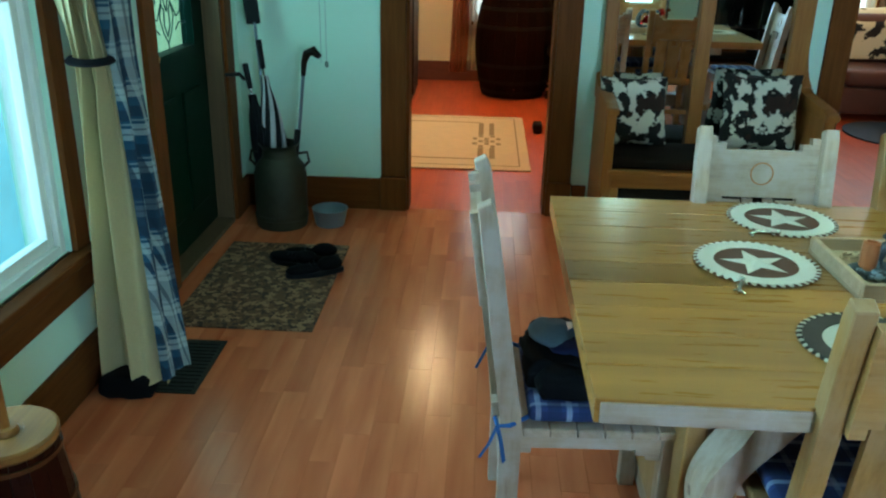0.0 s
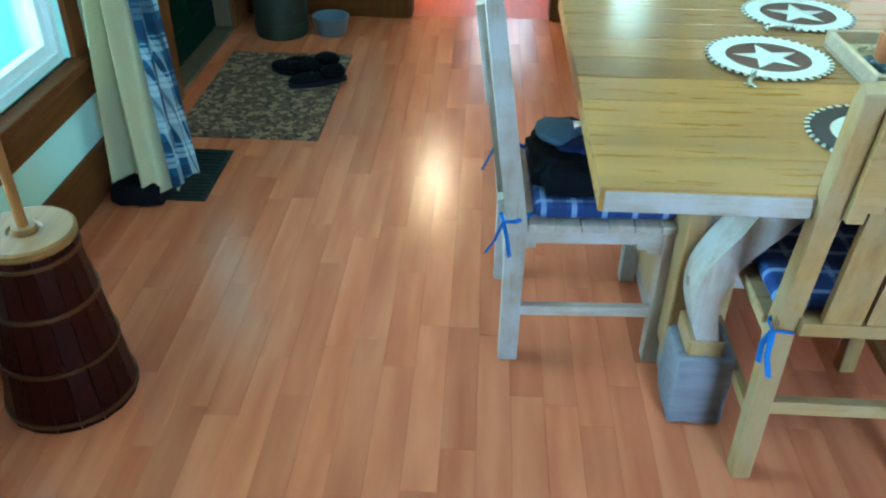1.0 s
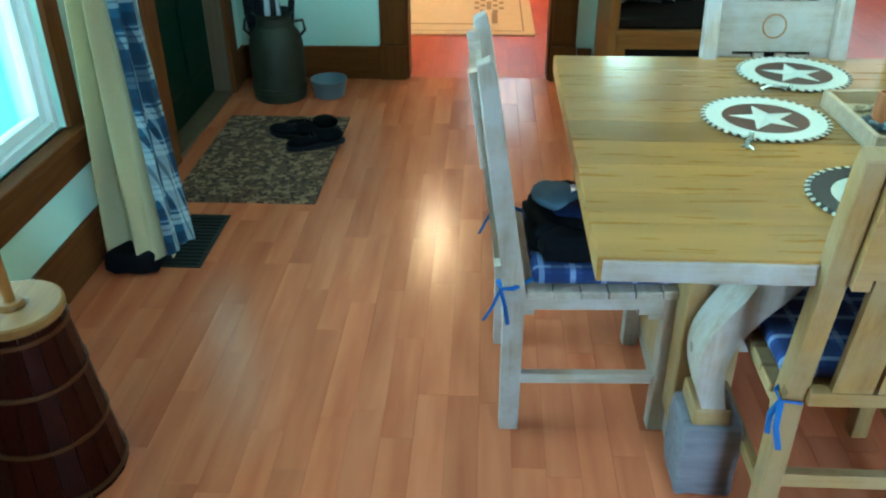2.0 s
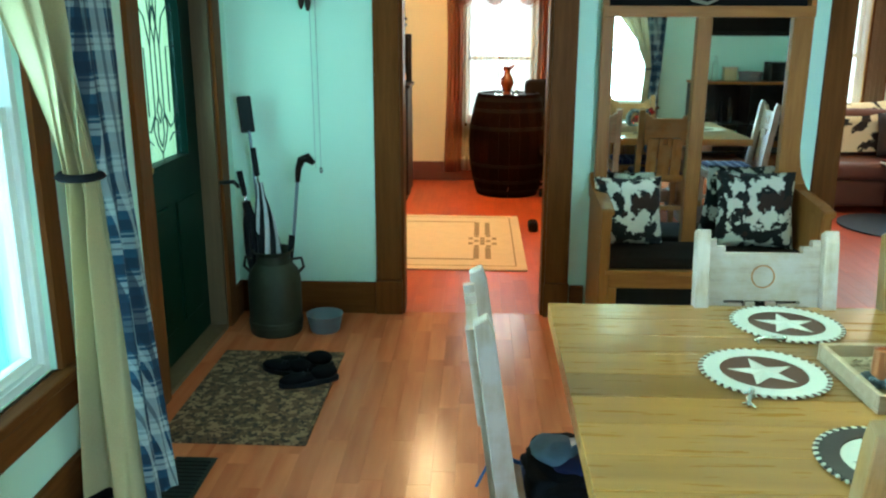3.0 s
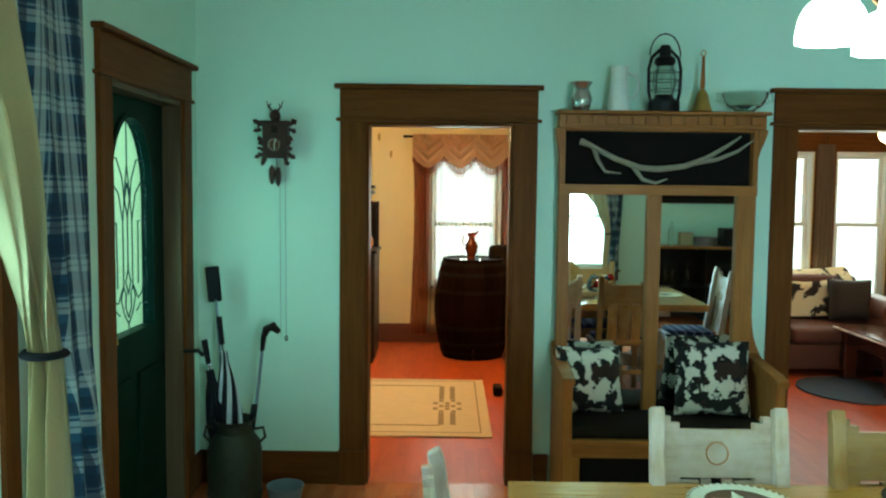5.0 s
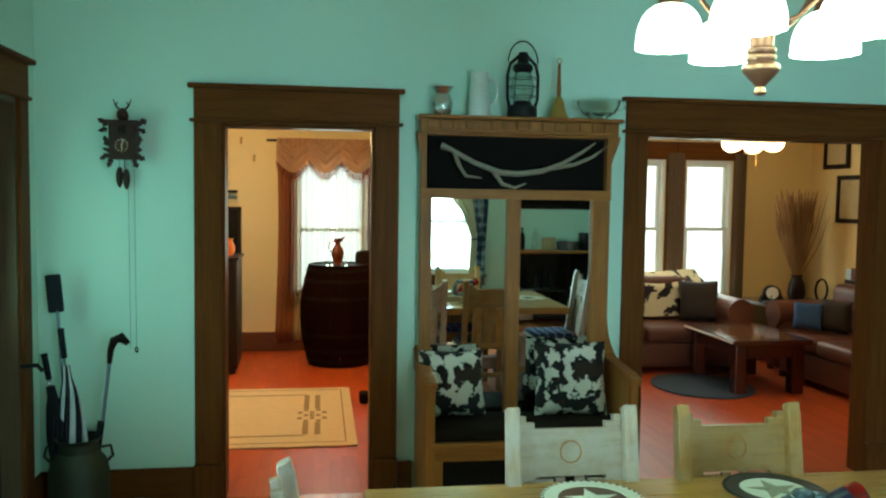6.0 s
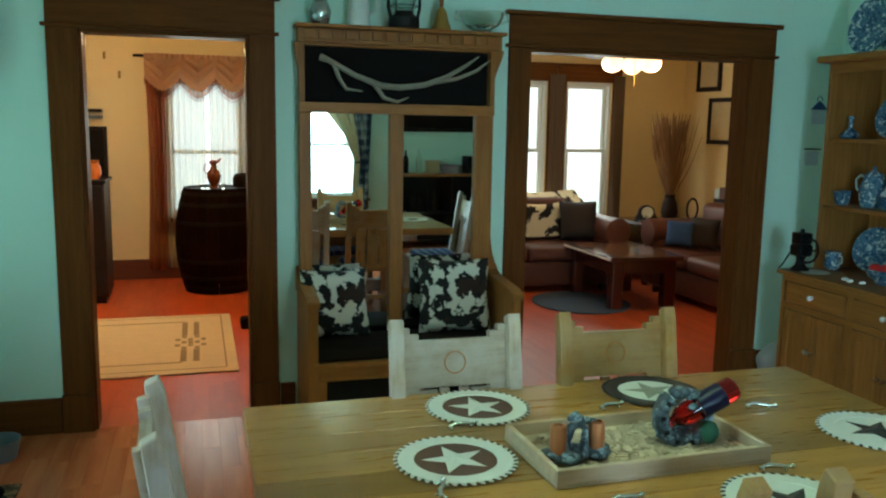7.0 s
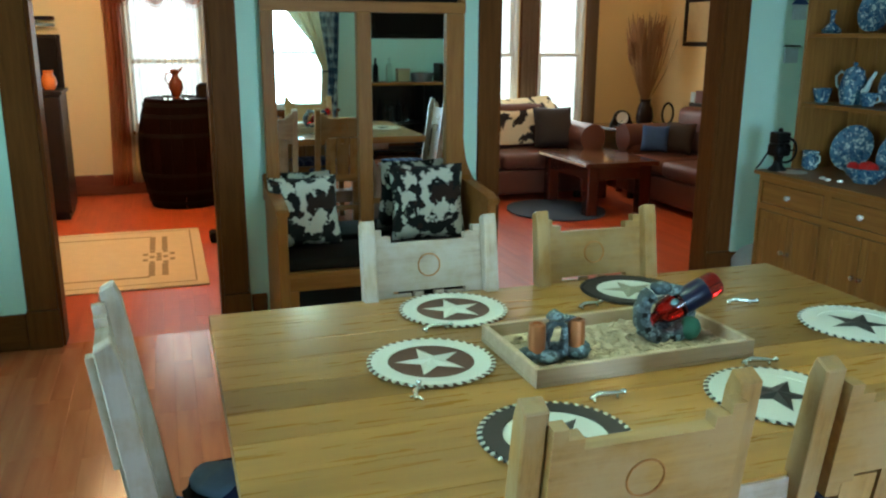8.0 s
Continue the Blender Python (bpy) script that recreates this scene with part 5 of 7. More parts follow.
# ---- cuckoo clock ----
def cuckoo_clock():
    """Carved case with leaves at its corners, a stag's head above, weights and chains below."""
    root = thing("cuckoo_clock", "carved dark wood cuckoo clock hung on the wall", "clock", "", pose(-0.752, WN, 1.923))
    part("case", bx(B(), -0.066, 0.066, -0.10, -0.002, -0.10, 0.085, 0.006), "clock_wood", root)
    part("roof_board", bx(B(), -0.082, 0.082, -0.115, -0.002, 0.085, 0.098, 0.003), "clock_wood", root)
    for s in (-1, 1):
        for x, z, r, tilt in ((0.092, 0.088, 0.024, 30), (0.094, 0.048, 0.018, -20), (0.078, -0.008, 0.022, 70), (0.076, -0.052, 0.016, 20), (0.088, -0.088, 0.020, -35), (0.062, -0.118, 0.020, -70)):
            bm = B()
            t = Matrix.Translation((s * x, -0.088, z)) @ Matrix.Rotation(radians(-s * tilt), 4, "Y")
            leaf = [(-1.3 * r, 0), (-0.5 * r, 0.55 * r), (0.1 * r, 0.35 * r), (0.5 * r, 0.8 * r), (1.3 * r, 0), (0.5 * r, -0.8 * r), (0.1 * r, -0.35 * r), (-0.5 * r, -0.55 * r)]
            prism(bm, leaf, "y", -0.012, 0.012, t)
            part("carved_leaf", bm, "clock_wood", root)
        bm = tube(B(), [(s * 0.010, -0.08, 0.148), (s * 0.032, -0.085, 0.172), (s * 0.044, -0.085, 0.205)], [0.006, 0.005, 0.002], 6)
        tube(bm, [(s * 0.030, -0.085, 0.170), (s * 0.022, -0.085, 0.192)], [0.004, 0.002], 6)
        part("carved_antler", bm, "clock_wood", root)
    bm = ball(B(), (0, -0.08, 0.128), 0.03, 0.95, 0.8, 1.15)
    ball(bm, (0, -0.105, 0.118), 0.016, 0.8, 1, 0.9)
    rough_up(bm, 0.006, 50)
    part("carved_head", bm, "clock_wood", root, "", 60)
    part("dial", lathe(B(), [(0, 0.006), (0.034, 0.006), (0.038, 0.0)], 24, (0, -0.101, -0.03), Matrix.Rotation(radians(90), 4, "X")), "copper_dark", root, "brown dial")
    for i in range(12):
        a = 2 * math.pi * i / 12
        part("dial_mark", bx(B(), -0.002, 0.002, -0.110, -0.107, 0.026, 0.033, turn=Matrix.Translation((0, 0, -0.03)) @ Matrix.Rotation(a, 4, "Y")), "mat_white", root)
    part("bird_door", bx(B(), -0.018, 0.018, -0.106, -0.098, 0.030, 0.070, 0.002), "black_wood", root)
    for a, ln in ((0.3, 0.030), (3.0, 0.022)):
        part("clock_pointer", bx(B(), -0.0025, 0.0025, -0.112, -0.110, 0, ln, turn=Matrix.Translation((0, 0, -0.03)) @ Matrix.Rotation(a, 4, "Y")), "mat_white", root, "pale pointer")
    part("pendulum", tube(B(), [(0, -0.04, -0.10), (0, -0.04, -0.17)], 0.003, 6), "clock_wood", root)
    part("pendulum_leaf", ball(B(), (0.004, -0.04, -0.16), 0.012, 1, 0.35, 1.8), "mat_white", root, "pale pendulum leaf", 60)
    for x, low in ((-0.024, 0.245), (0.010, 0.255)):
        cone = [(0, 0), (0.008, 0.008), (0.015, 0.03), (0.018, 0.06), (0.016, 0.085), (0.008, 0.105), (0, 0.108)]
        part("pine_cone_weight", lathe(B(), cone, 10, (x, -0.05, -low)), "clock_wood", root, "", 40)
        part("weight_chain", tube(B(), [(x, -0.05, -low + 0.105), (x, -0.05, -0.10)], 0.0016, 4), "galv", root)
    for x in (0.012, 0.042):
        part("chain", tube(B(), [(x, -0.02, -0.10), (x + 0.004, -0.02, -1.085)], 0.0014, 4), "galv", root, "thin hanging chain")
    ring = [(0.046 + 0.006 * math.cos(a), -0.02, -1.095 + 0.013 * math.sin(a)) for a in (2 * math.pi * i / 12 for i in range(13))]
    part("chain_ring", tube(B(), ring, 0.0035, 5), "black_metal", root, "dark ring at the chain's end")


cuckoo_clock()


# ---- entry corner ----
can = thing("milk_can", "weathered olive metal milk can used as umbrella stand", "milk can", "", pose(-0.92, 3.98, 0))
part("can_body", lathe(B(), [(0, 0), (0.134, 0), (0.14, 0.02), (0.14, 0.29), (0.128, 0.34), (0.092, 0.385), (0.09, 0.43), (0.11, 0.455), (0.103, 0.455), (0.083, 0.43), (0.085, 0.05), (0, 0.04)], 32), "can", can, "", 35)
part("hoop", lathe(B(), [(0.14, 0.05), (0.144, 0.053), (0.144, 0.075), (0.14, 0.078)], 32), "can", can, "", 35)
for s in (-1, 1):
    part("can_handle", tube(B(), [(s * 0.09, 0, 0.40), (s * 0.15, 0, 0.41), (s * 0.16, 0, 0.36), (s * 0.13, 0, 0.33)], 0.008, 8), "can", can, "", 60)


def umbrella(base, tip, name, label, stripes):
    """Furled umbrella standing point down."""
    base, tip = Vector(base), Vector(tip)
    d = tip - base
    t = Matrix.Translation(base) @ d.to_track_quat("Z", "Y").to_matrix().to_4x4()
    L = d.length
    root = thing(name, label, "umbrella", "", t)
    n = 10
    for k in range(n):
        bm = B()
        pts = []
        for i in range(13):
            q = i / 12
            a = 2 * math.pi * k / n + 2.2 * q
            r = 0.014 + 0.032 * math.sin(math.pi * min(1, q * 1.1)) ** 0.7
            pts.append((r * math.cos(a) * 1.1, r * math.sin(a) * 1.1, q * L * 0.80))
        tube(bm, pts, [0.006 + 0.010 * math.sin(math.pi * i / 12) for i in range(13)], 6)
        part("cloth_fold", bm, "stripe_white" if (k % 2 and stripes) else "stripe_dark", root, "", 60)
    part("shaft", tube(B(), [(0, 0, -0.02), (0, 0, L * 0.86)], 0.006, 8), "silver", root)
    part("grip", tube(B(), [(0, 0, L * 0.84), (0, 0, L)], [0.014, 0.016], 10), "stripe_dark", root)
    return root


umbrella((-0.90, 4.00, 0.06), (-1.02, 4.06, 0.98), "umbrella", "black and white striped umbrella in the milk can", True)
umbrella((-0.95, 4.02, 0.06), (-1.09, 4.03, 0.86), "umbrella", "plain black furled umbrella in the milk can", False)
cane = thing("golf_club", "golf club with pale shaft and dark head in the milk can", "golf club")
part("shaft", tube(B(), [(-0.87, 3.98, 0.06), (-0.82, 4.03, 0.5), (-0.79, 4.07, 0.84)], 0.009, 8), "galv", cane, "", 60)
part("club_grip", tube(B(), [(-0.85, 4.0, 0.30), (-0.825, 4.025, 0.52)], 0.017, 10), "stripe_dark", cane, "", 60)
part("club_head", tube(B(), [(-0.793, 4.066, 0.80), (-0.787, 4.07, 0.87), (-0.77, 4.07, 0.915), (-0.735, 4.065, 0.93), (-0.70, 4.06, 0.90)], [0.012, 0.016, 0.022, 0.026, 0.014], 10), "black_wood", cane, "", 60)
brush = thing("fly_swatter", "black brush head on a slim stick", "brush")
part("stick", tube(B(), [(-0.98, 4.03, 0.3), (-1.05, 4.12, 1.06)], 0.008, 8), "galv", brush)
part("brush_head", bx(B(), -0.036, 0.036, -0.015, 0.015, -0.02, 0.17, 0.008, turn=Matrix.Translation((-1.06, 4.13, 1.07)) @ Matrix.Rotation(radians(-5), 4, "Y")), "stripe_dark", brush)
part("hook", tube(B(), [(-1.195, 4.02, 0.80), (-1.12, 4.02, 0.805), (-1.09, 4.01, 0.78)], 0.011, 8), "black_metal", tagged(thing("wall_hook", "black iron hook on the wall", "hook")))
dish = thing("pet_dish", "small grey-blue dish on the floor", "bowl", "", pose(-0.66, 4.0, 0))
part("dish_body", lathe(B(), [(0, 0.005), (0.075, 0), (0.08, 0.01), (0.095, 0.085), (0.10, 0.095), (0.094, 0.095), (0.075, 0.02), (0, 0.015)], 28), "galv", dish, "", 40)
mat = thing("doormat", "brown leaf-patterned doormat by the entry door", "doormat")
part("mat_surface", bx(B(), -1.088, -0.512, 2.712, 3.648, 0.001, 0.012, 0.003), "camo", mat)
for a in ((-1.10, -0.50, 2.70, 2.712), (-1.10, -0.50, 3.648, 3.66), (-1.10, -1.088, 2.712, 3.648), (-0.512, -0.50, 2.712, 3.648)):
    part("edge_binding", bx(B(), *a, 0.0, 0.010, 0.002), "camo", mat)
reg = thing("floor_register", "dark brown metal floor register", "floor vent", "", pose(-0.895, 2.39, 0))
part("register_frame", bx(B(), -0.08, 0.08, -0.20, 0.20, 0.0005, 0.005, 0.002), "register", reg)
for i in range(14):
    part("louvre", bx(B(), -0.065, 0.065, -0.185 + i * 0.0265, -0.170 + i * 0.0265, 0.004, 0.008), "black_metal", reg)


def shoe(m):
    root = thing("shoe", "black leather shoe on the doormat", "shoe", "pair of shoes", m)
    sole = [(0.045 * math.cos(a) * (1.0 if math.sin(a) > 0 else 0.85), 0.14 * math.sin(a)) for a in (2 * math.pi * i / 20 for i in range(20))]
    part("sole", prism(B(), sole, "z", 0, 0.022), "stripe_dark", root)
    bm = B()
    ball(bm, (0, 0.055, 0.03), 0.044, 0.95, 1.9, 0.62, 16)
    ball(bm, (0, -0.07, 0.045), 0.042, 0.9, 1.5, 0.85, 16)
    for v in bm.verts:
        v.co.z = max(v.co.z, 0.02)
    part("upper", bm, "rubber", root, "", 60)
    for i in range(3):
        part("lace", tube(B(), [(-0.025, 0.0 + i * 0.022, 0.058 - i * 0.006), (0, 0.004 + i * 0.022, 0.062 - i * 0.006), (0.025, i * 0.022, 0.058 - i * 0.006)], 0.003, 5), "stripe_dark", root)
    return root


sh = shoe(pose(-0.72, 3.38, 0.013, 0, 0, 70))
copy_thing(sh, pose(-0.60, 3.27, 0.013, 0, 0, 115))
copy_thing(sh, pose(-0.66, 3.46, 0.013, 0, 0, 95))


# soft black form added to fill the dark spot below the curtain hem, nothing identified
bundle_bm = bx(B(), -1.13, -0.95, 2.12, 2.26, 0.001, 0.09, 0.03, 3)
bmesh.ops.subdivide_edges(bundle_bm, edges=bundle_bm.edges[:], cuts=2, use_grid_fill=True)
rough_up(bundle_bm, 0.010, 25)
for v in bundle_bm.verts:
    v.co.z = max(v.co.z, 0.001)
tagged(part("cloth_bag", bundle_bm, "rubber", None, "", 60), "black soft bundle added on the floor under the curtain", "bag")


# ---- butter churn ----
def butter_churn():
    root = thing("butter_churn", "red-brown stave butter churn with wooden lid and dasher", "butter churn", "", pose(-0.875, 1.22, 0))
    n, h = 18, 0.47
    for i in range(n):
        a0, a1 = 2 * math.pi * i / n + 0.008, 2 * math.pi * (i + 1) / n - 0.008
        bm = B()
        ring = []
        for r0, z in ((0.162, 0.0), (0.106, h)):
            for r in (r0 - 0.016, r0):
                for a in (a0, a1):
                    ring.append(bm.verts.new((r * math.cos(a), r * math.sin(a), z)))
        for f in ((0, 1, 3, 2), (4, 6, 7, 5), (2, 3, 7, 6), (0, 4, 5, 1), (0, 2, 6, 4), (1, 5, 7, 3)):
            bm.faces.new([ring[k] for k in f])
        part("stave", bm, "churn", root)
    for z in (0.015, 0.16, 0.31, 0.44):
        r = 0.164 - 0.056 * z / h
        part("hoop", lathe(B(), [(r - 0.004, z), (r + 0.002, z), (r + 0.001, z + 0.011), (r - 0.006, z + 0.011)], 36), "copper_dark", root, "dull dark metal hoop", 35)
    part("lid", lathe(B(), [(0, h - 0.01), (0.102, h - 0.01), (0.112, h + 0.004), (0.112, h + 0.018), (0.106, h + 0.023), (0.04, h + 0.024), (0.036, h + 0.019), (0.03, h + 0.019), (0.026, h + 0.034), (0, h + 0.035)], 32), "hutch_y", root, "honey wooden lid", 35)
    part("dasher", tube(B(), [(0, 0, h + 0.03), (-0.01, 0.0, 1.02)], 0.0125, 10), "oak", root, "turned wooden dasher pole", 60)


butter_churn()


# ---- dresser against the east wall ----
def dresser():
    root = thing("dresser", "aged pine dresser with open china shelves", "dresser")
    xf, xb, y0, y1, zc = 3.62, 4.215, 2.33, 3.98, 0.775
    part("side_panel", bx(B(), xf + 0.01, xb, y1 - 0.022, y1, 0.0, zc - 0.025, 0.003), "hutch", root)
    part("side_panel", bx(B(), xf + 0.01, xb, y0, y0 + 0.022, 0.0, zc - 0.025, 0.003), "hutch", root)
    part("worktop", bx(B(), xf - 0.02, xb, y0 - 0.02, y1 + 0.02, zc - 0.025, zc, 0.006), "hutch_y", root)
    part("carcass", bx(B(), xf + 0.03, xb, y0 + 0.022, y1 - 0.022, 0.05, zc - 0.026), "hutch_y", root)
    part("plinth", bx(B(), xf + 0.02, xf + 0.04, y0, y1, 0.0, 0.09, 0.003), "hutch_y", root)
    part("top_rail", bx(B(), xf + 0.01, xf + 0.03, y0 + 0.022, y1 - 0.022, zc - 0.06, zc - 0.025), "hutch_y", root)
    part("middle_rail", bx(B(), xf + 0.01, xf + 0.03, y0 + 0.022, y1 - 0.022, 0.55, 0.585), "hutch_y", root)
    n = 3
    w = (y1 - y0 - 0.044) / n
    for i in range(n):
        a = y0 + 0.022 + i * w
        part("stile", bx(B(), xf + 0.011, xf + 0.031, a - 0.022 + (0.022 if i == 0 else 0), a + 0.03, 0.09, zc - 0.06), "hutch", root)
        dr = part("drawer", bx(B(), xf + 0.004, xf + 0.02, a + 0.036, a + w - 0.026, 0.59, zc - 0.065, 0.005), "hutch_y", root)
        part("knob", lathe(B(), [(0, 0.03), (0.012, 0.028), (0.016, 0.018), (0.009, 0.006), (0.011, 0)], 14, (xf + 0.004, a + w / 2 + 0.02, 0.65), Matrix.Rotation(radians(-90), 4, "Y")), "knob", dr, "white porcelain knob", 60)
        half = (w - 0.062) / 2
        for j in range(2):
            b0 = a + 0.036 + j * (half + 0.003)
            do = part("cupboard_door", bx(B(), xf + 0.012, xf + 0.022, b0, b0 + half - 0.003, 0.1, 0.545), "hutch", root)
            for u0, u1, v0, v1 in ((b0, b0 + 0.04, 0.1, 0.545), (b0 + half - 0.043, b0 + half - 0.003, 0.1, 0.545), (b0 + 0.04, b0 + half - 0.043, 0.1, 0.15), (b0 + 0.04, b0 + half - 0.043, 0.495, 0.545)):
                part("door_frame", bx(B(), xf + 0.002, xf + 0.014, u0, u1, v0, v1, 0.002), "hutch", do)
            kb = b0 + half - 0.025 if j == 0 else b0 + 0.02
            part("knob", lathe(B(), [(0, 0.026), (0.011, 0.024), (0.014, 0.015), (0.008, 0.005), (0.01, 0)], 12, (xf + 0.002, kb, 0.33), Matrix.Rotation(radians(-90), 4, "Y")), "silver", do, "small metal knob", 60)
    # upper shelves
    xs = 3.84
    part("upper_side", bx(B(), xs, xb, y1 - 0.03, y1 - 0.008, zc, 1.98, 0.004), "hutch", root)
    part("upper_side", bx(B(), xs, xb, y0 + 0.008, y0 + 0.03, zc, 1.98, 0.004), "hutch", root)
    for i in range(10):
        w2 = (y1 - y0 - 0.06) / 10
        part("back_plank", bx(B(), xb - 0.016, xb, y0 + 0.03 + i * w2 + 0.001, y0 + 0.03 + (i + 1) * w2 - 0.001, zc, 1.98, 0.003, 1), "hutch", root)
    for z in (1.165, 1.555):
        part("shelf", bx(B(), xs + 0.006, xb - 0.016, y0 + 0.03, y1 - 0.03, z - 0.022, z, 0.003), "hutch_y", root)
    part("frieze", bx(B(), xs, xs + 0.02, y0 + 0.008, y1 - 0.008, 1.93, 1.99, 0.003), "hutch_y", root)
    part("cornice", bx(B(), xs - 0.06, xb, y0 - 0.05, y1 + 0.045, 1.99, 2.03, 0.015, 3), "hutch_y", root)
    return root


dresser()
GRP = "blue and white china on the dresser"


def plate(at, r, tilt, yaw=0):
    m = Matrix.Translation(at) @ Matrix.Rotation(radians(yaw), 4, "Z") @ Matrix.Rotation(radians(-90 + tilt), 4, "Y") @ Matrix.Translation((0, 0, 0))
    ob = tagged(part("plate", lathe(B(), [(0, 0.004), (r * 0.62, 0.004), (r * 0.7, 0.014), (r, 0.022), (r * 0.99, 0.026), (r * 0.68, 0.019), (r * 0.6, 0.010), (0, 0.010)], 32), "china", None, "", 40), "blue and white transfer-printed plate standing on the dresser", "plate", GRP)
    ob.matrix_basis = m
    return ob


top_dish = thing("platter", "large blue and white round platter on the dresser top", "plate", GRP, pose(4.02, 3.860, 2.031))
part("platter_dish", lathe(B(), [(0, 0.0), (0.11, 0.002), (0.145, 0.02), (0.175, 0.03), (0.173, 0.036), (0.14, 0.028), (0.10, 0.012), (0, 0.010)], 40, (0.02, 0, 0.175), Matrix.Rotation(radians(-78), 4, "Y")), "china", top_dish, "", 40)
part("plate_stand", tube(B(), [(-0.04, -0.06, 0.03), (-0.03, -0.06, 0.006), (0.09, -0.05, 0.006), (0.09, 0.05, 0.006), (-0.03, 0.06, 0.006), (-0.04, 0.06, 0.03)], 0.005, 6), "black_metal", top_dish, "thin wire stand", 60)


def cup(at, s=1.0, rz=0, mug=False):
    root = thing("mug" if mug else "teacup", "blue and white china " + ("mug" if mug else "teacup") + " on the dresser shelf", "mug" if mug else "cup", GRP, pose(*at, 0, 0, rz))
    h = 0.095 if mug else 0.075
    r = 0.042 if mug else 0.05
    part("cup_body", lathe(B(), [(0, 0.004), (r * 0.6 * s, 0), (r * (0.98 if mug else 0.75) * s, 0.02), (r * s, h * s), (r * 0.94 * s, h * s), (r * 0.7 * s, 0.02), (0, 0.012)], 24), "china", root, "", 40)
    part("cup_handle", tube(B(), [(0, r * 0.9 * s, h * 0.85 * s), (0, r * 1.5 * s, h * 0.8 * s), (0, r * 1.6 * s, h * 0.5 * s), (0, r * 0.85 * s, h * 0.3 * s)], 0.0055, 8), "china_pale", root, "", 60)


def teapot(at, rz):
    root = thing("teapot", "tall blue and white china coffee pot on the shelf", "teapot", GRP, pose(*at, 0, 0, rz))
    part("pot_body", lathe(B(), [(0, 0.004), (0.06, 0), (0.062, 0.012), (0.074, 0.05), (0.078, 0.09), (0.066, 0.14), (0.054, 0.175), (0.056, 0.18), (0, 0.18)], 28), "china", root, "", 40)
    lid = part("lid", lathe(B(), [(0.054, 0.18), (0.05, 0.19), (0.03, 0.205), (0.01, 0.212), (0.014, 0.225), (0.008, 0.235), (0, 0.236)], 24), "china", root, "", 40)
    part("spout", tube(B(), [(0, -0.06, 0.07), (0, -0.10, 0.09), (0, -0.12, 0.14), (0, -0.15, 0.185)], [0.02, 0.016, 0.012, 0.009], 12), "china_pale", root, "", 60)
    part("pot_handle", tube(B(), [(0, 0.056, 0.165), (0, 0.10, 0.18), (0, 0.135, 0.15), (0, 0.125, 0.10), (0, 0.075, 0.06)], 0.0075, 10), "china_pale", root, "", 60)


Z1, Z2, ZC = 1.166, 1.556, 0.776
teapot((4.02, 3.750, Z1), 0)
cup((3.95, 3.905, Z1), 1.1)
cup((3.97, 3.580, Z1), 1.0, 180)
plate((4.12, 3.530, Z1 + 0.115), 0.115, 14)
plate((4.12, 3.260, Z1 + 0.115), 0.115, 14)
plate((4.12, 3.730, Z2 + 0.13), 0.13, 14)
plate((4.12, 3.450, Z2 + 0.13), 0.13, 14)
plate((4.12, 3.170, Z2 + 0.13), 0.13, 14)
plate((4.08, 3.750, ZC + 0.135), 0.135, 18, 10)
plate((4.10, 3.440, ZC + 0.135), 0.135, 18)
plate((4.10, 3.030, ZC + 0.135), 0.135, 18)
plate((4.05, 3.680, 2.031 + 0.13), 0.13, 14)
cup((3.91, 3.895, ZC), 1.15, 180, True)
vessel("cruet", "small blue and white china candlestick on the top shelf", "candlestick", [(0, 0.004), (0.05, 0), (0.055, 0.02), (0.03, 0.045), (0.012, 0.06), (0.012, 0.10), (0.02, 0.125), (0.015, 0.13), (0, 0.13)], (3.96, 3.900, Z2), "china", 20, GRP)
bowl = vessel("serving_bowl", "blue and white china bowl on the worktop", "bowl", [(0, 0.006), (0.06, 0), (0.062, 0.01), (0.10, 0.04), (0.12, 0.085), (0.114, 0.085), (0.09, 0.04), (0, 0.016)], (3.86, 3.420, ZC), "china", 28, GRP)
fruit = B()
for x, y in ((0, 0), (0.05, 0.02), (-0.04, 0.035), (0.01, -0.05)):
    ball(fruit, (3.86 + x, 3.440 + y, ZC + 0.075), 0.034)
tagged(part("apples", fruit, "red", None, "", 60), "red apples heaped in the china bowl", "fruit")


def coffee_grinder():
    root = thing("coffee_grinder", "black cast iron hand grinder on the dresser end", "grinder", "", pose(3.695, 3.915, ZC))
    part("foot", lathe(B(), [(0, 0), (0.055, 0), (0.05, 0.012), (0.03, 0.03), (0.022, 0.06), (0.03, 0.09)], 20), "black_metal", root, "", 40)
    part("body", bx(B(), -0.05, 0.05, -0.05, 0.05, 0.085, 0.16, 0.02, 3), "black_metal", root, "", 40)
    part("hopper", bx(B(), -0.042, 0.042, -0.042, 0.042, 0.16, 0.225, 0.008), "black_metal", root, "", 40)
    part("finial", ball(B(), (0, 0, 0.235), 0.014), "black_metal", root, "", 60)
    bm = B()
    ring = [(0.0 + 0.07 * math.cos(a), -0.062, 0.125 + 0.07 * math.sin(a)) for a in (2 * math.pi * i / 24 for i in range(25))]
    tube(bm, ring, 0.007, 6)
    for a in (0, 2.1, 4.2):
        tube(bm, [(0, -0.062, 0.125), (0.07 * math.cos(a), -0.062, 0.125 + 0.07 * math.sin(a))], 0.005, 6)
    part("flywheel", bm, "black_metal", root, "", 60)
    part("crank", tube(B(), [(-0.03, 0.055, 0.10), (-0.075, 0.06, 0.03), (-0.10, 0.06, 0.008)], 0.006, 6), "black_metal", root)


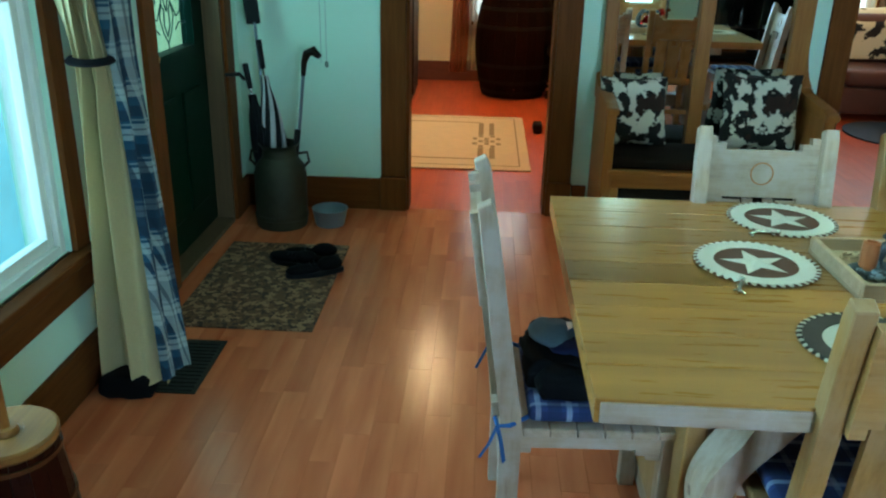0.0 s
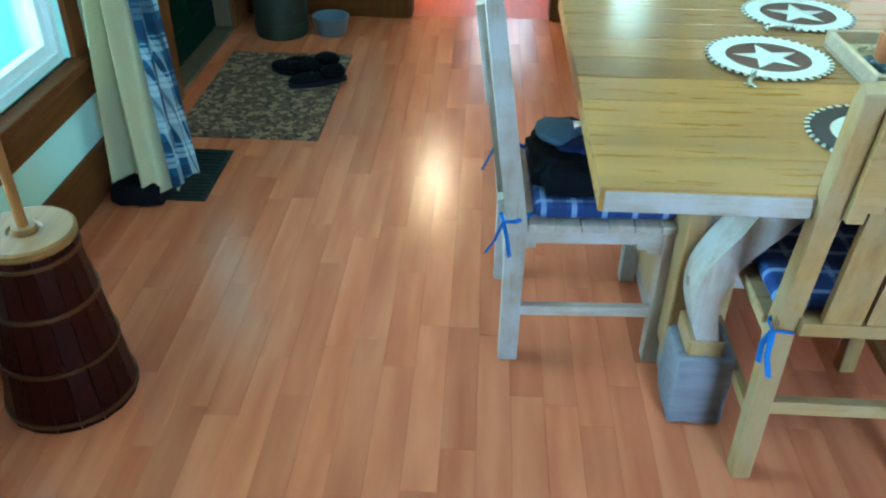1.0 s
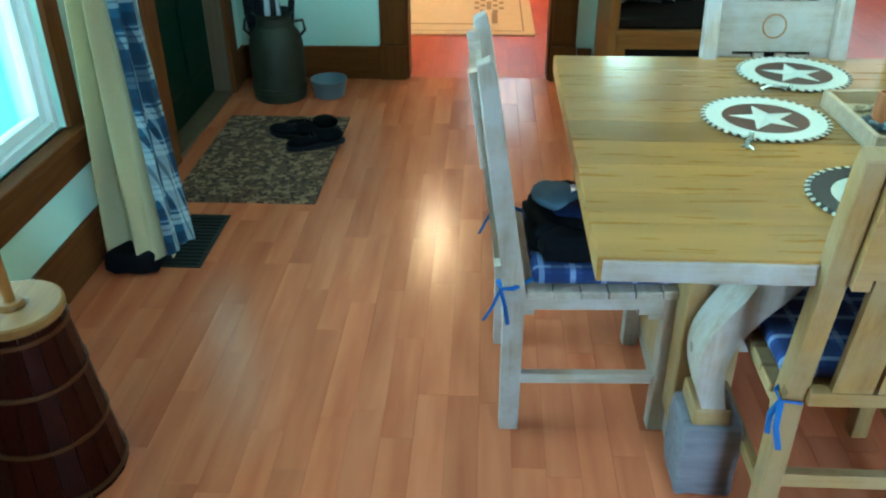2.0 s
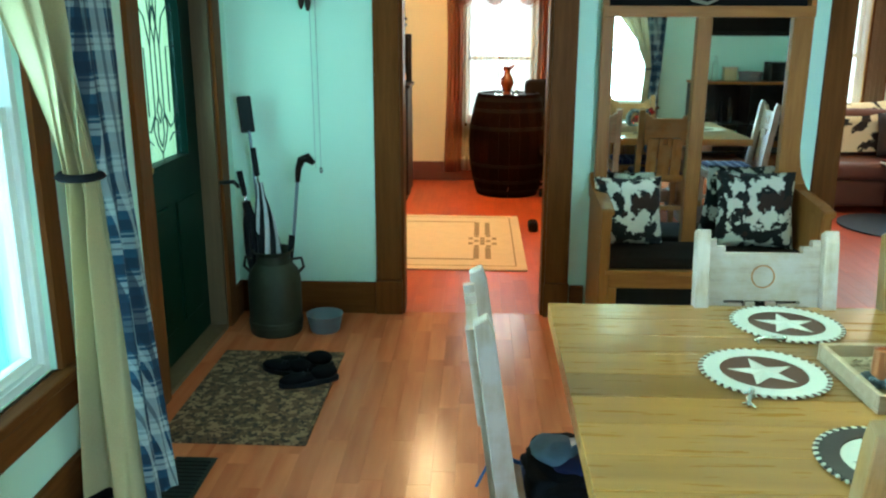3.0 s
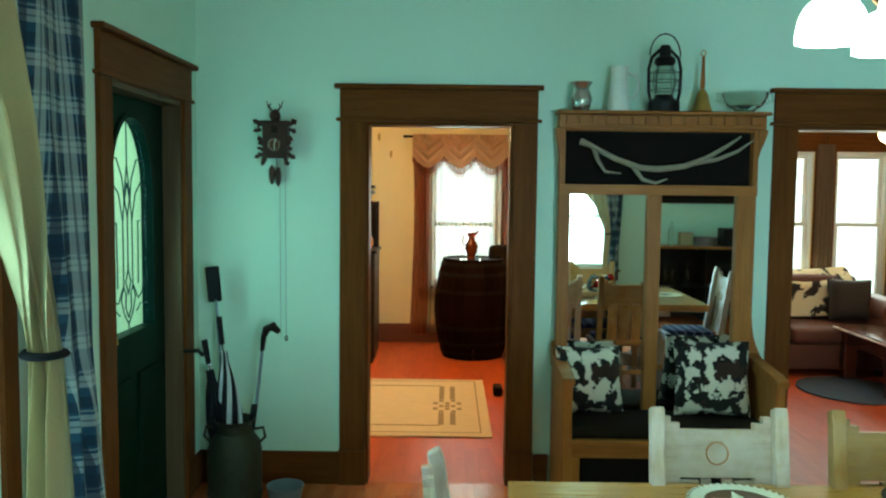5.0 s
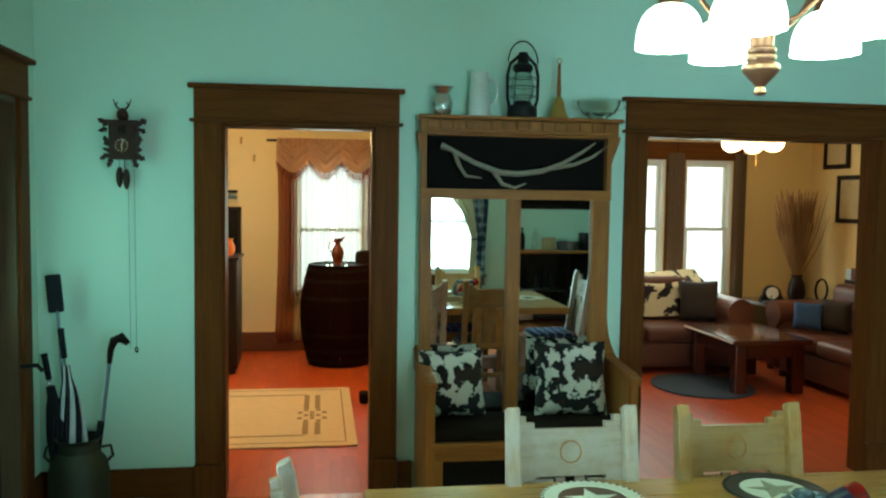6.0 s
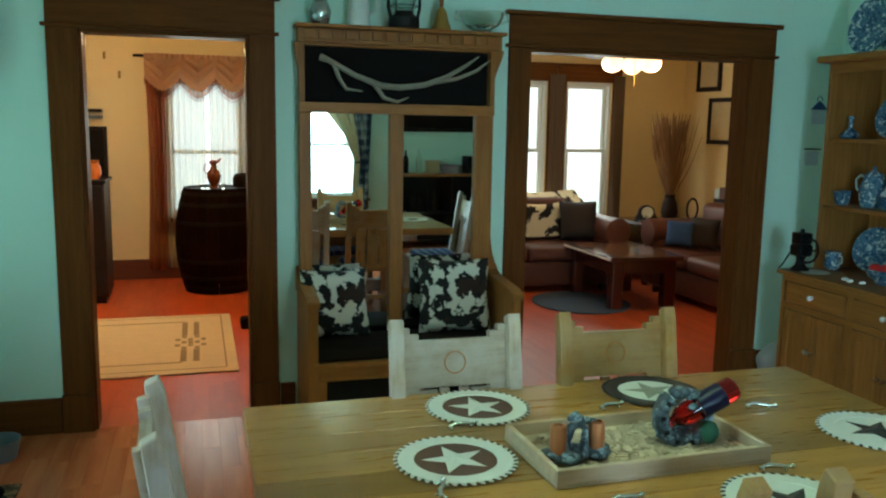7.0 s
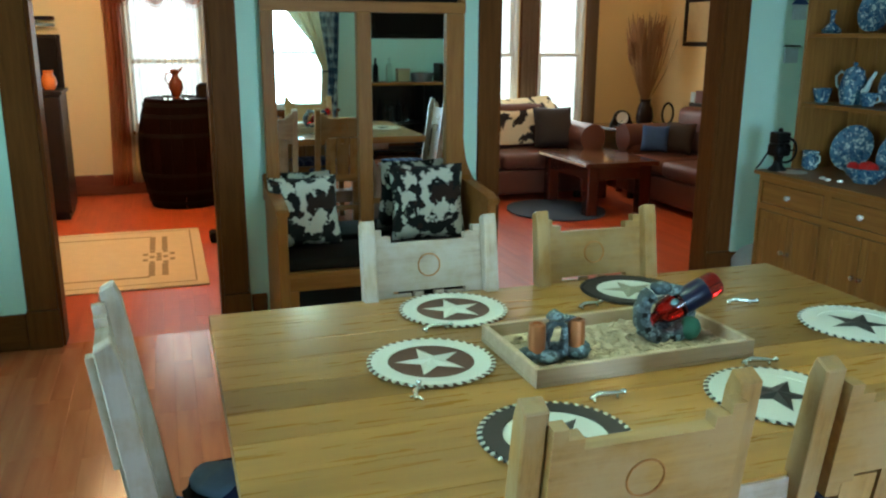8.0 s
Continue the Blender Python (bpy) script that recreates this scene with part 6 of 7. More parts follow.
coffee_grinder()
for x, y in ((3.72, 3.580), (3.70, 3.520), (3.73, 3.460)):
    ob = tagged(part("trinket", ball(B(), (0, 0, 0.008), 0.016, 1.3, 1, 0.6), "knob", None, "", 60), "tiny white china trinket on the worktop", "trinket", "trinkets")
    ob.matrix_basis = pose(x, y, ZC)
doily = tagged(part("doily", lathe(B(), [(0, 0.003), (0.08, 0.003), (0.085, 0.0005), (0, 0.0005)], 32), "mat_white"), "flat ivory doily under the grinder", "doily")
doily.matrix_basis = pose(3.74, 3.840, ZC)
bag = B()
ball(bag, (3.80, 4.160, 0.13), 0.13, 1.0, 0.9, 1.0, 18)
rough_up(bag, 0.03, 9)
for v in bag.verts:
    v.co.z = max(v.co.z, 0.002)
tagged(part("floor_bag", bag, "bag", None, "", 60), "pale grey crumpled bag behind the dresser", "bag")


def wall_tile(x, z, roof):
    root = thing("wall_ornament", "small blue and white house tile hung on the wall", "ornament", "blue wall tiles", pose(x, WN, z))
    part("tile", bx(B(), -0.05, 0.05, -0.014, -0.002, -0.06, 0.03, 0.003), "china_pale", root)
    if roof:
        part("tile_roof", prism(B(), [(-0.06, 0.03), (0.06, 0.03), (0.0, 0.085)], "y", -0.018, -0.002), "pillow_blue", root, "blue gable")
        part("hanging_loop", tube(B(), [(0.02 * math.cos(a), -0.01, 0.085 + 0.03 * math.sin(a)) for a in (math.pi * i / 10 for i in range(11))], 0.003, 5), "pillow_blue", root)
    else:
        part("hanging_bar", tube(B(), [(-0.06, -0.012, 0.042), (0.06, -0.012, 0.042)], 0.005, 6), "black_metal", root)


wall_tile(4.06, 1.70, True)
wall_tile(4.03, 1.44, False)


# ---- chandelier over the table ----
def chandelier():
    cx, cy, zb = 1.27, 1.60, 1.905
    root = thing("chandelier", "copper chandelier with five lit opal glass shades", "chandelier", "", pose(cx, cy, 0))
    part("finial", lathe(B(), [(0, zb), (0.012, zb + 0.002), (0.015, zb + 0.008), (0.012, zb + 0.015), (0.010, zb + 0.020), (0.016, zb + 0.028), (0.030, zb + 0.043), (0.041, zb + 0.056), (0.043, zb + 0.064), (0.039, zb + 0.073), (0.031, zb + 0.078), (0.034, zb + 0.084), (0.034, zb + 0.092), (0.029, zb + 0.095), (0.033, zb + 0.101), (0.033, zb + 0.109), (0.027, zb + 0.113), (0.029, zb + 0.16), (0.02, zb + 0.20), (0.015, zb + 0.30), (0, zb + 0.30)], 32), "copper", root, "turned copper bowl and finial", 40)
    part("stem", tube(B(), [(0, 0, zb + 0.28), (0, 0, TOP - 0.03)], 0.011, 10), "brass", root)
    part("canopy", lathe(B(), [(0.065, TOP - 0.002), (0.06, TOP - 0.02), (0.02, TOP - 0.04), (0, TOP - 0.04)], 24), "brass", root, "", 40)
    for k in range(5):
        a = radians(233 + 72 * k)
        u = Vector((math.cos(a), math.sin(a), 0))
        arm = part("arm", tube(B(), [u * 0.02 + Vector((0, 0, zb + 0.175)), u * 0.05 + Vector((0, 0, zb + 0.165)), u * 0.085 + Vector((0, 0, zb + 0.172)), u * 0.12 + Vector((0, 0, zb + 0.20)), u * 0.15 + Vector((0, 0, zb + 0.24)), u * 0.18 + Vector((0, 0, zb + 0.268)), u * 0.21 + Vector((0, 0, zb + 0.258))], 0.0055, 10), "copper", root, "", 60)
        bm = B()
        c = u * 0.21
        prof = [(0.022, 0.218), (0.040, 0.213), (0.055, 0.202), (0.067, 0.185), (0.075, 0.163), (0.079, 0.139), (0.080, 0.115)]
        n = 84
        rings = []
        for i, (r, z) in enumerate(prof):
            sc = 0.0012 if i == len(prof) - 1 else 0
            rings.append([bm.verts.new((c.x + r * math.cos(2 * math.pi * j / n), c.y + r * math.sin(2 * math.pi * j / n), zb + z + sc * math.cos(2 * math.pi * j * 14 / n))) for j in range(n)])
        for p, q in zip(rings, rings[1:]):
            for j in range(n):
                bm.faces.new((p[j], p[(j + 1) % n], q[(j + 1) % n], q[j]))
        part("glass_shade", bm, "shade", arm, "lit white domed glass shade", 40)
        part("shade_holder", lathe(B(), [(0.03, 0.214), (0.028, 0.236), (0.012, 0.262), (0, 0.263)], 18, (c.x, c.y, zb)), "copper", arm, "", 40)
        bulb_light("chandelier_bulb", (cx + c.x, cy + c.y, zb + 0.14), 1.95, (0.66, 1.0, 0.57), 0.03)


chandelier()


# ---- study beyond the narrow doorway ----
rug = thing("rug", "cream wool rug with grey-brown cross motif", "rug", "", pose(0, 0, 0))
part("rug_field", bx(B(), -1.5, 0.50, 5.18, 6.84, 0.001, 0.012, 0.004), "rug", rug)
for a in ((-1.38, 0.14, 5.42, 5.44), (-1.38, 0.14, 6.58, 6.60)):
    part("border_line", bx(B(), *a, 0.0115, 0.0135), "rug_line", rug, "thin dark border")
for a in ((-1.44, 0.43, 5.26, 5.27), (-1.44, 0.43, 6.76, 6.77), (0.42, 0.43, 5.27, 6.76)):
    part("border_line", bx(B(), *a, 0.0115, 0.013), "rug_line", rug)
mx, my = 0.195, 5.95
for dx in (-0.045, 0.04):
    for s, far in ((-1, 0.50), (1, 0.62)):
        part("motif_bar", bx(B(), mx + dx - 0.020, mx + dx + 0.020, *sorted((my + s * 0.20, my + s * far)), 0.0115, 0.0136), "rug_line", rug)
for ix in range(-2, 3):
    for iy in range(-2, 3):
        if abs(ix) + abs(iy) in (1, 3) or (ix, iy) == (0, 0):
            part("motif_block", bx(B(), mx + ix * 0.045 - 0.017, mx + ix * 0.045 + 0.017, my + iy * 0.078 - 0.03, my + iy * 0.078 + 0.03, 0.0115, 0.0136), "rug_line", rug)


def barrel():
    root = thing("wine_barrel", "dark stained oak barrel by the window", "barrel", "", pose(0.44, 7.98, 0))
    h, n = 0.98, 24
    def rad(q):
        return 0.30 + 0.085 * math.sin(math.pi * q) ** 0.9
    for i in range(n):
        bm = B()
        a0, a1 = 2 * math.pi * i / n + 0.004, 2 * math.pi * (i + 1) / n - 0.004
        rows = []
        for k in range(9):
            q = k / 8
            r = rad(q)
            rows.append([bm.verts.new((rr * math.cos(a), rr * math.sin(a), q * h)) for rr, a in ((r, a0), (r, a1), (r - 0.025, a1), (r - 0.025, a0))])
        for p, q in zip(rows, rows[1:]):
            for j in range(4):
                bm.faces.new((p[j], p[(j + 1) % 4], q[(j + 1) % 4], q[j]))
        bm.faces.new(rows[0][::-1]), bm.faces.new(rows[-1])
        part("stave", bm, "barrel", root, "", 40)
    for q in (0.04, 0.14, 0.3, 0.66, 0.83, 0.93):
        r0, r1 = rad(q) + 0.002, rad(q + 0.035) + 0.002
        part("hoop", lathe(B(), [(r0 - 0.004, q * h), (r0 + 0.001, q * h), (r1 + 0.001, (q + 0.035) * h), (r1 - 0.004, (q + 0.035) * h)], 48), "black", root, "black iron hoop", 40)
    part("barrel_head", lathe(B(), [(0, h - 0.03), (0.29, h - 0.03), (0.29, h - 0.012), (0, h - 0.012)], 40), "barrel", root)


barrel()
p = thing("pitcher", "amber red glass pitcher on the barrel", "pitcher", "", pose(0.42, 7.98, 0.969))
part("pitcher_body", lathe(B(), [(0, 0.006), (0.05, 0), (0.03, 0.02), (0.05, 0.05), (0.068, 0.10), (0.06, 0.15), (0.032, 0.19), (0.03, 0.215), (0.05, 0.26), (0.046, 0.26), (0.026, 0.215), (0.028, 0.19), (0.055, 0.15), (0.062, 0.10), (0.044, 0.05), (0, 0.03)], 28), "amber", p, "", 40)
part("pitcher_handle", tube(B(), [(-0.035, 0, 0.23), (-0.08, 0, 0.22), (-0.09, 0, 0.17), (-0.06, 0, 0.13)], 0.006, 8), "amber", p, "", 60)
part("spout_lip", tube(B(), [(0.035, 0, 0.245), (0.07, 0, 0.28)], [0.018, 0.004], 10), "amber", p, "", 60)
for x in (0.32, 0.36, 0.50):
    ob = tagged(part("small_glass", lathe(B(), [(0, 0.004), (0.02, 0), (0.03, 0.045), (0.027, 0.045), (0.017, 0.008), (0, 0.01)], 16), "clear", None, "", 40), "small clear glass on the barrel", "glass", "glasses on the barrel")
    ob.matrix_basis = pose(x, 7.86, 0.969)


def dark_chair():
    root = thing("leather_armchair", "black leather office armchair behind the barrel", "armchair", "", pose(0.92, 8.0, 0, 0, 0, 20))
    part("seat", bx(B(), -0.26, 0.26, -0.26, 0.26, 0.40, 0.52, 0.05, 3), "dark_seat", root, "", 50)
    part("backrest", bx(B(), -0.25, 0.25, 0.18, 0.30, 0.50, 1.10, 0.055, 3), "dark_seat", root, "", 50)
    part("post", tube(B(), [(0, 0, 0.08), (0, 0, 0.40)], 0.03, 12), "black_metal", root)
    for k in range(5):
        a = 2 * math.pi * k / 5
        leg = part("leg", tube(B(), [(0, 0, 0.09), (0.28 * math.cos(a), 0.28 * math.sin(a), 0.06)], 0.02, 8), "black_metal", root)
        part("caster", ball(B(), (0.28 * math.cos(a), 0.28 * math.sin(a), 0.03), 0.03, 0.7, 1, 1), "black_metal", leg, "", 60)


dark_chair()
ds = tagged(part("door_stop", bx(B(), 0.565, 0.64, 6.28, 6.44, 0.001, 0.08, 0.02, 3), "black"), "small black wedge-like doorstop on the floor", "doorstop")


def study_cabinet():
    root = thing("cabinet", "tall near-black wooden cabinet in the cream room", "cabinet")
    x0, x1, y0, y1, h = -1.32, -0.50, 7.46, 8.0, 1.08
    part("body", bx(B(), x0, x1, y0 + 0.02, y1, 0.06, h - 0.03), "black_wood", root)
    part("top", bx(B(), x0 - 0.02, x1 + 0.02, y0 - 0.02, y1, h - 0.03, h, 0.006), "black_wood", root)
    part("plinth", bx(B(), x0 + 0.02, x1 - 0.02, y0 + 0.05, y1, 0, 0.06), "black_wood", root)
    for i in range(2):
        a = x0 + 0.01 + i * (x1 - x0) / 2
        d = part("door", bx(B(), a, a + (x1 - x0) / 2 - 0.02, y0, y0 + 0.02, 0.08, h - 0.05, 0.004), "black_wood", root)
        part("handle", ball(B(), (a + (0.36 if i == 0 else 0.04), y0 - 0.015, 0.6), 0.015), "brass", d, "brass knob", 60)
    return root


study_cabinet()
fr = thing("mirror_board", "black framed dark panel standing on the cabinet", "picture frame")
part("panel", bx(B(), -1.12, -0.53, 7.94, 7.96, 1.081, 1.50), "black", fr)
for a in ((-1.15, -1.12, 1.081, 1.53), (-0.53, -0.50, 1.081, 1.53), (-1.12, -0.53, 1.50, 1.53)):
    part("frame_bar", bx(B(), a[0], a[1], 7.93, 7.97, a[2], a[3], 0.004), "black_wood", fr)
for x, s, mt, nm in ((-0.585, 0.8, "orange", "orange glass vase on the dark cabinet"), (-0.76, 0.8, "tray", "pale yellow vase on the cabinet")):
    v = vessel("vase", nm, "vase", [(0, 0.004), (0.05 * s, 0), (0.075 * s, 0.06 * s), (0.07 * s, 0.12 * s), (0.045 * s, 0.17 * s), (0.055 * s, 0.2 * s), (0.05 * s, 0.2 * s), (0.04 * s, 0.17 * s), (0, 0.02)], (x, 7.62, 1.081), mt, 24)
ws = thing("wall_shelf", "small dark ledge shelf on the cream wall", "shelf")
part("shelf_board", bx(B(), -0.95, -0.60, 8.52, 8.65, 1.66, 1.69, 0.004), "black_wood", ws)
part("shelf_lip", bx(B(), -0.95, -0.60, 8.53, 8.65, 1.60, 1.63, 0.004), "galv", ws)
part("bracket", bx(B(), -0.80, -0.76, 8.58, 8.65, 1.63, 1.66), "black_wood", ws)
for k, (x, z) in enumerate(((-0.43, 2.02), (-0.56, 2.2))):
    tagged(part("wall_hook", tube(B(), [(x, 8.65, z + 0.03), (x, 8.61, z + 0.03), (x, 8.60, z - 0.03)], 0.012, 8), "brass", None, "", 60), "small brass hook on the cream wall", "hook", "wall hooks")


def study_curtain():
    root = thing("curtain", "sheer white curtain with rose drapes and lace valance", "curtain")
    yw = 8.60
    part("curtain_rod", tube(B(), [(-0.30, yw - 0.03, 2.21), (1.05, yw - 0.03, 2.21)], 0.013, 8), "black_metal", root)
    for s in (0, 1):
        x0, x1 = (-0.05, 0.36) if s == 0 else (0.40, 0.80)
        part("sheer_panel", sheet(B(), 60, 10, lambda u, v: Vector((lerp(x0, x1, u), yw + 0.02 * math.sin(u * 44 + 2 * math.sin(3 * u)) - 0.012, lerp(2.18, 0.12, v)))), "sheer", root, "white sheer panel", 70)
        x2, x3 = (-0.20, -0.02) if s == 0 else (0.76, 0.96)
        part("drape", sheet(B(), 30, 12, lambda u, v: Vector((lerp(x2, x3, u) + 0.02 * math.sin(4 * v), yw - 0.03 + 0.02 * math.sin(u * 28), lerp(2.19, 0.10, v)))), "rose_sheer", root, "thin rose side drape", 70)
    def lobe(u):
        return abs(math.sin(u * math.pi * 3.45))
    def val(u, v):
        k = lobe(u)
        drop = 0.24 + 0.12 * k
        pleat = 0.010 * math.sin(u * 150) * max(0, 1 - 3 * v)
        fold = 0.030 * k * math.sin(22 * v + 5 * abs(math.cos(u * math.pi * 3.45))) * math.sin(math.pi * min(1, v * 1.15))
        return Vector((lerp(-0.20, 0.95, u), yw - 0.06 + pleat - fold - 0.05 * k * math.sin(math.pi * v) - 0.02 * v, 2.235 - drop * v))
    part("valance", sheet(B(), 200, 36, val), "valance", root, "rose gold satin swag valance", 70)
    def trim_lace(u, v):
        q = val(u, 1)
        return Vector((q.x, q.y - 0.004 + 0.006 * math.sin(u * 190), q.z + 0.01 - (0.055 + 0.02 * lobe(u)) * v))
    part("lace_border", sheet(B(), 200, 5, trim_lace), "lace", root, "thin rose lace border", 70)
    for i in range(110):
        u = (i + 0.5) / 110
        q = trim_lace(u, 1)
        k = Vector((0.008 * (1 if i % 2 else -1), 0, 0))
        part("fringe", tube(B(), [q + Vector((0, 0, 0.05)), q + k, q - k * 0.5 - Vector((0, 0, 0.035))], 0.0026, 4), "rose", root)


study_curtain()
sl = thing("ceiling_light", "warm flush ceiling light of the cream room", "ceiling light", "", pose(-0.24, 6.36, LOW_TOP))
part("light_base", lathe(B(), [(0, -0.002), (0.19, -0.002), (0.19, -0.04), (0.18, -0.05)], 24), "brass", sl, "", 40)
part("light_globe", lathe(B(), [(0.18, -0.05), (0.165, -0.09), (0.10, -0.12), (0, -0.13)], 24), "globe_bright", sl, "lit warm glass bowl", 60)
bulb_light("study_lamp", (-0.24, 6.36, 2.17), 44, (1.0, 0.64, 0.32), 0.06)


# ---- living room beyond the wide opening ----
def ceiling_fan():
    cx, cy, z = 3.77, 6.2, 2.11
    root = thing("ceiling_fan", "brass ceiling fan with three lit warm globes", "ceiling fan", "", pose(cx, cy, 0))
    part("downrod", tube(B(), [(0, 0, 2.36), (0, 0, LOW_TOP - 0.02)], 0.014, 10), "brass", root)
    part("canopy", lathe(B(), [(0.07, LOW_TOP - 0.002), (0.06, LOW_TOP - 0.04), (0, LOW_TOP - 0.04)], 24), "brass", root, "", 40)
    part("motor", lathe(B(), [(0, 2.22), (0.09, 2.22), (0.12, 2.25), (0.12, 2.33), (0.07, 2.37), (0, 2.37)], 28), "brass", root, "", 40)
    for k in range(5):
        a = radians(183 + 72 * k)
        t = Matrix.Rotation(a, 4, "Z")
        part("blade", bx(B(), 0.16, 0.72, -0.065, 0.065, 2.235, 2.243, 0.003, turn=t @ Matrix.Rotation(radians(6), 4, "X")), "trim_x", root)
    for k in range(3):
        a = radians(180 + 120 * k)
        u = Vector((math.cos(a), math.sin(a), 0))
        arm = part("lamp_arm", tube(B(), [Vector((0, 0, 2.21)) + u * 0.03, u * 0.13 + Vector((0, 0, 2.19))], 0.01, 8), "brass", root)
        part("globe_shade", ball(B(), u * 0.178 + Vector((0, 0, 2.125)), 0.088, 1, 1, 0.88, 18), "globe", arm, "lit warm glass globe", 60)
        bulb_light("fan_bulb", (cx + u.x * 0.30, cy + u.y * 0.30, 2.02), 8.5, (1.0, 0.66, 0.34), 0.06)
    part("pull_chain", tube(B(), [(0.02, -0.02, 2.21), (0.02, -0.02, 1.94)], 0.004, 5), "brass", root)


ceiling_fan()


def coffee_table():
    root = thing("coffee_table", "dark red wooden coffee table with glossy top", "coffee table")
    x0, x1, y0, y1, h = 3.69, 4.41, 6.24, 7.22, 0.48
    top = part("tabletop", bx(B(), x0, x1, y0, y1, h - 0.045, h, 0.008), "mahog", root)
    part("inlay_panel", bx(B(), x0 + 0.09, x1 - 0.09, y0 + 0.09, y1 - 0.09, h - 0.002, h + 0.003), "mahog2", top, "lighter inlaid panel")
    part("apron", bx(B(), x0 + 0.06, x1 - 0.06, y0 + 0.06, y1 - 0.06, h - 0.16, h - 0.046), "mahog", root)
    for x in (x0 + 0.10, x1 - 0.10):
        for y in (y0 + 0.10, y1 - 0.10):
            part("leg", bx(B(), x - 0.055, x + 0.055, y - 0.055, y + 0.055, 0, h - 0.046, 0.012), "mahog", root)
    for i in range(36):
        part("edge_bead", ball(B(), (x0 - 0.004, y0 + 0.03 + i * (y1 - y0 - 0.06) / 35, h - 0.022), 0.011, 1, 1, 1, 8), "knob", top)


coffee_table()


bm = prism(B(), [(3.62 + 0.44 * math.cos(2 * math.pi * i / 36), 6.66 + 0.48 * math.sin(2 * math.pi * i / 36)) for i in range(36)], "z", 0.001, 0.014)
tagged(part("rug", bm, "blue_rug"), "small blue-grey oval rug under the coffee table", "rug")


def sofa(name, label, m, w):
    """Leather sofa: front to -y, back at +y."""
    root = thing(name, label, "sofa", "", m)
    part("base", bx(B(), -w / 2, w / 2, -0.42, 0.42, 0.06, 0.30, 0.03, 3), "leather", root, "", 50)
    part("back", bx(B(), -w / 2 + 0.05, w / 2 - 0.05, 0.22, 0.44, 0.25, 0.84, 0.08, 4), "leather", root, "", 50)
    for s in (-1, 1):
        bm = B()
        bx(bm, s * (w / 2 + 0.06) - 0.12, s * (w / 2 + 0.06) + 0.12, -0.44, 0.40, 0.06, 0.58, 0.06, 3)
        arm = part("arm", bm, "leather", root, "", 50)
        part("arm_roll", tube(B(), [(s * (w / 2 + 0.06), -0.45, 0.58), (s * (w / 2 + 0.06), 0.40, 0.58)], 0.135, 20), "leather", arm, "", 60)
    n = max(2, round(w / 0.7))
    for i in range(n):
        a = -w / 2 + 0.02 + i * (w - 0.04) / n
        bw = (w - 0.04) / n
        part("seat_cushion", bx(B(), a + 0.005, a + bw - 0.005, -0.45, 0.24, 0.30, 0.45, 0.05, 4), "leather", root, "", 50)
        bm = B()
        bx(bm, a + 0.01, a + bw - 0.01, 0.08, 0.27, 0.44, 0.88, 0.07, 4)
        rough_up(bm, 0.012, 6)
        part("back_cushion", bm, "leather", root, "", 50)
    for sx in (-1, 1):
        for y in (-0.38, 0.38):
            part("foot", bx(B(), sx * (w / 2 - 0.05) - 0.03, sx * (w / 2 - 0.05) + 0.03, y - 0.03, y + 0.03, 0, 0.06), "black_wood", root)
    return root


sofa("sofa", "red-brown leather sofa under the living room windows", pose(3.30, 7.60, 0), 1.75)
sofa("sofa", "red-brown leather loveseat along the ochre wall", pose(4.98, 6.42, 0, 0, 0, -90), 1.25)


def cow_throw():
    def at(u, v):
        x = lerp(2.62, 4.05, u)
        if v < 0.25:
            q = v / 0.25
            return Vector((x, lerp(8.03, 7.86, q), lerp(0.86, 0.92, q) + 0.012 * math.sin(9 * u + 3)))
        q = (v - 0.25) / 0.75
        return Vector((x + 0.02 * math.sin(9 * q), lerp(7.82, 7.655, min(1, q * 3.2)) - 0.015 * math.sin(u * 15) * q - 0.01, lerp(0.94, 0.50, q) + 0.02 * math.sin(7 * u)))
    tagged(part("throw", sheet(B(), 40, 24, at, 0.006), "cow_big", None, "", 60), "cream and black cowhide thrown over the sofa back", "throw")


cow_throw()
throw_pillow("throw_pillow", "dark brown leather pillow on the sofa", "pillow", 0.40, 0.16, pose(3.98, 7.52, 0.66, -16, 0, -8), "pillow_dk", "sofa pillows")
throw_pillow("throw_pillow", "blue patterned pillow on the loveseat", "pillow", 0.25, 0.11, pose(4.70, 6.80, 0.60, -16, 0, -40), "pillow_blue", "sofa pillows")
throw_pillow("throw_pillow", "dark pillow on the loveseat", "pillow", 0.30, 0.13, pose(4.90, 6.70, 0.61, -16, 0, -60), "pillow_dk", "sofa pillows")


def corner_table():
    root = thing("side_table", "dark red side table in the living room corner", "table")
    part("tabletop", bx(B(), 4.62, 5.40, 7.30, 7.98, 0.60, 0.635, 0.006), "mahog", root)
    for x in (4.67, 5.35):
        for y in (7.35, 7.93):
            part("leg", bx(B(), x - 0.025, x + 0.025, y - 0.025, y + 0.025, 0, 0.60), "mahog", root)
    part("shelf", bx(B(), 4.65, 5.37, 7.33, 7.95, 0.18, 0.20), "mahog", root)


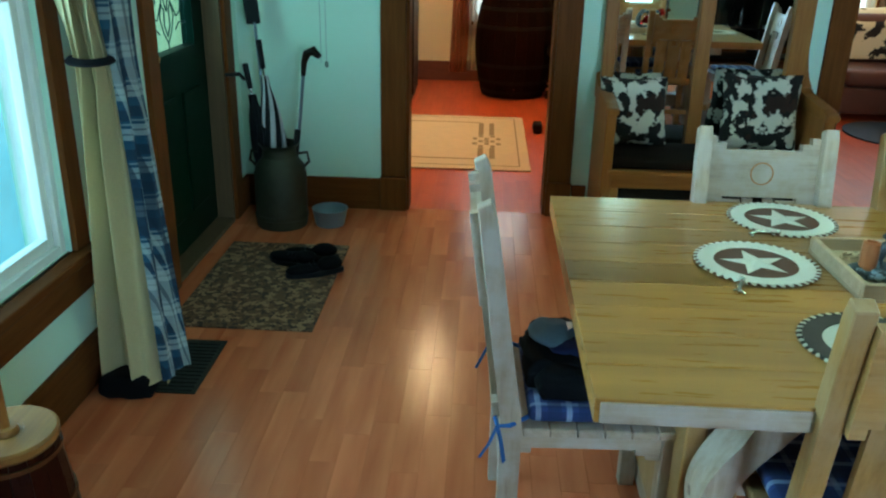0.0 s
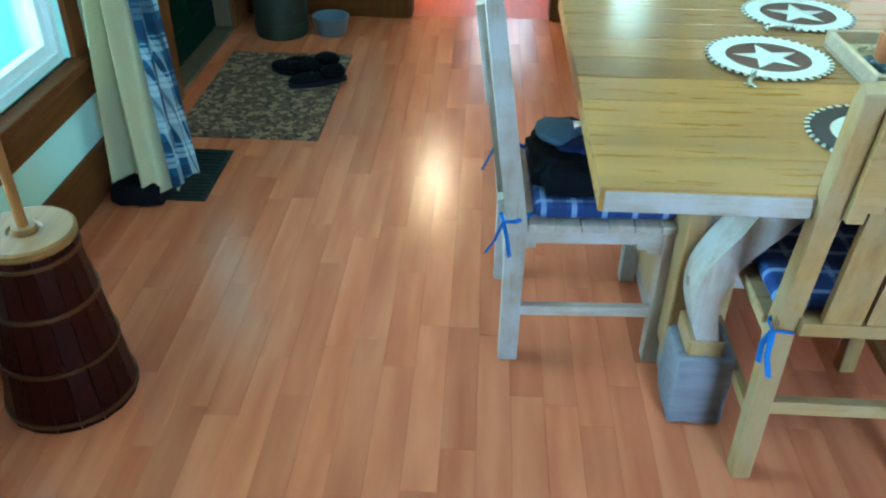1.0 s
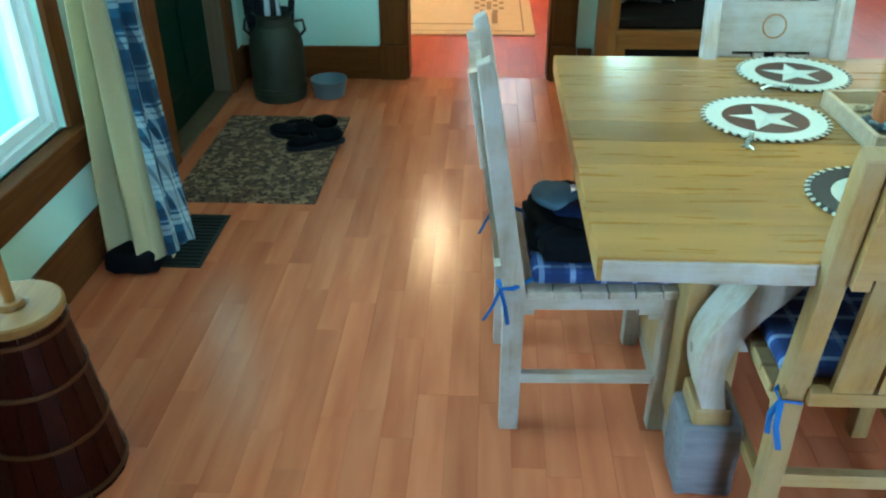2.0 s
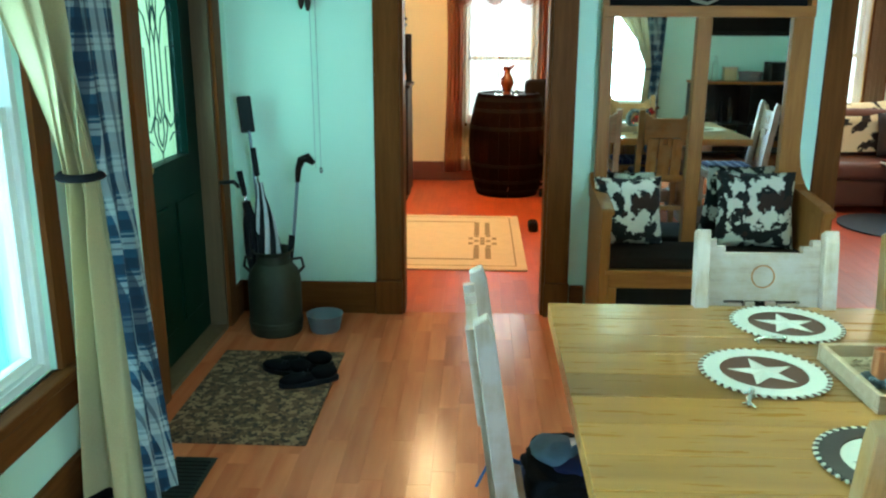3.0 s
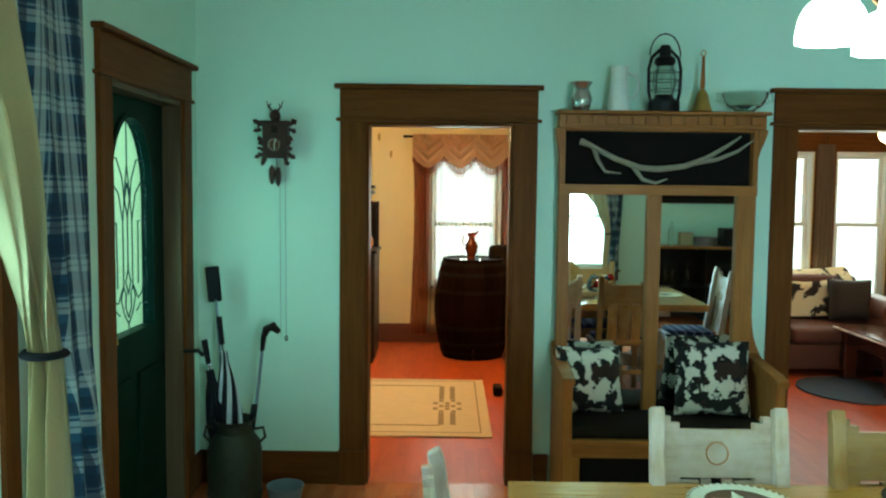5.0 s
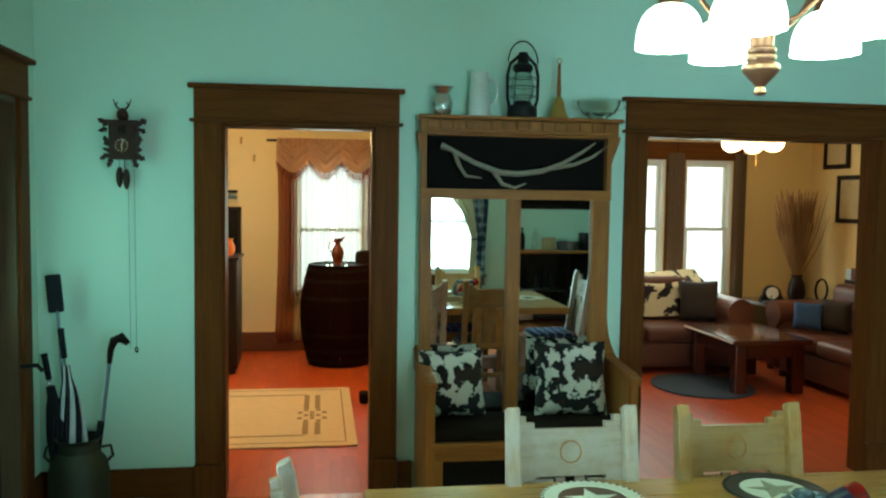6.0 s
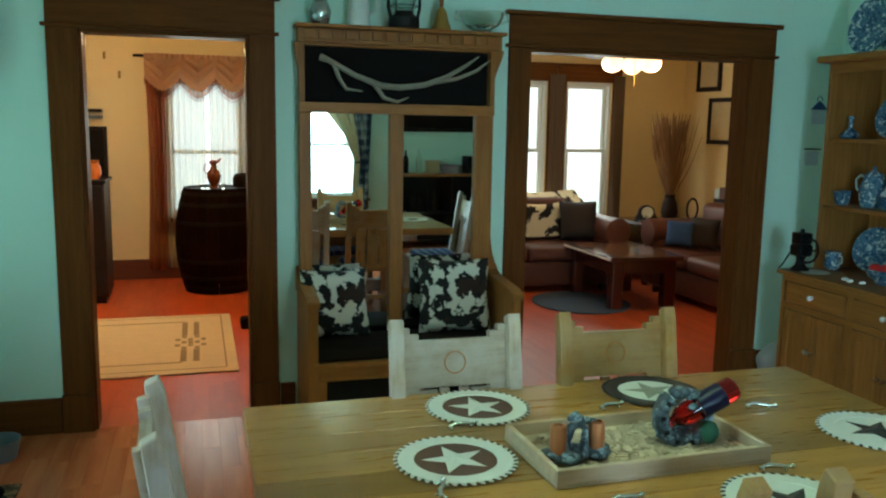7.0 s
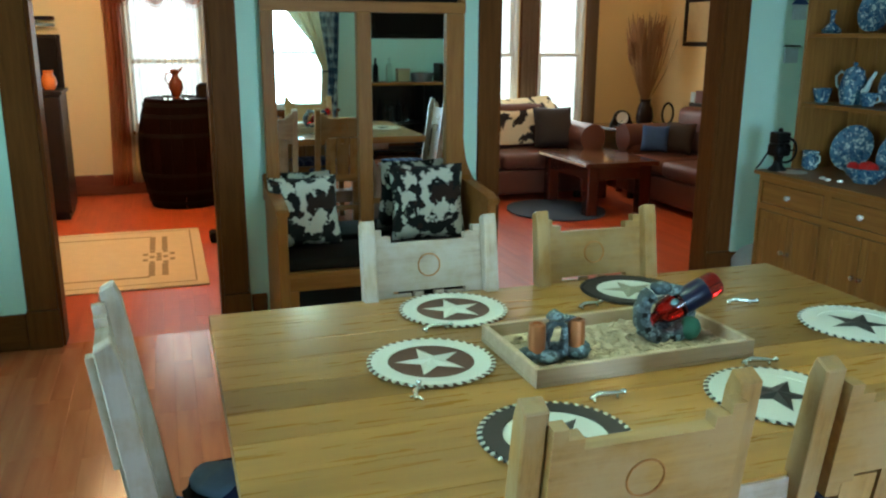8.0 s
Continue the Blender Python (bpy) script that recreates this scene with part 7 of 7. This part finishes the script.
corner_table()
mc = thing("mantel_clock", "dark wooden mantel clock with pale dial", "clock", "", pose(4.74, 7.5, 0.636, 0, 0, -20))
part("case", prism(B(), [(-0.12, 0), (0.12, 0), (0.11, 0.04)] + [(0.085 * math.cos(a), 0.09 + 0.085 * math.sin(a)) for a in (math.pi * i / 12 for i in range(13))] + [(-0.11, 0.04)], "y", -0.04, 0.04), "black_wood", mc)
part("dial", lathe(B(), [(0, 0.004), (0.055, 0.004), (0.06, 0)], 24, (0, -0.041, 0.10), Matrix.Rotation(radians(90), 4, "X")), "knob", mc, "pale round dial")
dec = thing("decanter", "small silver and glass dish on the side table", "dish", "", pose(4.66, 7.36, 0.636))
part("dish_body", lathe(B(), [(0, 0.004), (0.06, 0), (0.09, 0.03), (0.085, 0.03), (0, 0.012)], 20), "silver", dec, "", 40)
part("stopper", lathe(B(), [(0.02, 0.012), (0.012, 0.06), (0.016, 0.075), (0, 0.09)], 12), "clear", dec, "", 40)


def dried_grasses():
    root = thing("dried_grass_arrangement", "tall dried grasses and twigs in a dark vase", "dried plants", "", pose(5.08, 7.62, 0.636))
    part("vase", lathe(B(), [(0, 0.004), (0.07, 0), (0.09, 0.08), (0.075, 0.18), (0.05, 0.24), (0.06, 0.27), (0.052, 0.27), (0.04, 0.23), (0, 0.05)], 24), "black_wood", root, "", 40)
    rnd = random.Random(8)
    bm, bm2 = B(), B()
    for i in range(130):
        a, sp = rnd.uniform(0, 6.28), rnd.uniform(0.03, 0.22)
        h = rnd.uniform(0.75, 1.12)
        e = Vector((sp * math.cos(a) - 0.06, sp * math.sin(a) * 0.7, h))
        pts = [Vector((0.02 * math.cos(a), 0.02 * math.sin(a), 0.2)), e * 0.5 + Vector((0, 0, 0.08)), e]
        tube(bm, pts, [0.003, 0.0025, 0.0012], 4)
        tube(bm2, [e * 0.72 + Vector((0, 0, 0.06)), e * 0.86 + Vector((0, 0, 0.03)), e + Vector((0.01, 0, 0.03))], [0.003, 0.011, 0.002], 5)
    for i in range(12):
        a = rnd.uniform(-0.6, 0.6)
        e = Vector((0.34 * math.sin(a) + 0.10, -0.08 + rnd.uniform(-0.1, 0.1), rnd.uniform(0.85, 1.12)))
        tube(bm, [(0, 0, 0.2), e * 0.55 + Vector((0.02, 0, 0.05)), e], [0.005, 0.004, 0.002], 5)
    tagged(part("dry_stem_mass", bm, "grass", root, "thin dry stems"), kind="stuff")
    tagged(part("seed_head_mass", bm2, "grass", root, "feathery seed heads"), kind="stuff")


dried_grasses()
hoop = tagged(part("hoop_ornament", tube(B(), [(5.28 + 0.065 * math.cos(a), 7.50, 0.76 + 0.11 * math.sin(a)) for a in (2 * math.pi * i / 24 for i in range(25))], 0.012, 8), "black_wood", None, "", 60), "dark oval hoop ornament on the side table", "ornament")


def picture(y0, y1, z0, z1, label):
    root = thing("picture_frame", label, "picture", "framed prints on the ochre wall")
    x, f = 5.46, 0.045
    part("print", bx(B(), x - 0.012, x - 0.004, y0 + f, y1 - f, z0 + f, z1 - f), "paper", root, "aged paper print")
    for a in ((y0, y0 + f, z0, z1), (y1 - f, y1, z0, z1), (y0 + f, y1 - f, z0, z0 + f), (y0 + f, y1 - f, z1 - f, z1)):
        part("frame_bar", bx(B(), x - 0.028, x - 0.002, *a, 0.004), "black_wood", root)


picture(6.92, 7.555, 1.445, 1.92, "wide dark wooden frame with aged print")
picture(7.38, 7.80, 1.99, 2.40, "upright dark wooden frame with small print")
picture(6.62, 7.0, 1.99, 2.40, "upright dark wooden frame with small print")
rs = thing("end_table", "dark end table behind the loveseat arm", "table")
part("tabletop", bx(B(), 5.06, 5.44, 5.15, 5.62, 0.60, 0.63), "mahog", rs)
for x in (5.09, 5.41):
    for y in (5.18, 5.59):
        part("leg", bx(B(), x - 0.02, x + 0.02, y - 0.02, y + 0.02, 0, 0.60), "mahog", rs)
bk = thing("book_box", "dark red box with pale spine on the sofa back shelf", "box", "", pose(5.40, 6.95, 0.0))
part("ledge", bx(B(), -0.07, 0.05, -0.26, 0.26, 0.0, 0.90, 0.004), "black_wood", bk, "dark narrow ledge")
part("box", bx(B(), -0.06, 0.04, -0.22, 0.18, 0.901, 1.02, 0.006), "leather", bk)
part("spine", bx(B(), -0.064, 0.03, 0.185, 0.25, 0.901, 1.0, 0.003), "china_pale", bk, "pale book")


def living_drape(x0, x1):
    def at(u, v):
        return Vector((lerp(x0, x1, u), 7.99 + 0.018 * math.sin(u * 26), lerp(2.14, 0.30, v)))
    return sheet(B(), 30, 8, at)


for a, b in ((3.82, 4.0), (4.56, 4.69)):
    tagged(part("curtain", living_drape(a, b), "leather_cloth", None, "", 70), "grey-brown narrow curtain beside the living room window", "curtain", "living room curtains")


# ---- sideboard behind the camera, seen in the mirrors ----
def sideboard():
    root = thing("sideboard", "dark wooden sideboard with open bottle shelves", "sideboard")
    x0, x1, y0, y1, h = 2.80, 4.15, WS + 0.01, WS + 0.42, 0.96
    part("top", bx(B(), x0 - 0.02, x1 + 0.02, y0, y1 + 0.02, h - 0.03, h, 0.006), "oak_x", root, "lighter oak top")
    for x in (x0, (x0 + x1) / 2, x1 - 0.03):
        part("upright", bx(B(), x, x + 0.03, y0, y1, 0, h - 0.03), "black_wood", root)
    for z in (0.08, 0.42):
        part("shelf", bx(B(), x0 + 0.03, x1 - 0.03, y0, y1, z, z + 0.025), "black_wood", root)
    part("back", bx(B(), x0, x1, y0 - 0.008, y0, 0, h - 0.03), "black_wood", root)


sideboard()


def wine_bottle(x, y, z, mt):
    ob = tagged(part("wine_bottle", lathe(B(), [(0, 0.004), (0.036, 0), (0.038, 0.01), (0.038, 0.18), (0.03, 0.21), (0.014, 0.235), (0.0135, 0.29), (0.016, 0.295), (0, 0.30)], 18), mt, None, "", 40), "dark bottle standing on the sideboard", "bottle", "bottles on the sideboard")
    ob.matrix_basis = pose(x, y, z)


for x, z, mt in ((2.90, 0.961, "black"), (3.08, 0.961, "clear"), (3.1, 0.446, "clear"), (3.2, 0.446, "black"), (3.3, 0.446, "clear"), (2.95, 0.446, "black"), (3.02, 0.446, "clear")):
    wine_bottle(x, WS + 0.2, z, mt)
bs = thing("basket", "dark woven basket on the sideboard", "basket", "", pose(3.52, WS + 0.2, 0.961))
part("basket_body", lathe(B(), [(0, 0.004), (0.13, 0), (0.15, 0.11), (0.145, 0.11), (0.125, 0.01), (0, 0.012)], 24), "grey_block", bs, "", 40)
pale = thing("tin_box", "pale printed tin box on the sideboard", "box")
part("tin_body", bx(B(), 3.20, 3.36, WS + 0.08, WS + 0.20, 0.961, 1.10, 0.01), "paper", pale)
part("tin_lid", bx(B(), 3.196, 3.364, WS + 0.076, WS + 0.204, 1.10, 1.125, 0.006), "tray", pale)
cr = thing("crate", "dark wooden crate on the sideboard", "crate")
part("crate_body", bx(B(), 3.72, 4.05, WS + 0.06, WS + 0.34, 0.961, 1.19, 0.006), "black_wood", cr)
pic = thing("picture_frame", "wide dark painting over the sideboard", "picture")
part("canvas", bx(B(), 2.95, 4.0, WS + 0.004, WS + 0.014, 1.55, 2.10), "dark_seat", pic, "dark canvas")
for a in ((2.90, 2.95, 1.50, 2.15), (4.0, 4.05, 1.50, 2.15), (2.95, 4.0, 1.50, 1.55), (2.95, 4.0, 2.10, 2.15)):
    part("frame_bar", bx(B(), a[0], a[1], WS + 0.002, WS + 0.03, a[2], a[3], 0.004), "black_wood", pic)


# ---- floor strips, last ----
def strip_rows(x0, x1, y0, y1, seed):
    """Staggered strips running away from the table, as (x, y, length)."""
    rnd = random.Random(seed)
    i = 0
    while x0 + i * STRIP < x1 - 0.002:
        y = y0 - rnd.random() * LONG
        while y < y1:
            ln = LONG * rnd.uniform(0.7, 1.25)
            a, b = max(y, y0), min(y + ln, y1)
            if b - a > 0.03:
                yield x0 + i * STRIP, min(x0 + (i + 1) * STRIP, x1), a, b
            y += ln
        i += 1


def strips(bm, cells, top=0.0):
    g = 0.0005
    for xa, xb, a, b in cells:
        v = [bm.verts.new(p) for p in ((xa, a, -0.0014), (xb, a, -0.0014), (xb, b, -0.0014), (xa, b, -0.0014),
                                       (xa + g, a + g, top), (xb - g, a + g, top), (xb - g, b - g, top), (xa + g, b - g, top))]
        for f in ((4, 5, 6, 7), (0, 1, 5, 4), (1, 2, 6, 5), (2, 3, 7, 6), (3, 0, 4, 7)):
            bm.faces.new([v[k] for k in f])


dining = list(strip_rows(WL, WR, WS, WN + 0.02, 5))
near = [c for c in dining if -0.9 < c[0] < 1.1 and 0.35 < (c[2] + c[3]) / 2 < 3.6]
near = sorted(near, key=lambda c: abs(c[0] - 0.1) + 0.5 * abs((c[2] + c[3]) / 2 - 1.7))[:290]
chosen = set(near)
far_cells = [c for c in dining if c not in chosen]
bm = B()
strips(bm, far_cells)
tagged(part("floor_strips", bm, "lam_rest", floor), kind="stuff")
made = {}
for xa, xb, a, b in near:
    ln = max(1, round((b - a) / 0.05))
    key = (ln, round(xb - xa, 4))
    if key not in made:
        sb = B()
        strips(sb, [(0, xb - xa, 0, ln * 0.05)])
        sb.normal_update()
        me = bpy.data.meshes.new("floor_strip")
        sb.to_mesh(me)
        sb.free()
        me.materials.append(M["lam"])
        made[key] = me
    o = new("floor_strip", made[key])
    o.matrix_basis = pose(xa, a, 0) @ Matrix.Diagonal((1, (b - a) / (ln * 0.05), 1, 1))
    o.parent = floor
for x0, x1, y0, y1, sd in ((-1.76, 1.30, WN + 0.02, 8.65, 7), (1.44, 5.46, WN + 0.02, 8.05, 9)):
    bm = B()
    strips(bm, strip_rows(x0, x1, y0, y1, sd))
    tagged(part("floor_strips", bm, "lam_red", floor), kind="stuff")
